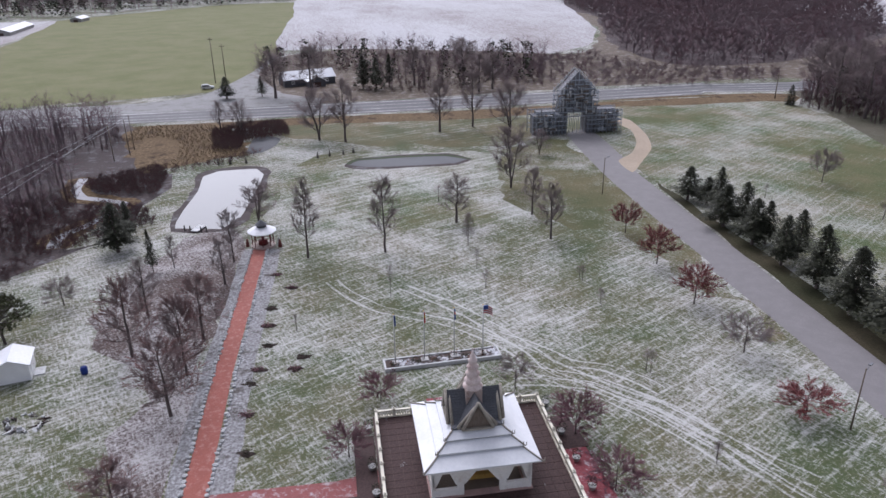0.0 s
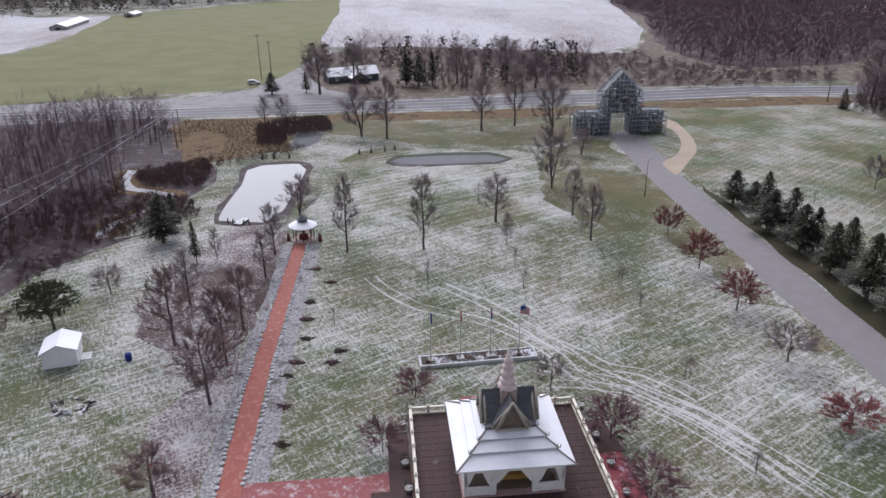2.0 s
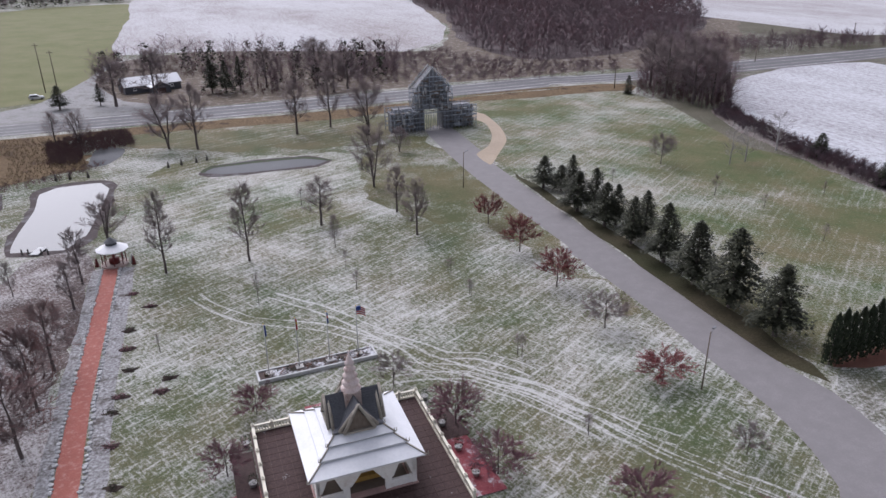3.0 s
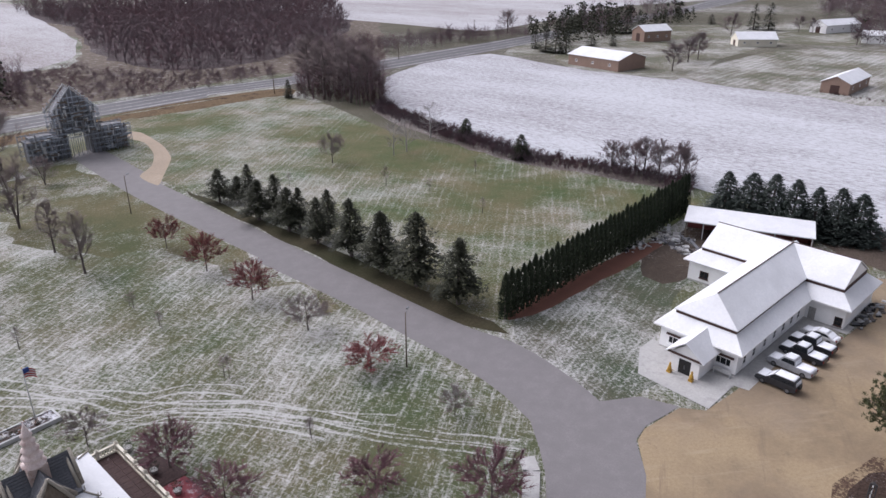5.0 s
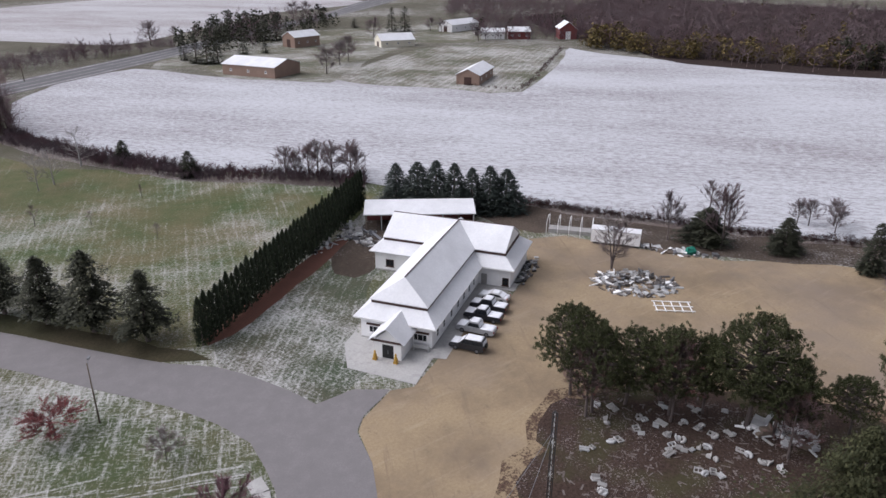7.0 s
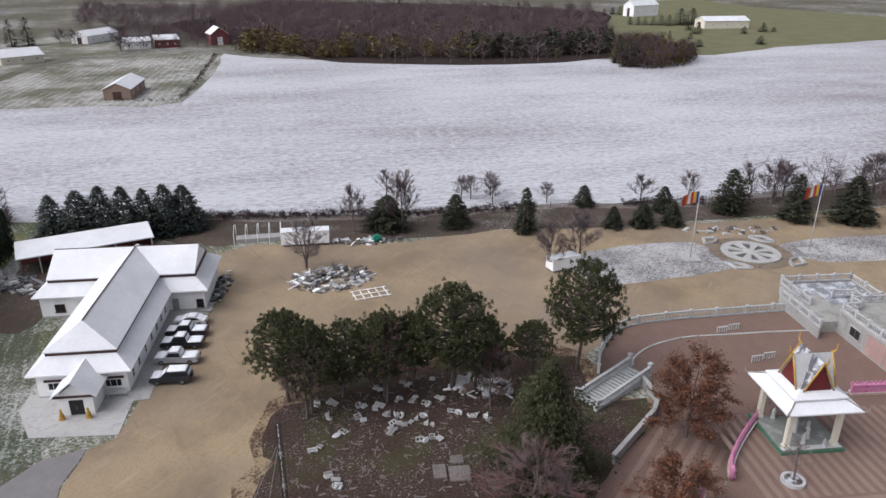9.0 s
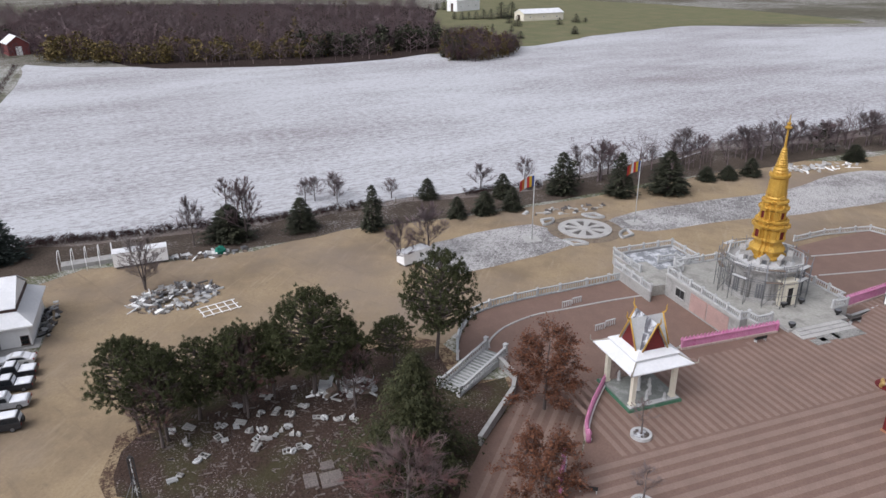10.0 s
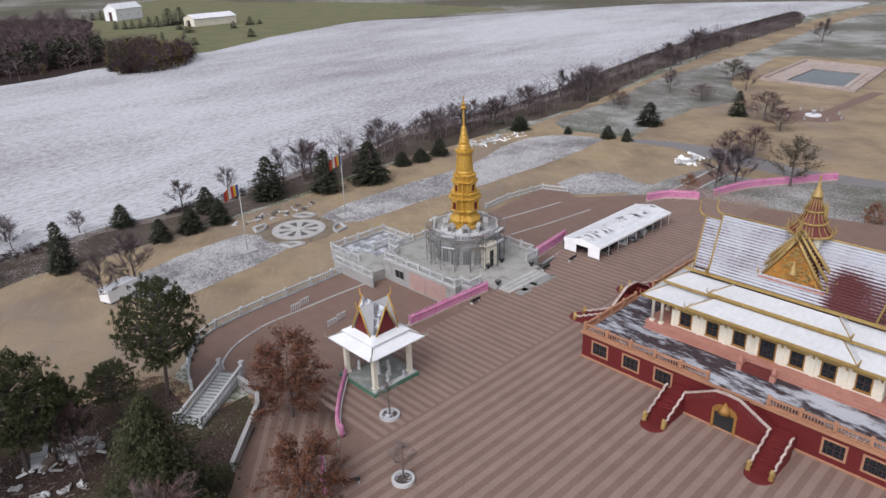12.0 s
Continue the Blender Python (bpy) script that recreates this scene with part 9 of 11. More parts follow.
altar = thing("altar_table", PAV @ pose(0.2, -2.6, FLOOR), "low table under a yellow-orange cloth inside the pavilion", "table")
YELLOWCLOTH = surface("yellow_cloth", (0.56, 0.34, 0.08), (0.7, 0.46, 0.14), 2.0, 0.85, stain=(0.5, 0.25, 0.06))
part("cloth", Geo().box(-1.7, 1.7, -0.55, 0.55, 0.62, 0.72).box(-1.72, 1.72, -0.57, -0.54, 0.16, 0.7), YELLOWCLOTH, altar, "yellow-orange cloth")
for x in (-1.55, 1.55):
    for y in (-0.4, 0.4):
        part("leg", Geo().box(x - 0.05, x + 0.05, y - 0.05, y + 0.05, 0, 0.62), TIMBER, altar)
PALESPIRE = surface("pale_pink_spire", (0.62, 0.5, 0.47), (0.76, 0.66, 0.63), 1.5, 0.7, stain=(0.5, 0.36, 0.33), fresh=True)
IVORY = surface("ivory_paint", (0.84, 0.81, 0.76), (0.9, 0.87, 0.82), 0.6, 0.6, stain=(0.66, 0.6, 0.53), bump=0.05, fresh=True)
pav = thing("pavilion", PAV @ pose(0, 0, FLOOR), "white pavilion with tiered snowy roofs, slate gables and a pale spire", "pavilion")
part("floor", Geo().box(-5.3, 5.3, -5.3, 5.3, 0, 0.12), PINKPANEL, pav, "pink stone floor edge")
part("carpet", Geo().box(-4.5, 4.5, -4.5, 4.5, 0.12, 0.14), TIMBER, pav)
for k in range(4):
    side = pose(0, 0, 0, 0, 0, 90 * k) @ Matrix.Diagonal((1.12, 1.12, 1, 1))
    for x0, x1 in ((-4.6, -4.3), (-2.25, -1.65), (1.65, 2.25)):
        part("pier", Geo().box(x0, x1, -4.6, -4.2, 0.15, 3.0), IVORY, pav, "", side)
    for x0, x1, cut, low in ((-4.6, -1.95, 0.55, 1.0), (-1.95, 1.95, 1.0, 0.15), (1.95, 4.6, 0.55, 1.0)):
        y0, y1 = -4.55, -4.25
        for e in (0, 1):
            q = [(x0, 1.5), (x0 + 0.45, 1.5), (x0 + 0.45 + cut, 3.0), (x0, 3.0)] if e == 0 else [(x1, 1.5), (x1, 3.0), (x1 - 0.45 - cut, 3.0), (x1 - 0.45, 1.5)]
            part("arch_haunch", Geo().ring([[(x, y0, z) for x, z in q], [(x, y1, z) for x, z in q]]), IVORY, pav, "", side)
        if low > 0.5:
            part("parapet", Geo().box(x0 + 0.3, x1 - 0.3, y0, y1, 0.15, low), IVORY, pav, "", side)
    part("wall", Geo().box(-4.6, 4.2, -4.6, -4.2, 3.0, 3.95), IVORY, pav, "cream wall over the arched openings", side)
part("altar", Geo().box(-1.8, 1.8, -2.4, -1.0, 0.15, 0.9), ORANGESTONE, pav)
recl = Geo().bent([(-1.5, -1.7, 1.2), (-0.9, -1.7, 1.3), (0.2, -1.7, 1.2), (1.0, -1.7, 1.1), (1.7, -1.7, 1.0)], [0.2, 0.36, 0.34, 0.26, 0.14], 10)
tagged(part("statue", recl, GOLD, None, "", PAV @ pose(0, 0, FLOOR)), "golden reclining statue on the pavilion altar", "statue")
part("eave_beam", Geo().box(-5.2, 5.2, -5.2, 5.2, 3.9, 4.0), CREAM, pav)
for x, z0, ins, z1 in ((5.95, 4.0, 1.75, 4.75), (4.45, 4.95, 1.2, 5.55), (3.45, 5.75, 0.95, 6.3)):
    part("roof_tier", hip_skirt(-x, x, -x, x, z0, ins, z1, 0.12), SNOWROOF, pav, "snow-white roof tier")
    part("tier_band", Geo().box(-x + ins - 0.1, x - ins + 0.1, -x + ins - 0.1, x - ins + 0.1, z1 - 0.15, z1 + 0.22), GREYTILE, pav, "dark band between roof tiers")
    for sx in (-1, 1):
        for sy in (-1, 1):
            e = Geo()
            e.tube((sx * x, sy * x, z0 + 0.03), (sx * (x - ins), sy * (x - ins), z1 + 0.06), 0.09, 0.09, 5)
            horn(e, (sx * x, sy * x, z0), (sx, sy), 0.55, 0.05)
            horn(e, (sx * (x - ins), sy * (x - ins), z1), (sx, sy), 0.6, 0.06)
            part("hip_trim", e, SILVERWOOD, pav, "grey hip ridge with small finials")
for ax in range(2):
    m = pose(0, 0, 0, 0, 0, 90 * ax)
    for half, yy, zt in ((2.0, 2.5, 8.9), (1.6, 2.9, 9.4)):
        g = gable_roof(-half + 0.12, half - 0.12, -yy + 0.05, yy - 0.05, 6.4, zt - 0.16, 'y', 0.06)
        slates = part("gable_roof", g, GREYTILE, pav, "steep grey slate roof", m)
        for s in (-1, 1):
            for k in range(12):
                a, b = k / 12, (k + 1) / 12
                q = [(s * half * (1 - a), -yy, 6.45 + (zt - 6.45) * a + 0.04), (s * half * (1 - a), yy, 6.45 + (zt - 6.45) * a + 0.04), (s * half * (1 - b), yy, 6.45 + (zt - 6.45) * b), (s * half * (1 - b), -yy, 6.45 + (zt - 6.45) * b)]
                part("slate_course", Geo().ring([[(p[0] - s * 0.06, p[1], p[2] - 0.1) for p in q], q]), GREYTILE, slates)
        for e in (-1, 1):
            v = Geo()
            for s in (-1, 1):
                v.tube((s * half, e * yy, 6.4), (0, e * yy, zt + 0.12), 0.2, 0.16, 5)
            v.box(-half, half, e * yy - 0.12, e * yy + 0.12, 6.3, 6.5)
            part("verge", v, SILVERWOOD, pav, "weathered grey verge", m)
    for e in (-1, 1):
        part("tympanum", Geo().ring([[(-1.4, e * 2.75, 6.5), (1.4, e * 2.75, 6.5), (0, e * 2.75, 8.9)], [(-1.4, e * 2.6, 6.5), (1.4, e * 2.6, 6.5), (0, e * 2.6, 8.9)]]), TIMBER, pav, "carved dark pediment", m)
part("shaft", Geo().box(-0.85, 0.85, -0.85, 0.85, 6.5, 9.6), PINKSPIRE, pav)
part("spire", Geo().lathe([(0.97, 9.5), (1.06, 9.7), (0.73, 9.9), (0.78, 10.2), (0.92, 10.4), (0.68, 10.6), (0.65, 11.0), (0.78, 11.2), (0.55, 11.4), (0.53, 11.8), (0.65, 11.95), (0.44, 12.15), (0.41, 12.5), (0.51, 12.65), (0.32, 12.9), (0.27, 13.2), (0.09, 13.6), (0.02, 14.0)], 14), PALESPIRE, pav, "faded pink stacked spire")
TOPIARY = leaves("clipped_box", (0.02, 0.03, 0.016), (0.05, 0.06, 0.03))
for x, y in ((-10.8, 7.6), (-10.8, 0.8), (-10.6, -3.2), (10.8, 8.8), (11.0, 3.2), (11.2, -1.5), (11.4, -6.0)):
    t = thing("potted_shrub", PAV @ pose(x, y, 0.12), "round dark shrub in a pale pot beside the terrace", "plant", "potted shrubs")
    part("pot", Geo().lathe([(0.3, 0), (0.42, 0.45), (0.46, 0.5), (0.38, 0.5)], 12), CONCRETE, t)
    g = Geo()
    rnd = random.Random(int(x * 7 + y * 3))
    for _ in range(160):
        a, b = rnd.uniform(0, 6.28), math.asin(rnd.uniform(-0.6, 1))
        flakes(g, rnd, (0.5 * math.cos(a) * math.cos(b), 0.5 * math.sin(a) * math.cos(b), 0.95 + 0.5 * math.sin(b)), 0.1, 1, None, 0.6)
    part("leaves", g, TOPIARY, t)

# ---- flag bed ----
BED = pose(-7.9, 79.5, 0, 0, 0, 11.2)
bed = thing("flower_bed", BED, "long raised bed with white curb, snow and withered plants", "flower bed")
part("curb", Geo().box(0, 16, 0, 0.25, 0, 0.5).box(0, 16, 2.35, 2.6, 0, 0.5).box(0, 0.25, 0.25, 2.35, 0, 0.5).box(15.75, 16, 0.25, 2.35, 0, 0.5), RAILSTONE, bed, "low white curb")
part("soil", Geo().box(0.25, 15.75, 0.25, 2.35, 0, 0.38), snowy("bed_soil", (0.05, 0.035, 0.03), (0.1, 0.07, 0.06), 0.33), bed, "dark soil under patchy snow")
rnd = random.Random(8)
for k in range(52):
    g = Geo()
    s = rnd.uniform(0.22, 0.46)
    for _ in range(26):
        flakes(g, rnd, (rnd.gauss(0, 0.4) * s, rnd.gauss(0, 0.4) * s, s * rnd.uniform(0.1, 1.6)), 0.11, 1, None, 0.8)
    tagged(part("bed_plant", g, SPRUCE if k % 3 else OAKLEAF, None, "", BED @ pose(rnd.uniform(0.6, 15.4), rnd.uniform(0.6, 2.0), 0.38)), "withered clump of bedding plants in the bed", "plant", "bed plants")


def flat_paint(name, c):
    n = Nodes(name)
    return n.done(n.mix(n.grain(n.own(), 4, 3), c, tuple(0.8 * x for x in c)), 0.8, 0, 0.2)


CLOTH = {k: flat_paint("cloth_" + k, c) for k, c in (("blue", (0.05, 0.09, 0.3)), ("red", (0.5, 0.05, 0.05)), ("yellow", (0.65, 0.42, 0.05)), ("white", (0.7, 0.7, 0.7)), ("orange", (0.6, 0.2, 0.05)))}


def flag(at, high, stripes, label, w=1.6, h=1.0, upright=False, canton=None, limp=0.35, turn=0):
    """A pole with a cloth of coloured strips that hangs in folds."""
    t = thing("flagpole", at, label, "flagpole", "flagpoles")
    part("pole", Geo().tube((0, 0, 0), (0, 0, high), 0.1 if high > 10 else 0.075, 0.065 if high > 10 else 0.04, 8), RAILSTONE, t, "pale metal pole")
    part("finial", Geo().lathe([(0.02, high), (0.09, high + 0.08), (0.02, high + 0.18)], 8), GOLD, t)
    part("base", Geo().box(-0.5, 0.5, -0.5, 0.5, 0, 0.12), CONCRETE, t)
    cloth = thing("cloth", pose(0.06, 0, high - 0.15 - h, 0, 0, turn), "", "")
    cloth.parent = t
    n = len(stripes)
    for i, c in enumerate(stripes):
        def at_(u, v):
            return (u * w * 0.92, 0.12 * math.sin(u * 7 + v * 1.5) * (0.3 + u), v * h - limp * u * u * h)
        rings = []
        for k in range(9):
            f = k / 8
            lo, hi = (at_((i + f) / n, 0.0), at_((i + f) / n, 1.0)) if upright else (at_(f, i / n), at_(f, (i + 1) / n))
            rings.append([(lo[0], lo[1] - 0.008, lo[2]), (hi[0], hi[1] - 0.008, hi[2]), (hi[0], hi[1] + 0.008, hi[2]), (lo[0], lo[1] + 0.008, lo[2])])
        g = Geo().ring(rings)
        part("strip", g, CLOTH[c], cloth)
    if canton:
        q = Geo()
        q.ring([[(0.0, -0.05, 0.5 * h), (0.4 * w, -0.1, 0.5 * h - 0.05), (0.4 * w, -0.1, h - 0.05), (0.0, -0.05, h)], [(0.0, 0.06, 0.5 * h), (0.4 * w, 0.12, 0.5 * h - 0.05), (0.4 * w, 0.12, h - 0.05), (0.0, 0.06, h)]])
        part("canton", q, CLOTH[canton], cloth)
    return t


for x, stripes, up, canton, label in ((1.6, ("blue", "blue"), False, None, "flagpole with a drooping dark blue flag"), (5.6, ("red", "yellow", "red"), False, None, "flagpole with a red and yellow flag"),
                                      (9.7, ("blue", "red", "blue"), False, None, "flagpole with a red and blue flag"), (13.7, ("red", "white", "red", "white", "red", "white", "red"), False, "blue", "flagpole with a red and white striped flag")):
    flag(BED @ pose(x, 1.5, 0.38), 7.3, stripes, label, 1.7 if canton else 0.75, 1.15, up, canton, 0.8, 20 if canton else 70)
for x, y, h in ((120.2, -50.4, 13.2), (123.0, -74.4, 13.4)):
    flag(pose(x, y, 0.05, 0, 0, 95), h, ("blue", "yellow", "red", "white", "orange", "red"), "tall flagpole with a striped prayer flag", 3.3, 2.1, True, None, 0.4, 0)
    sheet("pavement", [(x - 1.6, y - 1.6), (x + 1.6, y - 1.6), (x + 1.6, y + 1.6), (x - 1.6, y + 1.6)], 0.12, CONCRETE, "square concrete flagpole footing", "pavement", 9, 0, True)

# ---- the gate in its scaffold ----
GATE = pose(39.4, 207.4, 0, 0, 0, 9)
GATESTONE = surface("raw_dark_concrete", (0.17, 0.175, 0.19), (0.27, 0.275, 0.29), 0.6, 0.85, stain=(0.4, 0.4, 0.42))
gate = thing("gate", GATE, "unfinished grey temple gate with a tall stepped gable", "gate")
for s in (-1, 1):
    part("wing", Geo().box(s * 9.2 - 3.7, s * 9.2 + 3.7, -1.6, 1.6, 0, 5.2).box(s * 9.2 - 4.0, s * 9.2 + 4.0, -1.9, 1.9, 5.2, 5.7).box(s * 9.2 - 2.8, s * 9.2 + 2.8, -1.3, 1.3, 5.7, 6.6), GATESTONE, gate, "grey side wing")
    part("pier", Geo().box(s * 4.1 - 1.2, s * 4.1 + 1.2, -2.0, 2.0, 0, 6.2), GATESTONE, gate)
    for x in (6.3, 9.2, 12.1):
        part("recess", Geo().box(s * x - 0.7, s * x + 0.7, -1.66, -1.601, 0.5, 3.6), STEEL, gate)
part("lintel", Geo().box(-5.5, 5.5, -2.1, 2.1, 6.2, 7.4), GATESTONE, gate)
for w, z0, z1 in ((5.2, 7.4, 9.2), (4.6, 9.2, 10.9), (4.0, 10.9, 12.4)):
    part("tower_tier", Geo().box(-w, w, -1.8, 1.8, z0, z1 - 0.25).box(-w - 0.25, w + 0.25, -2.0, 2.0, z1 - 0.25, z1), GATESTONE, gate)
part("gable", Geo().ring([[(-5.0, -1.5, 12.4), (5.0, -1.5, 12.4), (0, -1.5, 17.8)], [(-5.0, 1.5, 12.4), (5.0, 1.5, 12.4), (0, 1.5, 17.8)]]), GATESTONE, gate, "grey triangular gable")
v = Geo()
for s in (-1, 1):
    for y in (-2.2, 2.2):
        v.tube((s * 5.7, y, 12.0), (0, y, 18.4), 0.17, 0.15, 5)
        for k in range(8):
            f = k / 8
            v.tube((s * 5.7 * (1 - f), y, 12.0 + 6.4 * f), (s * (5.7 * (1 - f) + 0.5), y, 12.4 + 6.4 * f), 0.1, 0.06, 4)
part("verge", v, RAILSTONE, gate, "white toothed verge")
gs = thing("scaffold", GATE, "dense grey-blue steel scaffolding over the gate", "scaffold")
BLUESTEEL = surface("blue_grey_scaffold", (0.36, 0.4, 0.46), (0.52, 0.56, 0.61), 1.0, 0.6, 0.2)
for y in (-3.3, -2.4, 2.4, 3.3):
    for k in range(25):
        x = -13.5 + k * 1.125
        top = 6.8 if abs(x) > 6 else 12.5 + 5.6 * (1 - abs(x) / 6)
        if abs(x) < 2.5 and abs(y) > 3:
            continue
        part("pole", Geo().tube((x, y, 0), (x, y, top), 0.075, 0.075, 5), BLUESTEEL, gs)
    for z in (1.3, 2.6, 3.9, 5.2, 6.5, 7.8, 9.1, 10.4, 11.7, 13.0, 14.3, 15.6):
        half = 13.5 if z < 7 else (6 if z < 12 else 6 * (1 - (z - 12.0) / 6.4))
        if z < 5:
            for s in (-1, 1):
                part("ledger", Geo().tube((s * 3.0, y, z), (s * half, y, z), 0.075, 0.075, 5), BLUESTEEL, gs)
        else:
            part("ledger", Geo().tube((-half, y, z), (half, y, z), 0.075, 0.075, 5), BLUESTEEL, gs)
for z in (1.9, 3.8, 5.7, 7.6, 9.5, 11.4, 13.3):
    half = 13.5 if z < 7 else (6 if z < 12 else 6 * (1 - (z - 12.0) / 6.4))
    for y in (-2.85, 2.85):
        for k in range(int(half / 1.5) * 2):
            x = -half + k * 1.5
            if (z < 5 and abs(x + 0.75) < 3.2) or (k * 7 + int(z)) % 3 == 0:
                continue
            part("plank", Geo().box(x, x + 1.45, y - 0.4, y + 0.4, z + 0.06, z + 0.12), TIMBER if (k + int(z)) % 2 else RAILSTONE, gs)
for k in range(-8, 8, 2):
    for y in (-3.35, 3.35):
        part("brace", Geo().tube((k * 1.5, y, 0 if abs(k) > 2 else 5.7), (k * 1.5 + 3.0, y, 5.7 if abs(k) > 2 else 9.5), 0.045, 0.045, 5), BLUESTEEL, gs)

rnd = random.Random(19)
for k in range(170):
    x = rnd.uniform(-13, 13)
    z = rnd.uniform(0.5, 6.6) if abs(x) > 6 else rnd.uniform(6.5, 12.5 + 4.5 * (1 - abs(x) / 6))
    l = rnd.uniform(0.3, 1.3)
    part("board", Geo().box(-l, l, -0.06, 0.06, -0.16, 0.16), (RAILSTONE, TIMBER, GATESTONE, BLUESTEEL)[k % 4], gs, "", pose(x, -3.45 if k % 3 else -2.2, z, 0, rnd.uniform(-14, 14) if k % 2 else 90, 0))

# ---- gazebo by the pond ----
GAZ = pose(-33.9, 123.4, 0)
gaz = thing("gazebo", GAZ, "small round gazebo with a snowy roof and dark cap", "gazebo")
part("floor", Geo().lathe([(2.3, 0), (2.3, 0.3), (2.2, 0.32)], 12, 0, 0, False), PINKSPIRE, gaz)
for k in range(8):
    a = 2 * math.pi * k / 8 + 0.2
    part("post", Geo().tube((1.95 * math.cos(a), 1.95 * math.sin(a), 0.3), (1.95 * math.cos(a), 1.95 * math.sin(a), 3.0), 0.09, 0.09, 6), MAROON, gaz)
    if k != 5:
        b = 2 * math.pi * (k + 1) / 8 + 0.2
        part("rail", Geo().tube((1.95 * math.cos(a), 1.95 * math.sin(a), 1.1), (1.95 * math.cos(b), 1.95 * math.sin(b), 1.1), 0.06, 0.06, 5), MAROON, gaz)
part("roof", Geo().lathe([(2.75, 3.0), (2.75, 3.1), (1.3, 3.75), (0.95, 3.85)], 10, 0, 0, False), SNOWROOF, gaz, "snow-white conical roof")
part("lantern", Geo().lathe([(0.95, 3.8), (0.95, 4.3), (1.15, 4.35), (0.6, 4.8), (0.1, 5.2)], 10, 0, 0, False), GREYTILE, gaz, "dark roof lantern")
part("bench", Geo().lathe([(0.9, 0.3), (0.9, 1.2), (0.2, 1.25), (0.3, 2.2), (0.05, 2.6)], 8), CRIMSON, gaz, "red altar inside")
for k, (x, y) in enumerate(((2.9, 0.4), (3.3, -0.6), (-2.9, -0.3))):
    tagged(part("statue", Geo().box(-0.3, 0.3, -0.3, 0.3, 0, 0.4).lathe([(0.28, 0.4), (0.32, 0.7), (0.18, 1.1), (0.2, 1.35), (0.03, 1.6)], 8), MAROON if k else RAILSTONE, None, "", GAZ @ pose(x, y, 0)), "small stone statue beside the gazebo", "statue", "gazebo statues")

# ---- small white shed and what lies about it ----
WS = pose(-58.3, 77.6, 0, 0, 0, 21)
ws = thing("garden_shed", WS, "small white garden shed with a snowy gable roof", "shed")
part("wall", Geo().box(0, 4.2, 0, 4.3, 0, 2.4), WHITE, ws)
part("gable", Geo().ring([[(0, 0.02, 2.4), (4.2, 0.02, 2.4), (2.1, 0.02, 3.3)], [(0, 4.28, 2.4), (4.2, 4.28, 2.4), (2.1, 4.28, 3.3)]]), WHITE, ws)
part("roof", gable_roof(-0.3, 4.5, -0.3, 4.6, 2.38, 3.5, 'y', 0.12), SNOWROOF, ws, "snow-covered gable roof")
dr = part("door", Geo().box(4.18, 4.25, 1.2, 2.6, 0.05, 2.0), WHITE, ws, "white plank door")
part("handle", Geo().box(4.25, 4.3, 2.35, 2.45, 1.0, 1.1), STEEL, dr)
part("ramp", Geo().box(4.3, 5.6, 0.9, 2.9, 0, 0.12), RAILSTONE, ws)
bt = thing("barrel", pose(-48.0, 80.4, 0), "blue plastic barrel lying on the lawn", "barrel")
part("body", Geo().lathe([(0.4, 0), (0.45, 0.3), (0.45, 0.8), (0.4, 1.0)], 12), flat_paint("blue_plastic", (0.03, 0.06, 0.28)), bt)
part("lid", Geo().lathe([(0.36, 1.0), (0.36, 1.05), (0.1, 1.06)], 12), flat_paint("blue_lid", (0.03, 0.05, 0.2)), bt)


def heap(name, at, rx, ry, count, mat_list, label, category, size=(0.3, 0.8), hollow=0.0, seed=1, high=0.6, piece="piece"):
    """A heap of separate pieces lying over each other."""
    t = thing(name, at, label, category)
    rnd = random.Random(seed)
    for k in range(count):
        a, r = rnd.uniform(0, 6.28), (hollow + (1 - hollow) * rnd.random()) ** 0.52
        s = rnd.uniform(*size)
        w, d, h = s * rnd.uniform(0.5, 1.6), s * rnd.uniform(0.4, 1.0), s * rnd.uniform(0.12, 0.45)
        g = Geo()
        if k % 3 == 0:
            g.ring([[(-w / 2, -d / 2, 0), (w / 2, -d / 2, 0), (w * 0.4, d / 2, 0), (-w * 0.3, d / 2, 0)], [(-w * 0.4, -d * 0.4, h), (w * 0.45, -d * 0.5, h), (w * 0.3, d * 0.4, h), (-w * 0.35, d * 0.45, h * 0.8)]])
        elif k % 3 == 1:
            g.box(-w, w, -d * 0.2, d * 0.2, 0, h * 0.6)
        else:
            g.box(-w / 2, w / 2, -d / 2, d / 2, 0, h).box(-w / 2, -w / 2 + 0.1, -d / 2, d / 2, h, h * 2)
        part(piece, g, mat_list[k % len(mat_list)], t, "", pose(rx * r * math.cos(a), ry * r * math.sin(a), max(0, (1 - r) * high * rnd.random()) - 0.02, rnd.uniform(-16, 16), rnd.uniform(-16, 16), rnd.uniform(0, 360)))
    return t


DARKSTONE = surface("dark_rubble", (0.1, 0.09, 0.085), (0.2, 0.18, 0.17), 1.5, 0.9)
heap("stone_ring", pose(-50.3, 69.8, 0), 2.6, 2.0, 40, (DARKSTONE, WOODSOIL, RAILSTONE), "ring of dark stones with ash and snow", "fire ring", (0.3, 0.8), 0.35, 3, 0.3, "stone")
heap("brush_pile", pose(-48.2, 53.0, 0), 2.2, 1.6, 40, (TIMBER, DARKSTONE), "pile of brush and branches", "brush", (0.4, 1.2), 0, 4, 0.9, "branch")
heap("rubble_pile", pose(112.6, 15.6, 0.03, 0, 0, 20), 5.2, 7.4, 260, (RAILSTONE, GREYSTONE, DARKSTONE, CONCRETE, STEEL, RAILSTONE, TIMBER, WHITE, DARKSTONE, CONCRETE), "spread of broken white mouldings and boards in the yard", "rubble", (0.4, 1.2), 0.0, 5, 0.8, "slab")
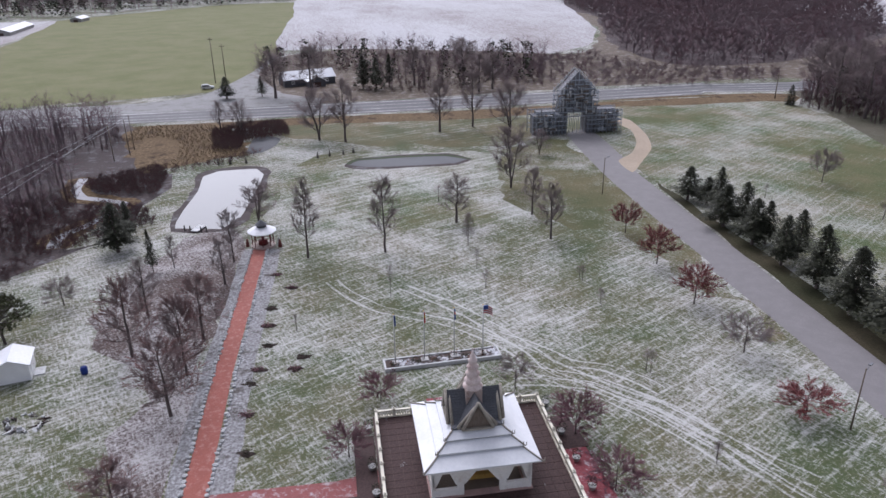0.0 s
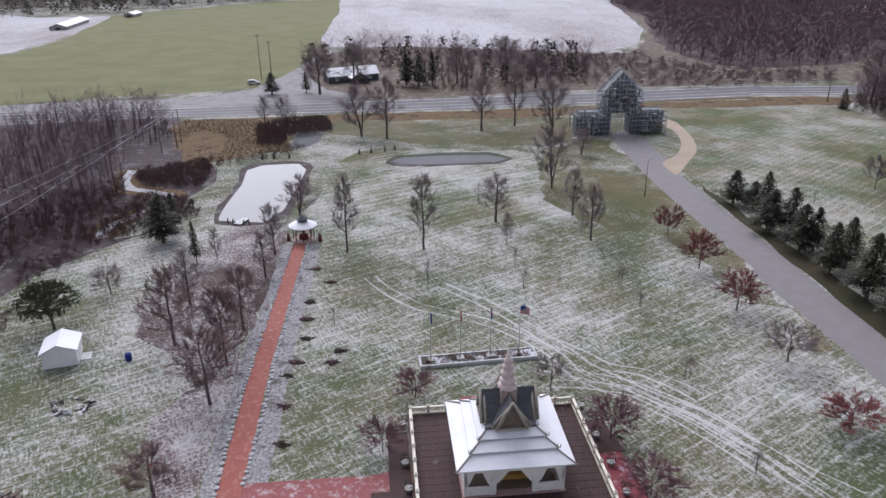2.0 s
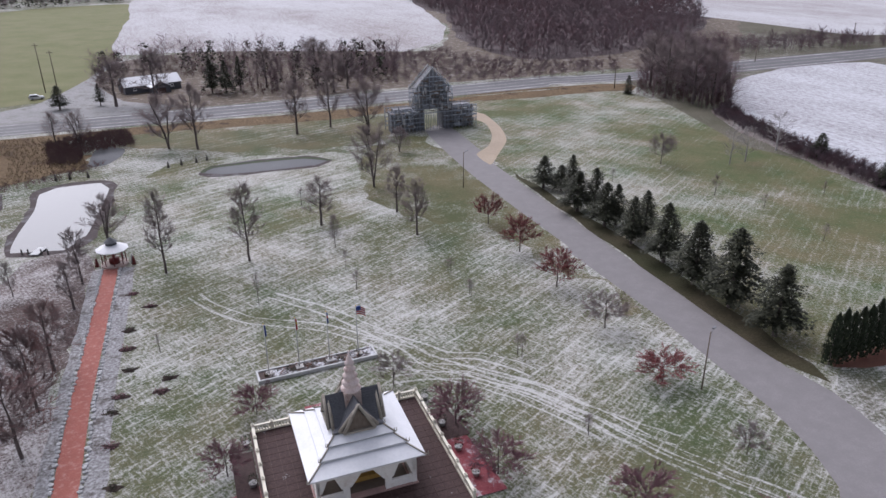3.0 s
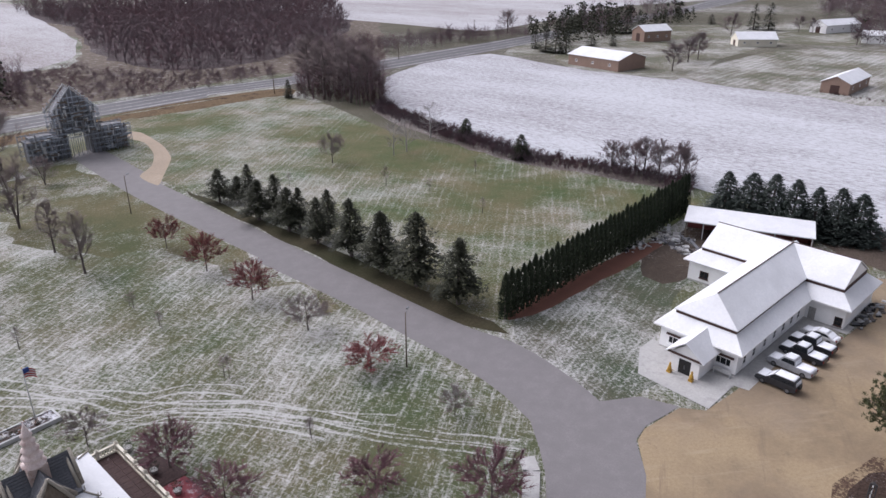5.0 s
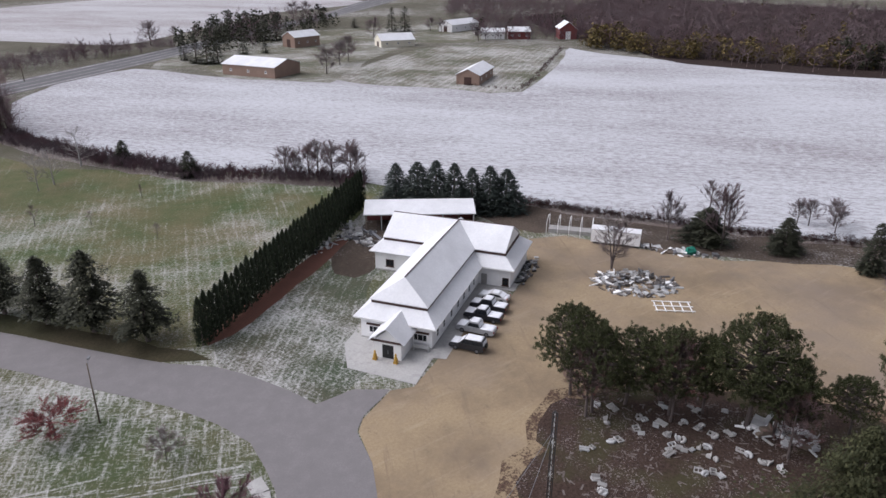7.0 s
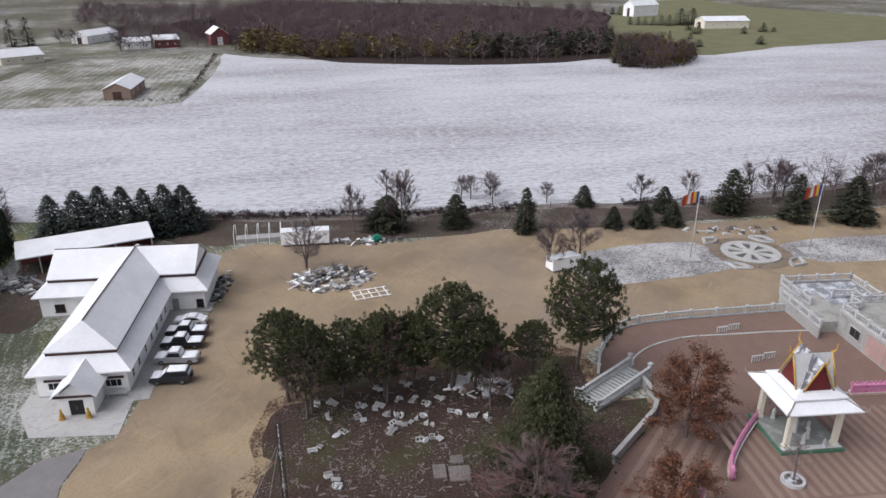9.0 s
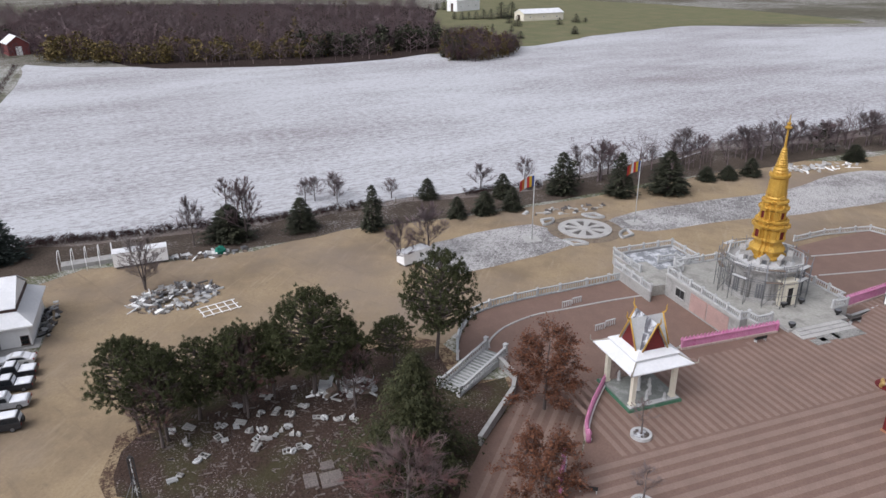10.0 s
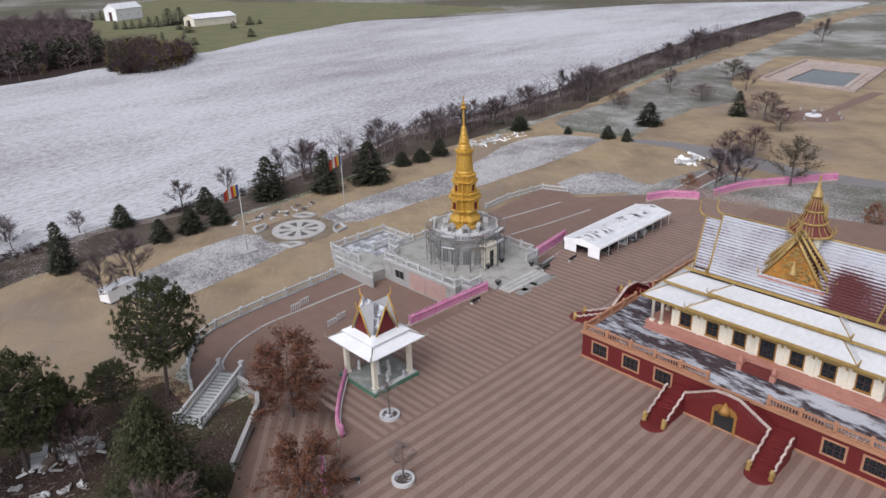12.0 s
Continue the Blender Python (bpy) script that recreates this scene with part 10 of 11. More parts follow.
heap("rubble_pile", pose(78.2, -7.6, 0.05), 2.2, 4.2, 46, (RAILSTONE, WHITE, CONCRETE, TIMBER), "stack of old white boards under the pines", "rubble", (0.5, 1.5), 0, 6, 0.9, "board")
heap("junk_pile", pose(129.6, 11.5, 0, 0, 0, 5), 1.6, 8.0, 60, (RAILSTONE, DARKSTONE, STEEL, WHITE, TIMBER), "row of stored junk along the fence", "junk", (0.4, 1.3), 0, 7, 0.8, "item")
heap("junk_pile", pose(111.5, 68.5, 0, 0, 0, -30), 2.6, 9.0, 60, (RAILSTONE, STEEL, DARKSTONE, CONCRETE), "stored parts under thin snow beside the hedge", "junk", (0.5, 1.6), 0, 9, 0.7, "item")
heap("junk_pile", pose(110.0, 33.6, 0, 0, 0, 5), 6.5, 1.1, 46, (STEEL, BLACK, DARKSTONE, RAILSTONE), "parts stacked against the hall", "junk", (0.4, 1.1), 0, 10, 0.8, "item")
heap("rubble_pile", pose(134, -64, 0), 2.5, 10, 40, (RAILSTONE, CONCRETE, DARKSTONE), "stones lying along the lane", "rubble", (0.4, 1.2), 0, 11, 0.3, "stone")
heap("rubble_pile", pose(146, -140, 0), 3, 14, 50, (RAILSTONE, WHITE, CONCRETE), "white blocks stored by the hedgerow", "rubble", (0.6, 1.6), 0, 12, 0.5, "block")
GREENTARP = flat_paint("green_tarp", (0.03, 0.25, 0.18))
tp = thing("tarp_bundle", pose(130.2, 8.6, 0), "green tarpaulin over a bundle by the fence", "bundle")
part("tarpaulin", Geo().blob((0, 0, 0.6), 1.3, 1.0, 0.75, 3), GREENTARP, tp)
# the white frame lying in front of the rubble
fr = thing("metal_frame", pose(106.9, 11.6, 0.04, 0, 0, -70), "white metal window grille lying on the sand", "frame")
for k in range(5):
    part("bar", Geo().box(k * 1.35, k * 1.35 + 0.14, -3.4, 0.3, 0.05, 0.15), WHITE, fr)
for k in range(3):
    part("rail", Geo().box(-0.3, 5.9, -3.3 + k * 1.6, -3.15 + k * 1.6, 0.15, 0.24), WHITE, fr)
# broken slabs scattered under the pines
rnd = random.Random(21)
slab_pts = [(74.8, 13.2), (71.9, 11.2), (69.3, 9.3), (71.5, 7.1), (72.7, 4.4), (72.3, 2.7), (70.9, 3.5), (69.2, 3.6), (70.4, 2.2), (72.0, -0.1), (75.4, 1.2), (75.8, -2.2), (77.2, -5.2), (70.3, -1.1), (67.6, 0.3), (67.7, -2.0), (61.6, 10.1), (60.0, 9.4), (74.4, 7.3), (75.1, 11.2), (78.2, 5.9), (75.8, 2.9), (74.9, -0.4), (74.6, 5.3), (71.9, -7.7), (72.1, -6.0), (73.1, -3.6), (66.0, 12.5), (79.5, 2.5), (80.5, -1.5)]
for k, (x, y) in enumerate(slab_pts):
    for j in range(2):
        t = thing("broken_moulding", pose(x + rnd.uniform(-0.8, 0.8) * j, y + rnd.uniform(-0.9, 0.9) * j, 0.06, rnd.uniform(-12, 12), rnd.uniform(-12, 12), rnd.uniform(0, 360)), "broken white plaster moulding on the leaf litter", "rubble", "broken mouldings")
        s = rnd.uniform(0.28, 0.58)
        mat = (RAILSTONE, GREYSTONE, CONCRETE)[(k + j) % 3]
        kind = (k * 3 + j) % 4
        if kind == 0:
            part("slab", Geo().ring([[(-s, -s * 0.6, 0), (s, -s * 0.5, 0), (s * 0.8, s * 0.6, 0), (-s * 0.7, s * 0.7, 0)], [(-s * 0.9, -s * 0.5, 0.14), (s * 0.9, -s * 0.5, 0.3), (s * 0.7, s * 0.5, 0.12), (-s * 0.6, s * 0.6, 0.34)]]), mat, t)
            part("rim", Geo().box(-s * 0.8, s * 0.8, -s * 0.6, -s * 0.4, 0.14, 0.5), mat, t)
        elif kind == 1:
            for i in range(4):
                part("slat", Geo().box(-s * 1.2, s * 1.2, -s * 0.7 + i * s * 0.42, -s * 0.48 + i * s * 0.42, 0.1, 0.2 + 0.05 * (i % 2)), mat, t)
            part("batten", Geo().box(-s * 0.9, -s * 0.7, -s * 0.75, s * 0.95, 0, 0.1).box(s * 0.7, s * 0.9, -s * 0.75, s * 0.95, 0, 0.1), mat, t)
        elif kind == 2:
            part("frame", Geo().box(-s, s, -s * 0.8, -s * 0.6, 0, 0.22).box(-s, s, s * 0.6, s * 0.8, 0, 0.22).box(-s, -s * 0.8, -s * 0.6, s * 0.6, 0, 0.22).box(s * 0.8, s, -s * 0.6, s * 0.6, 0, 0.22), mat, t)
            part("crosspiece", Geo().box(-s * 0.1, s * 0.1, -s * 0.6, s * 0.6, 0.02, 0.18), mat, t)
        else:
            part("bracket", Geo().bent([(s * 1.1 * math.cos(q), s * 0.9 * math.sin(q), 0.16) for q in (0, 0.6, 1.2, 1.8, 2.4, 3.0)], [0.16, 0.2, 0.22, 0.22, 0.2, 0.12], 6), mat, t)
            part("slab", Geo().box(-s * 0.8, s * 0.5, -s * 0.5, -s * 0.1, 0, 0.25), mat, t)
OLDSLAB = surface("stained_slab", (0.15, 0.125, 0.118), (0.3, 0.26, 0.24), 0.9, 0.9, stain=(0.12, 0.095, 0.085))
slabs = thing("old_footing", pose(62.6, -3.0, 0.06, 0, 0, 4), "cracked pale concrete footing among the leaves", "slab")
for k, (x0, x1, y0, y1) in enumerate(((-2.2, 0.2, -2.1, 0.2), (-1.6, 0.6, 0.5, 1.9), (0.6, 1.9, -1.6, -0.2))):
    part("slab", Geo().box(x0, x1, y0, y1, 0, 0.12 + 0.03 * k), OLDSLAB, slabs)

# containers and frames along the yard's far side
ct = thing("storage_container", pose(129.0, 22.4, 0, 0, 0, -83), "long white storage trailer at the edge of the yard", "container")
part("body", Geo().box(-4.6, 4.6, -1.25, 1.25, 0.5, 3.0), WHITE, ct)
part("roof", Geo().box(-4.65, 4.65, -1.3, 1.3, 3.0, 3.1), SNOWROOF, ct)
part("chassis", Geo().box(-4.2, 4.2, -0.9, 0.9, 0, 0.5), DARKSTONE, ct)
c2 = thing("storage_container", pose(116.0, -25.6, 0.03, 0, 0, -67), "short white storage trailer under bare trees", "container")
part("body", Geo().box(-2.9, 2.9, -1.2, 1.2, 0.4, 2.5), WHITE, c2)
part("roof", Geo().box(-2.95, 2.95, -1.25, 1.25, 2.5, 2.6), SNOWROOF, c2)
part("chassis", Geo().box(-2.5, 2.5, -0.9, 0.9, 0, 0.4), DARKSTONE, c2)
gh = thing("canopy_frame", pose(131.2, 32.0, 0, 0, 0, -80), "bare white canopy frame over stored goods", "frame")
for k in range(5):
    for y in (-2.8, 2.8):
        part("post", Geo().tube((-4.4 + k * 2.2, y, 0), (-4.4 + k * 2.2, y, 2.6), 0.06, 0.06, 5), WHITE, gh)
    part("rafter", Geo().tube((-4.4 + k * 2.2, -2.8, 2.6), (-4.4 + k * 2.2, 0, 3.4), 0.05, 0.05, 5).tube((-4.4 + k * 2.2, 2.8, 2.6), (-4.4 + k * 2.2, 0, 3.4), 0.05, 0.05, 5), WHITE, gh)
part("bench", Geo().box(-4.2, 4.2, -1.0, 1.4, 0, 0.8), GREYSTONE, gh, "covered goods")

# ---- posts, lamps and lines ----
def lamp_post(x, y, h, label="tall dark lamp post beside the drive", arm=1.2, turn=0):
    t = thing("street_lamp", pose(x, y, 0, 0, 0, turn), label, "street lamp", "lamp posts")
    part("pole", Geo().tube((0, 0, 0), (0, 0, h), 0.11, 0.07, 8), TIMBER, t)
    part("arm", Geo().tube((0, 0, h - 0.4), (arm, 0, h), 0.04, 0.03, 6), STEEL, t)
    part("lamp_head", Geo().box(arm - 0.3, arm + 0.35, -0.14, 0.14, h - 0.06, h + 0.08), STEEL, t)


lamp_post(46.5, 66.2, 8.3, turn=40)
lamp_post(35.8, 150.1, 8.4, turn=40)


def utility_pole(x, y, h):
    t = thing("utility_pole", pose(x, y, 0), "slim weathered utility pole across the highway", "utility pole", "utility poles")
    part("pole", Geo().tube((0, 0, 0), (0, 0, h), 0.2, 0.13, 8), TIMBER, t)
    part("crossarm", Geo().box(-1.2, 1.2, -0.07, 0.07, h - 1.0, h - 0.85), TIMBER, t)


for x, y, h in ((-93.2, 297.4, 18.5), (-89.6, 300.2, 15.4), (205.1, 291.7, 8), (118.0, 250.0, 9), (300, 345, 9)):
    utility_pole(x, y, h)
for k, ((ax, ay), (bx, by)) in enumerate(([(-86.2, 194.2), (-95.3, 95.2)], [(-85.1, 188.4), (-88.7, 87.5)], [(-87.1, 182.8), (-81.2, 78.7)])):
    t = thing("cable_span", pose(ax, ay, 0), "sagging overhead power cable above the bare wood", "cable", "power cables")
    d = Vector((bx - ax, by - ay, 0))
    part("cable", Geo().bent([(d.x * f, d.y * f, 9.5 - 3.2 * f * (1 - f)) for f in (i / 12 for i in range(13))], [0.035] * 13, 4), STEEL, t)
    for px, py in ((0, 0), (d.x, d.y)):
        part("support_pole", Geo().tube((px, py, 0), (px, py, 9.8), 0.13, 0.1, 6), TIMBER, t)
# the slim lattice mast by the grove
mast = thing("lattice_mast", pose(51.6, 12.6, 0.05), "slim dark triangular lattice mast held by guy wires", "mast")
feet = [(0.26 * math.cos(a), 0.26 * math.sin(a)) for a in (0.3, 2.39, 4.49)]
for k, (x, y) in enumerate(feet):
    part("leg", Geo().tube((x, y, 0), (x, y, 14.4), 0.045, 0.045, 6), BLACK if k else RAILSTONE, mast)
    u, v = feet[(k + 1) % 3]
    for i in range(24):
        a, b = ((x, y), (u, v)) if i % 2 else ((u, v), (x, y))
        part("brace", Geo().tube((*a, i * 0.6), (*b, i * 0.6 + 0.6), 0.03, 0.03, 4), BLACK if i % 6 else RAILSTONE, mast)
part("cap", Geo().prism([(x * 1.2, y * 1.2) for x, y in feet], 14.4, 14.46), BLACK, mast)
for a in (2.4, 2.9):
    part("guy_wire", Geo().tube((0, 0, 12.5), (9 * math.cos(a), 9 * math.sin(a), 0), 0.03, 0.03, 4), STEEL, mast)

# gravel borders along the red path
BORDER = surface("snowy_gravel_border", (0.13, 0.12, 0.115), (0.52, 0.52, 0.53), 0.45, 0.95, stain=(0.1, 0.085, 0.075), bump=0.4)
for line, sgn, lo, hi in (([(-35.6, 121.3), (-31.1, 82.8), (-29.5, 69.7), (-27.0, 54.2)], -1, 0.1, 1.5), ([(-32.7, 121.5), (-27.8, 80.1), (-25.9, 67.7), (-24.7, 56.9)], 1, 0.1, 2.4)):
    sheet("ground_patch", [(x + sgn * lo, y) for x, y in line] + [(x + sgn * hi, y) for x, y in line[::-1]], 0.03, BORDER, "frosted gravel border beside the red path", "ground", 2, 0.3)

# stones that line the red path
EDGE_L, EDGE_R = [(-35.6, 121.3), (-31.1, 82.8), (-29.5, 69.7), (-27.0, 54.2)], [(-32.7, 121.5), (-27.8, 80.1), (-25.9, 67.7), (-24.7, 56.9)]
for line in (EDGE_L, EDGE_R):
    g = Geo()
    rnd = random.Random(int(line[0][0] * 10))
    for (ax, ay), (bx, by) in zip(line[:-1], line[1:]):
        n = int(math.dist((ax, ay), (bx, by)) / 0.75)
        for k in range(n):
            f = (k + rnd.uniform(0.2, 0.8)) / n
            g.blob((ax + (bx - ax) * f + rnd.uniform(-0.12, 0.12), ay + (by - ay) * f, 0.1), rnd.uniform(0.24, 0.38), rnd.uniform(0.22, 0.36), 0.2, k, 0.2, 6, 3)
    tagged(new("edging_stones", g.data("edging_stones", surface("edging_stone", (0.5, 0.5, 0.5), (0.7, 0.7, 0.7), 2, 0.85))), "row of small pale stones edging the red path", "stones", "", "stuff")
for k, (x, y) in enumerate([(-28.6, 110.3), (-26.9, 98.0), (-26.3, 92.6), (-24.9, 86.8), (-25.0, 80.7), (-25.2, 77.3), (-24.2, 70.7), (-22.4, 63.6), (-25.2, 105.3), (-19.5, 83.7), (-20.1, 80.7)]):
    t = thing("border_shrub", pose(x, y, 0), "low withered border shrub in a mulch ring", "plant", "border shrubs")
    part("mulch_ring", Geo().blob((0, 0, 0.0), 1.15, 0.7, 0.06, k, 0.45, 12, 3), WOODSOIL, t)
    g = Geo()
    rnd = random.Random(k)
    for _ in range(110):
        flakes(g, rnd, (rnd.gauss(0, 0.42), rnd.gauss(0, 0.42), abs(rnd.gauss(0.2, 0.18))), 0.14, 1, None, 0.8)
    part("twigs", g, SPRUCE if k % 2 else PURPLETWIG, t)

# wheel marks pressed in the frosted lawn
TRACKS = turf("trodden_frost", (0.11, 0.14, 0.075), (0.18, 0.17, 0.11), 0.92, (), 0.03, 0.4, 52, 0.3, 0.68)
for k, line in enumerate(([(-6.7, 105.2), (1.3, 97.9), (7.8, 90.5), (13.3, 82.0), (19.5, 76.1), (25.8, 71.5), (31.7, 64.6), (38.9, 57.8)], [(-18.9, 107.5), (-15.3, 102.5), (-9.2, 97.0), (-0.4, 93.2), (7.6, 87.4), (13.5, 78.1), (20.3, 73.2), (26.5, 66.9), (31.3, 60.2)], [(7.4, 81.2), (13.7, 79.0), (20.2, 76.3), (27.2, 70.7), (32.6, 63.4), (38.4, 54.8), (47.0, 45.1)], [(9.6, 77.0), (18.1, 75.9), (25.4, 69.9), (31.8, 62.0), (38.5, 52.8), (46.0, 44.1)], [(7.7, 88.9), (12.1, 85.5), (16.8, 81.0), (21.7, 80.0), (27.2, 74.4)])):
    for off in (-0.95, 0.85):
        pts, back = [], []
        for i, (x, y) in enumerate(line):
            ax, ay = line[max(0, i - 1)]
            bx, by = line[min(len(line) - 1, i + 1)]
            d = Vector((bx - ax, by - ay)).normalized()
            nrm = Vector((-d.y, d.x))
            p = Vector((x, y)) + nrm * off
            wdt = 0.16 + 0.07 * math.sin(i * 1.7 + k + off)
            pts.append(tuple(p + nrm * wdt))
            back.append(tuple(p - nrm * wdt))
        sheet("track", pts + back[::-1], 0.012 + 0.002 * k, TRACKS, "white wheel track across the frosted lawn", "track", 1.5, 0.5)

# ---- curved terrace walls, stairs and the court's furniture ----
def smooth_line(pts, k=5):
    """A smooth open line through the corners of a plan."""
    out, n = [], len(pts)
    for i in range(n - 1):
        p0, p1, p2, p3 = (Vector(pts[max(0, min(n - 1, i + q))]) for q in (-1, 0, 1, 2))
        for j in range(k):
            t = j / k
            out.append(tuple(0.5 * (2 * p1 + (p2 - p0) * t + (2 * p0 - 5 * p1 + 4 * p2 - p3) * t * t + (3 * p1 - p0 - 3 * p2 + p3) * t ** 3)))
    return out + [tuple(pts[-1])]


CURVE = [(81.2, -23.8), (86.1, -25.3), (90.3, -27.5), (93.3, -30.2), (95.0, -34.0), (96.3, -40.5), (97.2, -47.5), (98.0, -53.5), (98.6, -58.0)]
BLUERAIL = surface("bluish_white_rail", (0.5, 0.54, 0.56), (0.64, 0.67, 0.68), 1.0, 0.75, stain=(0.4, 0.43, 0.44), bump=0.15)
balustrade(smooth_line(CURVE), 0.1, 1.3, BLUERAIL, RAILSTONE, "curved pale balustrade round the brown terrace", 4.0, 0.4, "balustrade", 0.2, False, "terrace balustrades")
balustrade([(105.0, -98.6), (106.3, -106.7), (105.6, -117.1), (100.2, -119.6)], 0.1, 1.05, RAILSTONE, RAILSTONE, "pale balustrade round the far terrace", 4.0, 0.35, "balustrade", 0.15, False, "terrace balustrades")
kerb = Geo()
inner = smooth_line([(82.9, -29.0), (85.0, -29.8), (88.1, -33.2), (90.4, -38.7), (91.0, -44.2), (91.7, -52.0), (92.0, -58.6)], 4)
for inner in (inner, [(98.1, -95.3), (97.3, -102.8), (96.5, -112.9)], [(90.6, -91.8), (89.6, -101.3), (88.9, -113.8)]):
    for (ax, ay), (bx, by) in zip(inner[:-1], inner[1:]):
        m = Matrix.Translation((ax, ay, 0)) @ Matrix.Rotation(math.atan2(by - ay, bx - ax), 4, 'Z')
        kerb.box(0, math.dist((ax, ay), (bx, by)), -0.15, 0.15, 0.08, 0.2, m)
tagged(new("kerb", kerb.data("kerb", CONCRETE)), "thin pale kerb across the brown terrace", "kerb", "", "structure")
STAIR = pose(74.2, -20.8, 0.05, 0, 0, -52)
st = thing("staircase", STAIR, "pale stone stair with balustrades down to the grove", "stairs")
for k in range(16):
    step = part("step", Geo().box(k * 0.64, k * 0.64 + 0.64, -1.4, 1.4, 0, 0.1 + 0.05 * k), DARKSLAB, st)
    # pale strips paint the lit treads; the slight rise hardly shades by itself
    part("nosing", Geo().box(k * 0.64 - 0.04, k * 0.64 + 0.24, -1.4, 1.4, 0.1 + 0.05 * k, 0.125 + 0.05 * k), RAILSTONE, step, "pale strip painted as the lit tread of a step")
for y in (-1.6, 1.6):
    rail = part("hand_rail", Geo().ring([[(x, y + u * 0.17, z + v) for u, v in ((1, 0), (-1, 0), (-1, 0.2), (1, 0.2))] for x, z in ((-0.3, 1.0), (10.6, 1.85))]), RAILSTONE, st, "sloping pale handrail")
    part("string", Geo().ring([[(x, y + u * 0.17, v) for u, v in ((1, 0), (-1, 0), (-1, z), (1, z))] for x, z in ((-0.3, 0.25), (10.6, 1.05))]), RAILSTONE, st)
    for x, z in ((-0.3, 1.5), (10.6, 2.4)):
        part("newel", Geo().box(x - 0.24, x + 0.24, y - 0.24, y + 0.24, 0, z).box(x - 0.3, x + 0.3, y - 0.3, y + 0.3, z, z + 0.14), RAILSTONE, st)
    for k in range(22):
        x = 0.2 + k * 0.475
        z = 0.25 + 0.8 * (x + 0.3) / 10.9
        part("baluster", Geo().lathe([(0.09, z - 0.02), (0.06, z + 0.15), (0.11, z + 0.4), (0.06, z + 0.6), (0.09, z + 0.8)], 6, x, y), RAILSTONE, st)
lw = [(79.0, -28.8), (74.1, -29.6), (71.1, -28.2), (62.8, -21.1)]
wl, wc = Geo(), Geo()
for (ax, ay), (bx, by) in zip(lw[:-1], lw[1:]):
    m = Matrix.Translation((ax, ay, 0)) @ Matrix.Rotation(math.atan2(by - ay, bx - ax), 4, 'Z')
    wl.box(-0.1, math.dist((ax, ay), (bx, by)) + 0.1, -0.2, 0.2, 0, 1.3, m)
    wc.box(-0.12, math.dist((ax, ay), (bx, by)) + 0.12, -0.26, 0.26, 1.3, 1.42, m)
tw = tagged(new("garden_wall"), "low grey retaining wall beside the stair", "wall")
part("wall", wl, GREYSTONE, tw)
part("coping", wc, CONCRETE, tw)
for x, y, turn in ((92.2, -46.0, 100), (83.9, -47.6, 100)):
    t = thing("railing_section", pose(x, y, 0.1, 0, 0, turn), "loose pale balustrade sections standing on the terrace", "railing", "loose railings")
    for s in (-1, 1):
        part("rail", Geo().box(s * 1.1 - 0.9, s * 1.1 + 0.9, -0.1 + s * 0.2, 0.1 + s * 0.2, 0.85, 1.0), RAILSTONE, t)
        for j in range(5):
            part("baluster", Geo().box(s * 1.1 - 0.85 + j * 0.4, s * 1.1 - 0.73 + j * 0.4, -0.06 + s * 0.2, 0.06 + s * 0.2, 0, 0.85), RAILSTONE, t)
LEVEL[0] = RAISED
for x, y in ((59.3, -39.6), (49.2, -34.0)):
    t = thing("tree_planter", pose(x, y, 0.1), "round white planter ring with a thin bare tree", "planter", "planters")
    part("ring", Geo().ring([[(r * math.cos(a), r * math.sin(a), z) for a in (2 * math.pi * j / 20 for j in range(20))] for r, z in ((1.25, 0), (1.25, 0.4), (0.95, 0.4), (0.95, 0.05))], False), RAILSTONE, t)
    part("soil", Geo().lathe([(0.95, 0.0), (0.95, 0.3)], 16, 0, 0, False), snowy("planter_soil", (0.08, 0.06, 0.05), (0.12, 0.1, 0.09), 0.4), t)
    SAPLING.plant(x, y, 5.0, 1.7, 0.35, "thin bare tree in a round planter", "planter trees")
for x, y, turn in ((74.2, -67.2, 94), (75.0, -84.5, 94), (74.4, -90.8, 94), (52.5, -29.6, 62)):
    bench(pose(x, y, 0.1, 0, 0, turn), BLACK, "dark bench with pale legs at the court's edge", 1.9)
serpent([(79.5, -86.9), (81.7, -97.3)], "magenta serpent balustrade beside the white tent", 1.7, 0.1)
serpent([(83.7, -126.4), (82.0, -131.3), (76.9, -135.3)], "magenta serpent balustrade at the far court entrance", 1.5, 0.1)
for p, q in (((73.5, -61.7), (75.1, -69.5)), ((75.6, -83.7), (78.0, -95.2))):
    low = tagged(new("parapet"), "low white parapet before the serpent balustrade", "wall", "court parapets")
    m = Matrix.Translation((*p, 0.1)) @ Matrix.Rotation(math.atan2(q[1] - p[1], q[0] - p[0]), 4, 'Z')
    long = math.dist(p, q)
    part("wall", Geo().box(0, long, -0.16, 0.16, 0, 0.75, m), RAILSTONE, low)
    part("coping", Geo().box(-0.1, long + 0.1, -0.25, 0.25, 0.75, 0.9, m), RAILSTONE, low)
    for x in (0, long):
        part("post", Geo().box(x - 0.3, x + 0.3, -0.3, 0.3, 0, 1.2, m), GREYSTONE, low)
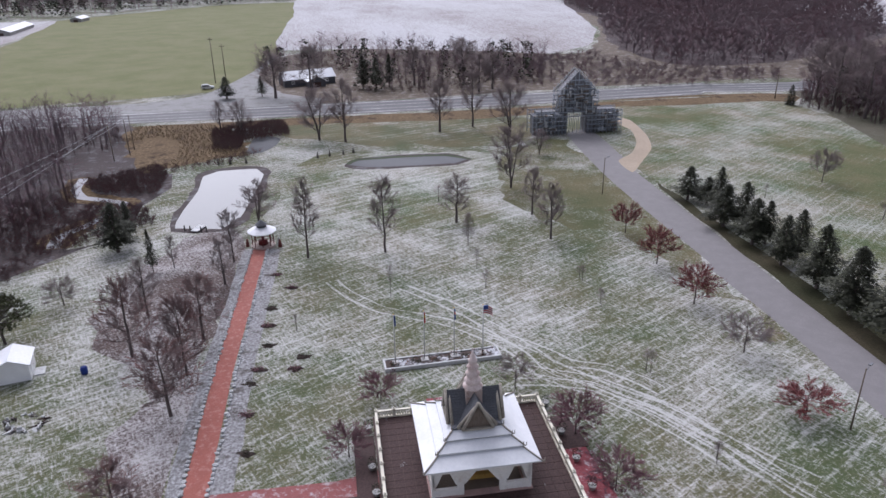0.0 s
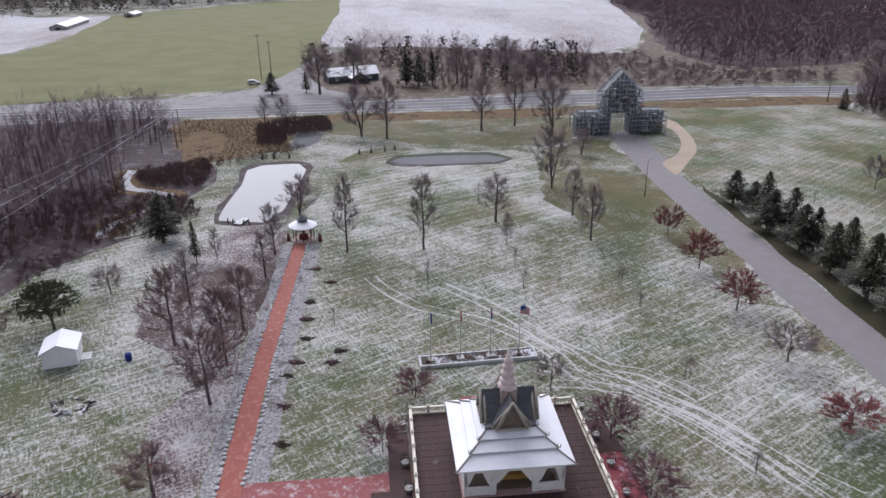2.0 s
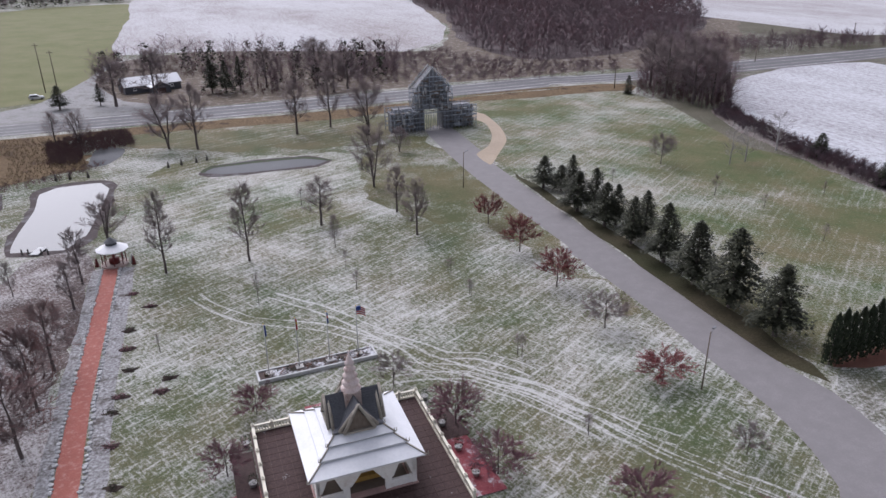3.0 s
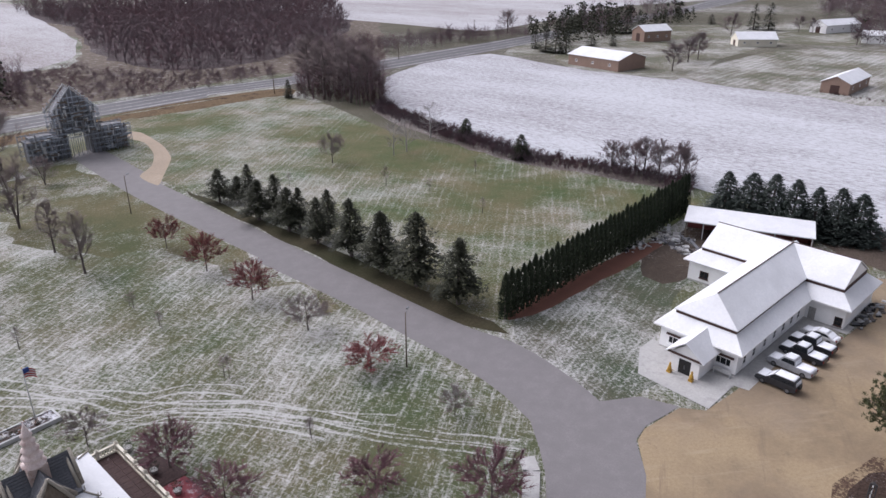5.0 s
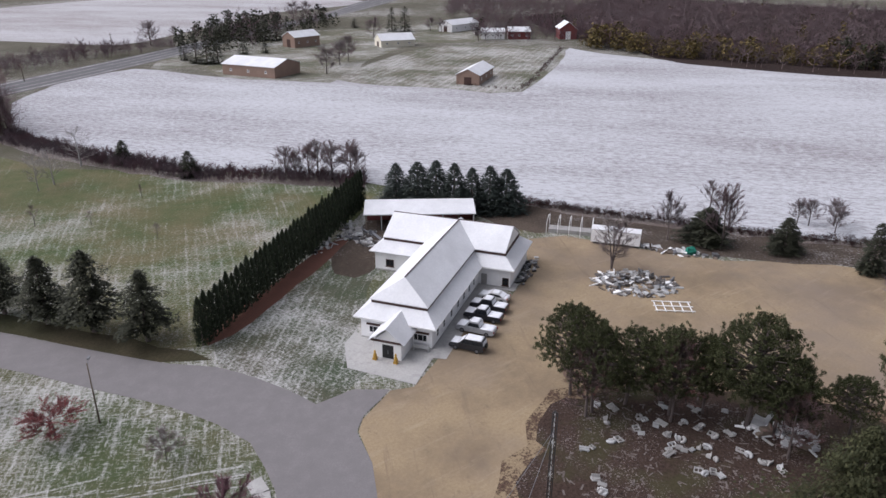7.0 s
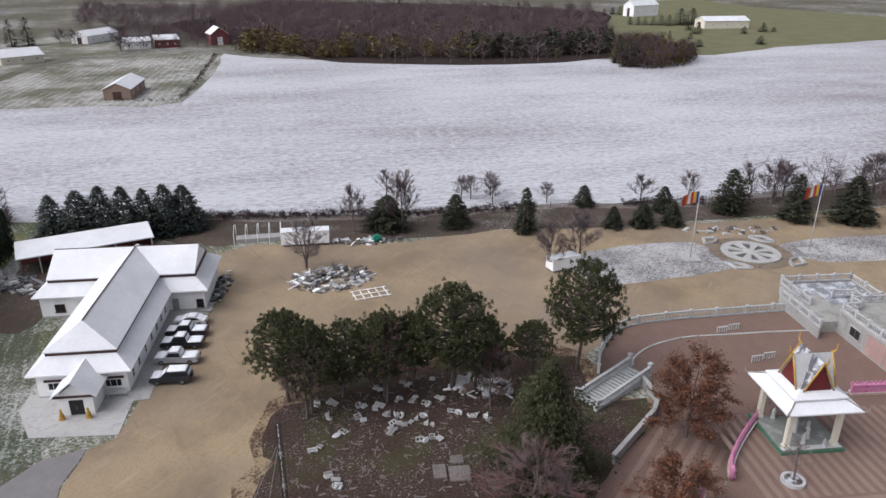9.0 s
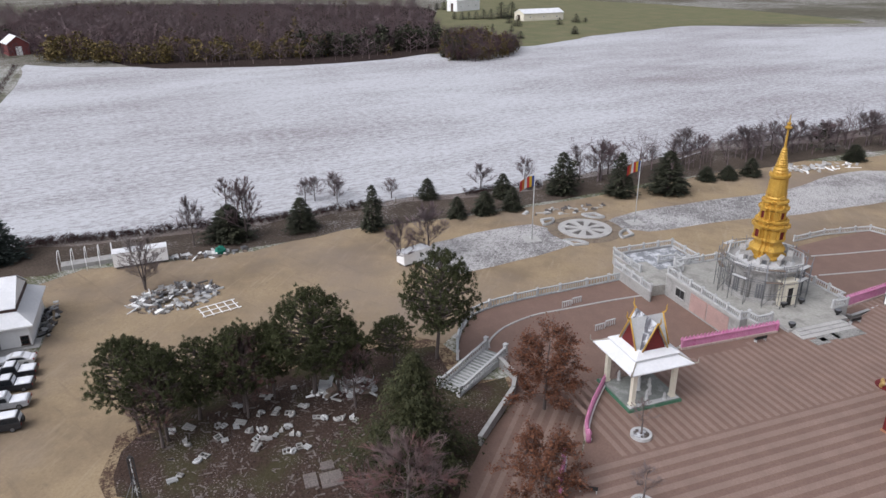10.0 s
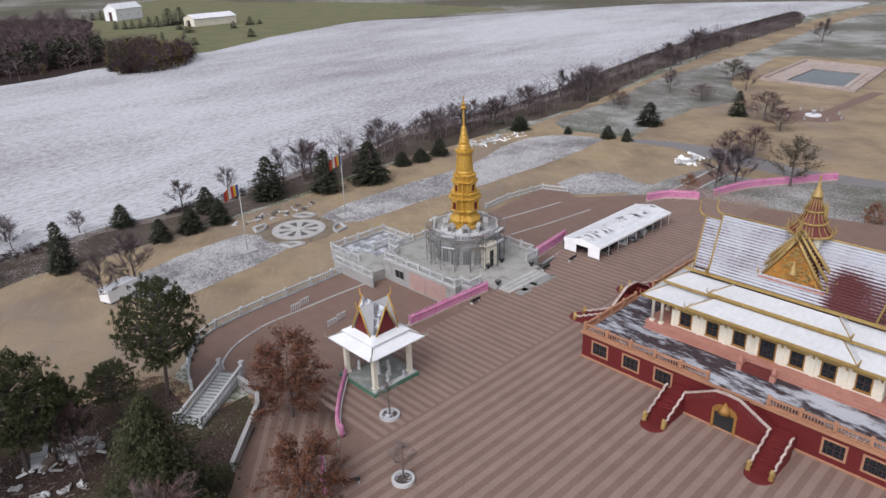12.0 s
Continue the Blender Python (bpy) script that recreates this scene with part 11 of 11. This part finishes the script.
def slid(name):
    """White cloth and snow with dark wet streaks where the snow broke away along the ridge."""
    n = Nodes(name)
    o = n.own()
    sep = n.t.nodes.new("ShaderNodeSeparateXYZ")
    n.put(sep.inputs[0], o)
    tear = n.grain(n.placed(o, (0.75, 0.28, 1)), 1.0, 5, 0.65, 0.54, 0.58)
    near = n.ramp(sep.outputs[2], 2.85, 3.15)
    col = n.mix(n.grain(n.placed(o, (0.4, 1, 1)), 1.2, 5), (0.74, 0.75, 0.78), (0.86, 0.87, 0.89))
    col = n.mix(n.math('MULTIPLY', tear, near), col, (0.05, 0.05, 0.056))
    return n.done(col, 0.7, 0, 0.2)


tent = thing("marquee", pose(75.6, -105.8, 0.1, 0, 0, 94.2), "long white marquee with snow sliding off its roof", "tent")
part("roof", gable_roof(-12.2, 12.2, -3.9, 3.9, 2.5, 3.3, 'x', 0.08), slid("marquee_cloth"), tent, "white cloth roof with snow")
part("valance", Geo().box(-12.2, 12.2, -3.95, -3.91, 2.2, 2.55).box(-12.2, 12.2, 3.91, 3.95, 2.2, 2.55), WHITE, tent)
part("end_cloth", Geo().ring([[(-12.24, y, z) for y, z in ((-3.9, 1.9), (3.9, 1.9), (3.9, 2.5), (0, 3.25), (-3.9, 2.5))], [(-12.2, y, z) for y, z in ((-3.9, 1.9), (3.9, 1.9), (3.9, 2.5), (0, 3.25), (-3.9, 2.5))]]), WHITE, tent, "white gable cloth")
part("end_cloth", Geo().ring([[(12.2, y, z) for y, z in ((-3.9, 1.9), (3.9, 1.9), (3.9, 2.5), (0, 3.25), (-3.9, 2.5))], [(12.24, y, z) for y, z in ((-3.9, 1.9), (3.9, 1.9), (3.9, 2.5), (0, 3.25), (-3.9, 2.5))]]), WHITE, tent, "white gable cloth")
for y0, y1 in ((-3.8, -1.2), (1.4, 3.8)):
    part("hanging_cloth", Geo().box(12.06, 12.14, y0, y1, 0.25, 1.9), WHITE, tent, "white cloth hanging at the open end")
# added dark sheet stands in for the shaded inside of the tent
part("back_cloth", Geo().box(-12.2, 12.2, -3.92, -3.9, 0.1, 2.2), STEEL, tent, "dark grey sheet added as the shade inside the tent")
for k in range(9):
    for y in (-3.7, 3.7):
        part("post", Geo().tube((-12 + k * 3, y, 0), (-12 + k * 3, y, 2.6), 0.05, 0.05, 6), WHITE, tent)
heap("stored_goods", pose(75.6, -105.8, 0.1, 0, 0, 94.2), 11.5, 3.6, 80, (DARKSTONE, BLACK, STEEL, RAILSTONE), "tables and goods stored under the marquee", "goods", (0.9, 1.9), 0, 14, 1.1, "item")

LEVEL[0] = GROUND
serpent([(75.4, -139.0), (73.5, -149.3), (68.0, -159.4), (62.3, -169.3)], "long magenta serpent balustrade across the park lawn", 1.5, 0.1)

# the wheel laid in the ground
wheel_t = thing("ground_ornament", pose(122.4, -62.8, 0.06), "great pale eight-spoked stone wheel laid in the ground", "wheel ornament")
part("rim", Geo().ring([[(r * math.cos(a), r * math.sin(a), z) for a in (2 * math.pi * j / 40 for j in range(40))] for r, z in ((5.4, 0), (5.4, 0.25), (4.1, 0.25), (4.1, 0))], False), CONCRETE, wheel_t)
part("hub", Geo().lathe([(1.3, 0), (1.3, 0.3), (0.7, 0.4)], 20, 0, 0, False), CONCRETE, wheel_t)
for k in range(8):
    part("spoke", Geo().prism([(1.2, -0.34), (4.2, -0.8), (4.2, 0.8), (1.2, 0.34)], 0, 0.24), CONCRETE, wheel_t, "", pose(0, 0, 0, 0, 0, 45 * k + 12))
part("bed", Geo().lathe([(7.6, 0.0), (7.5, 0.03)], 32, 0, 0, False), surface("wheel_bed", (0.2, 0.155, 0.115), (0.31, 0.25, 0.185), 0.5, 0.95, stain=(0.15, 0.11, 0.085)), wheel_t, "brown bed under the wheel")
part("gap_bed", Geo().lathe([(4.1, 0.0), (4.1, 0.05)], 32, 0, 0, False), DARKSTONE, wheel_t, "dark soil between the spokes")
for k, a in enumerate((-38, 44, 142, -128)):
    t = thing("corner_ornament", pose(122.4, -62.8, 0.1, 0, 0, a) @ pose(8.0, 0, 0), "white curved triangular ground ornament beside the wheel", "ornament", "wheel ornaments")
    bow = [(-0.9 - 0.9 * (1 - (q / 5) ** 2) + 0.9, 2.3 * q / 5) for q in range(-5, 6)]
    for p, q in list(zip(bow[:-1], bow[1:])) + [((0.0, -2.3), (1.6, 0.0)), ((1.6, 0.0), (0.0, 2.3))]:
        d = Vector(q) - Vector(p)
        part("curb", Geo().box(-0.1, d.length + 0.1, -0.24, 0.24, 0, 0.4, Matrix.Translation((*p, 0)) @ Matrix.Rotation(math.atan2(d.y, d.x), 4, 'Z')), RAILSTONE, t)

# ---- far park ----
POOLSTONE = surface("pale_pool_stone", (0.47, 0.38, 0.33), (0.58, 0.49, 0.44), 0.15, 0.85, stain=(0.4, 0.3, 0.27))
sheet("pavement", [(138.2, -279.9), (146.9, -337.5), (112.4, -334.1), (101.9, -277.1)], 0.1, POOLSTONE, "pale pink stone terrace round the far pool", "pavement", 20, 0, True)
sheet("water", [(130.9, -282.8), (135.6, -318.7), (114.4, -318.3), (107.2, -282.7)], 0.14, surface("pool_water", (0.03, 0.045, 0.05), (0.045, 0.06, 0.065), 0.2, 0.12, bump=0.0), "square grey-blue pool", "water", 20, 0, True)
POOLRIM, DECKRIM = [(130.9, -282.8), (135.6, -318.7), (114.4, -318.3), (107.2, -282.7)], [(138.2, -279.9), (146.9, -337.5), (112.4, -334.1), (101.9, -277.1)]
for ring, half, high, label in ((POOLRIM, 0.9, 0.35, "broad pale stone rim of the far pool"), (DECKRIM, 0.45, 0.9, "low pink wall round the pool terrace")):
    rim_t = thing("pool_rim", pose(0, 0, 0.1), label, "wall", "pool walls")
    for p, q in zip(ring, ring[1:] + ring[:1]):
        part("coping", Geo().box(-half, math.dist(p, q) - half, -half, half, 0, high, Matrix.Translation((*p, 0)) @ Matrix.Rotation(math.atan2(q[1] - p[1], q[0] - p[0]), 4, 'Z')), POOLSTONE, rim_t)
sheet("pavement", [(96.0, -240), (92.5, -241), (93.5, -282), (98.0, -282)], 0.11, PAVER, "paved walk to the far pool", "pavement", 20, 0, True)
sheet("pavement", [(104.5 + 9 * math.cos(a) - 9, -231 + 9 * math.sin(a)) for a in (0.4 * k for k in range(15))], 0.12, PAVER, "round paved court in the park", "pavement", 5)
for k in range(8):
    a = 2 * math.pi * k / 8 + 0.9
    guardian(pose(95.5 + 8.2 * math.cos(a), -231 + 8.2 * math.sin(a), 0.12), "small grey statue round the park court", GREYSTONE, 1.2)
fount = thing("fountain", pose(95.5, -231, 0.12), "round white snow-covered basin in the park", "fountain")
part("basin", Geo().lathe([(2.4, 0), (2.4, 0.4), (2.1, 0.45)], 18, 0, 0, False), SNOWROOF, fount)
part("pedestal", Geo().lathe([(0.5, 0.6), (0.4, 1.4), (0.9, 1.6), (0.2, 1.9)], 12), RAILSTONE, fount)
heap("rubble_pile", pose(94.2, -160.5, 0.1), 3.4, 6.0, 24, (WHITE, RAILSTONE), "stack of white boards in the park", "rubble", (0.9, 2.4), 0, 16, 0.6, "board")


# ---- far farms ----
def barn(at, w, d, h, rise, wall_mat, label, doors=1, category="barn"):
    t = thing("barn", at, label, category, "far farm buildings")
    part("wall", Geo().box(0, w, 0, d, 0, h), wall_mat, t)
    part("gable", Geo().ring([[(0.02, 0, h), (0.02, d, h), (0.02, d / 2, h + rise - 0.15)], [(w - 0.02, 0, h), (w - 0.02, d, h), (w - 0.02, d / 2, h + rise - 0.15)]]), wall_mat, t)
    part("roof", gable_roof(-0.4, w + 0.4, -0.5, d + 0.5, h - 0.1, h + rise, 'x', 0.2), SNOWROOF, t, "snow-covered roof")
    for k in range(doors):
        part("door", Geo().box(-0.06, 0.02, d / 2 - 1.6, d / 2 + 1.6, 0, h * 0.75), WHITE if wall_mat is REDBARN else DARKTRIM, t, "large sliding door")
    for k in range(3):
        window(t, pose(w * (k + 0.5) / 3, 0, h * 0.4), 1.2, 1.0, WHITE, 2, 1)
    return t


barn(pose(257.2, 228.3, 0, 0, 0, -90), 29, 19, 5.0, 2.6, BROWNSIDING, "long brown machine shed with a snowy roof")
barn(pose(280.7, 111.9, 0, 0, 0, 8), 26, 10, 4.3, 2.4, BROWNSIDING, "tan shed with a snowy gable roof")
barn(pose(373.8, 211, 0, 0, 0, -41), 21, 12, 4.0, 3.4, CREAM, "cream farm garage with a snowy roof")
barn(pose(350, 255, 0, 0, 0, -15), 19, 11, 6.0, 3.0, BROWNSIDING, "brown farmhouse with a snowy roof and chimney", 1, "house")
barn(pose(467.9, 119.6, 0, 0, 0, 26), 16, 11, 6.5, 4.2, REDBARN, "red barn with a white door and snowy roof")
barn(pose(448, 159, 0, 0, 0, -63), 14, 9, 5, 2.5, REDBARN, "low red farm shed with snow on its roof")
barn(pose(441, 175, 0, 0, 0, -63), 15, 8, 4.5, 2.2, WHITE, "white farm shed with a snowy roof")
barn(pose(469.9, 208.5, 0, 0, 0, -15), 30, 12, 5, 3, WHITE, "white farmhouse among bare trees", 1, "house")
barn(pose(693, -202, 0, 0, 0, -58), 34, 13, 10, 4.5, WHITE, "large white farmhouse on the rise", 1, "house")
barn(pose(573.6, -224.6, 0, 0, 0, -82), 38, 16, 6, 3, CREAM, "cream machine shed with a snowy roof")
barn(pose(-62.0, 285, 0, 0, 0, 26), 21, 9, 3.0, 2.6, GREYTILE, "low grey farmhouse with a snowy roof beside the highway", 1, "house")
barn(pose(-46.0, 287, 0, 0, 0, 116), 9, 7, 2.6, 2.0, GREYTILE, "grey farm annexe with a snowy roof", 1, "house")
barn(pose(-283, 486, 0, 0, 0, 103), 55, 11, 2.4, 2.0, GREYSTONE, "long low white-roofed shed beside the green field")
barn(pose(-277, 574, 0, 0, 0, 95), 18, 8, 2.4, 1.6, GREYSTONE, "low white shed at the field's edge")
car(pose(-92.5, 284.5, 0.07, 0, 0, 20), "suv", PAINT_WHITE, "white car stopped beside the far road")
# the dock at the pond
dock = thing("dock", pose(-49.3, 130.6, 0, 0, 0, -12), "small dark dock with white stones at the pond's edge", "dock")
part("deck", Geo().box(-0.8, 0.8, 0, 3.4, 0.2, 0.32), RAILSTONE, dock)
for x in (-2.4, -1.2, 1.2, 2.4):
    part("post", Geo().tube((x, 0.6, 0), (x, 0.6, 1.1), 0.16, 0.14, 7), DARKSTONE, dock)
post_me = Geo().tube((0, 0, 0), (0, 0, 1.6), 0.35, 0.12, 7).data("marker_post", DARKSTONE)
for k, (x, y) in enumerate(((-58, 178), (-55, 178.5), (-51, 179), (-33, 183), (-30, 184.5), (-26.5, 186), (-24, 187.5))):
    tagged(part("marker_post", post_me, None, None, "", pose(x, y, 0)), "short dark post beside the pond lawn", "post", "pond posts")
# kerb of the drive's corner and the fence at the field
curb = [(46.1, 43.2), (44.9, 41.2), (41.7, 38.2), (38.6, 36.1)]
kb = Geo()
for (ax, ay), (bx, by) in zip(curb[:-1], curb[1:]):
    m = Matrix.Translation((ax, ay, 0)) @ Matrix.Rotation(math.atan2(by - ay, bx - ax), 4, 'Z')
    kb.box(0, math.dist((ax, ay), (bx, by)), -0.9, 0.9, 0.03, 0.14, m)
tagged(new("gutter", kb.data("gutter", CONCRETE)), "pale concrete gutter at the drive's edge", "kerb", "", "structure")
fence_pts = [(139.7, 60.5), (143.9, 46.8), (143.8, 24.4), (145.1, 0.9), (150.7, -37.8)]
fence = thing("fence", pose(fence_pts[0][0], fence_pts[0][1], 0), "wire fence on wooden posts along the snowy field", "fence")
run = Geo()
fp = Geo().tube((0, 0, 0), (0, 0, 1.4), 0.09, 0.08, 6).data("fence_post", TIMBER)
ox, oy = fence_pts[0]
for (ax, ay), (bx, by) in zip(fence_pts[:-1], fence_pts[1:]):
    n = max(1, int(math.dist((ax, ay), (bx, by)) / 4))
    for k in range(n):
        part("fence_post", fp, None, fence, "", pose(ax - ox + (bx - ax) * k / n, ay - oy + (by - ay) * k / n, 0))
    for z in (0.5, 0.9, 1.3):
        run.tube((ax - ox, ay - oy, z), (bx - ox, by - oy, z), 0.015, 0.015, 3)
tagged(part("wire", run, STEEL, fence), kind="stuff")
PINES.plant(-63.1, 88.4, 7.7, 4.4)

# ---- the court's paving strips ----
court_m = pose(58.2, -56.0, 0.1, 0, 0, 4.6)
strip_v = Geo().box(-0.5, 0.5, -1, 1, 0, 0.012).data("paving_strip", PAVER_LIGHT)
for k in range(54):
    x = -0.85 - 1.7 * k
    o = part("paving_strip", strip_v, None, plaza_ob)
    o.matrix_basis = court_m @ pose(x, -20 + (5 if k > 25 else 0), 0) @ Matrix.Diagonal((0.85, 52 - (10 if k > 25 else 0), 1, 1))
for k in range(86):
    y = 20 - 1.27 * k
    x1 = 14.5 if y > -10 else (15.5 if y > -35 else 20.0)
    o = part("paving_strip", strip_v, None, plaza_ob)
    o.matrix_basis = court_m @ pose(x1 / 2, y, 0, 0, 0, 90) @ Matrix.Diagonal((0.635, x1 / 2, 1, 1))

walk_ob = [ob for ob in bpy.data.objects if ob.get("label", "").startswith("brown paved terrace inside")][0]
for k in range(6):
    a, b = Vector((51.0 - 0.7 * k, -15.6 - 1.15 * k)), Vector((69.8 - 1.0 * k, -29.2 - 1.05 * k))
    d = b - a
    o = part("paving_strip", strip_v, None, walk_ob)
    o.matrix_basis = Matrix.Translation(((a.x + b.x) / 2, (a.y + b.y) / 2, 0.08)) @ Matrix.Rotation(math.atan2(d.y, d.x) - math.pi / 2, 4, 'Z') @ Matrix.Diagonal((0.62, d.length / 2, 1, 1))

# scraps of broken moulding and twigs strewn over the grove floor
rnd = random.Random(77)
g = Geo()
for _ in range(330):
    x, y = 58 + 24 * rnd.random(), -9 + 24 * rnd.random()
    a, l, w = rnd.uniform(0, 3.14), rnd.uniform(0.1, 0.55), rnd.uniform(0.04, 0.13)
    g.box(-l, l, -w, w, 0, 0.05, Matrix.Translation((x, y, 0.055)) @ Matrix.Rotation(a, 4, 'Z'))
tagged(new("litter", g.data("litter", surface("pale_scraps", (0.1, 0.075, 0.065), (0.28, 0.245, 0.23), 0.8, 0.9))), "pale scraps and sticks strewn over the leaf litter", "litter", "", "stuff")

# cast-off stones and frames along the hedge
for k, (x, y) in enumerate(((101.1, 72.7), (104.9, 72.1), (109.1, 71.0), (111.5, 69.8))):
    heap("rubble_pile", pose(x, y, 0.055, 0, 0, 40 * k), 1.9, 1.5, 18, (STEEL, RAILSTONE, BLACK, GREYSTONE), "pile of cast-off stones and frames by the hedge", "rubble", (0.4, 1.0), 0, 40 + k, 0.6, "item")
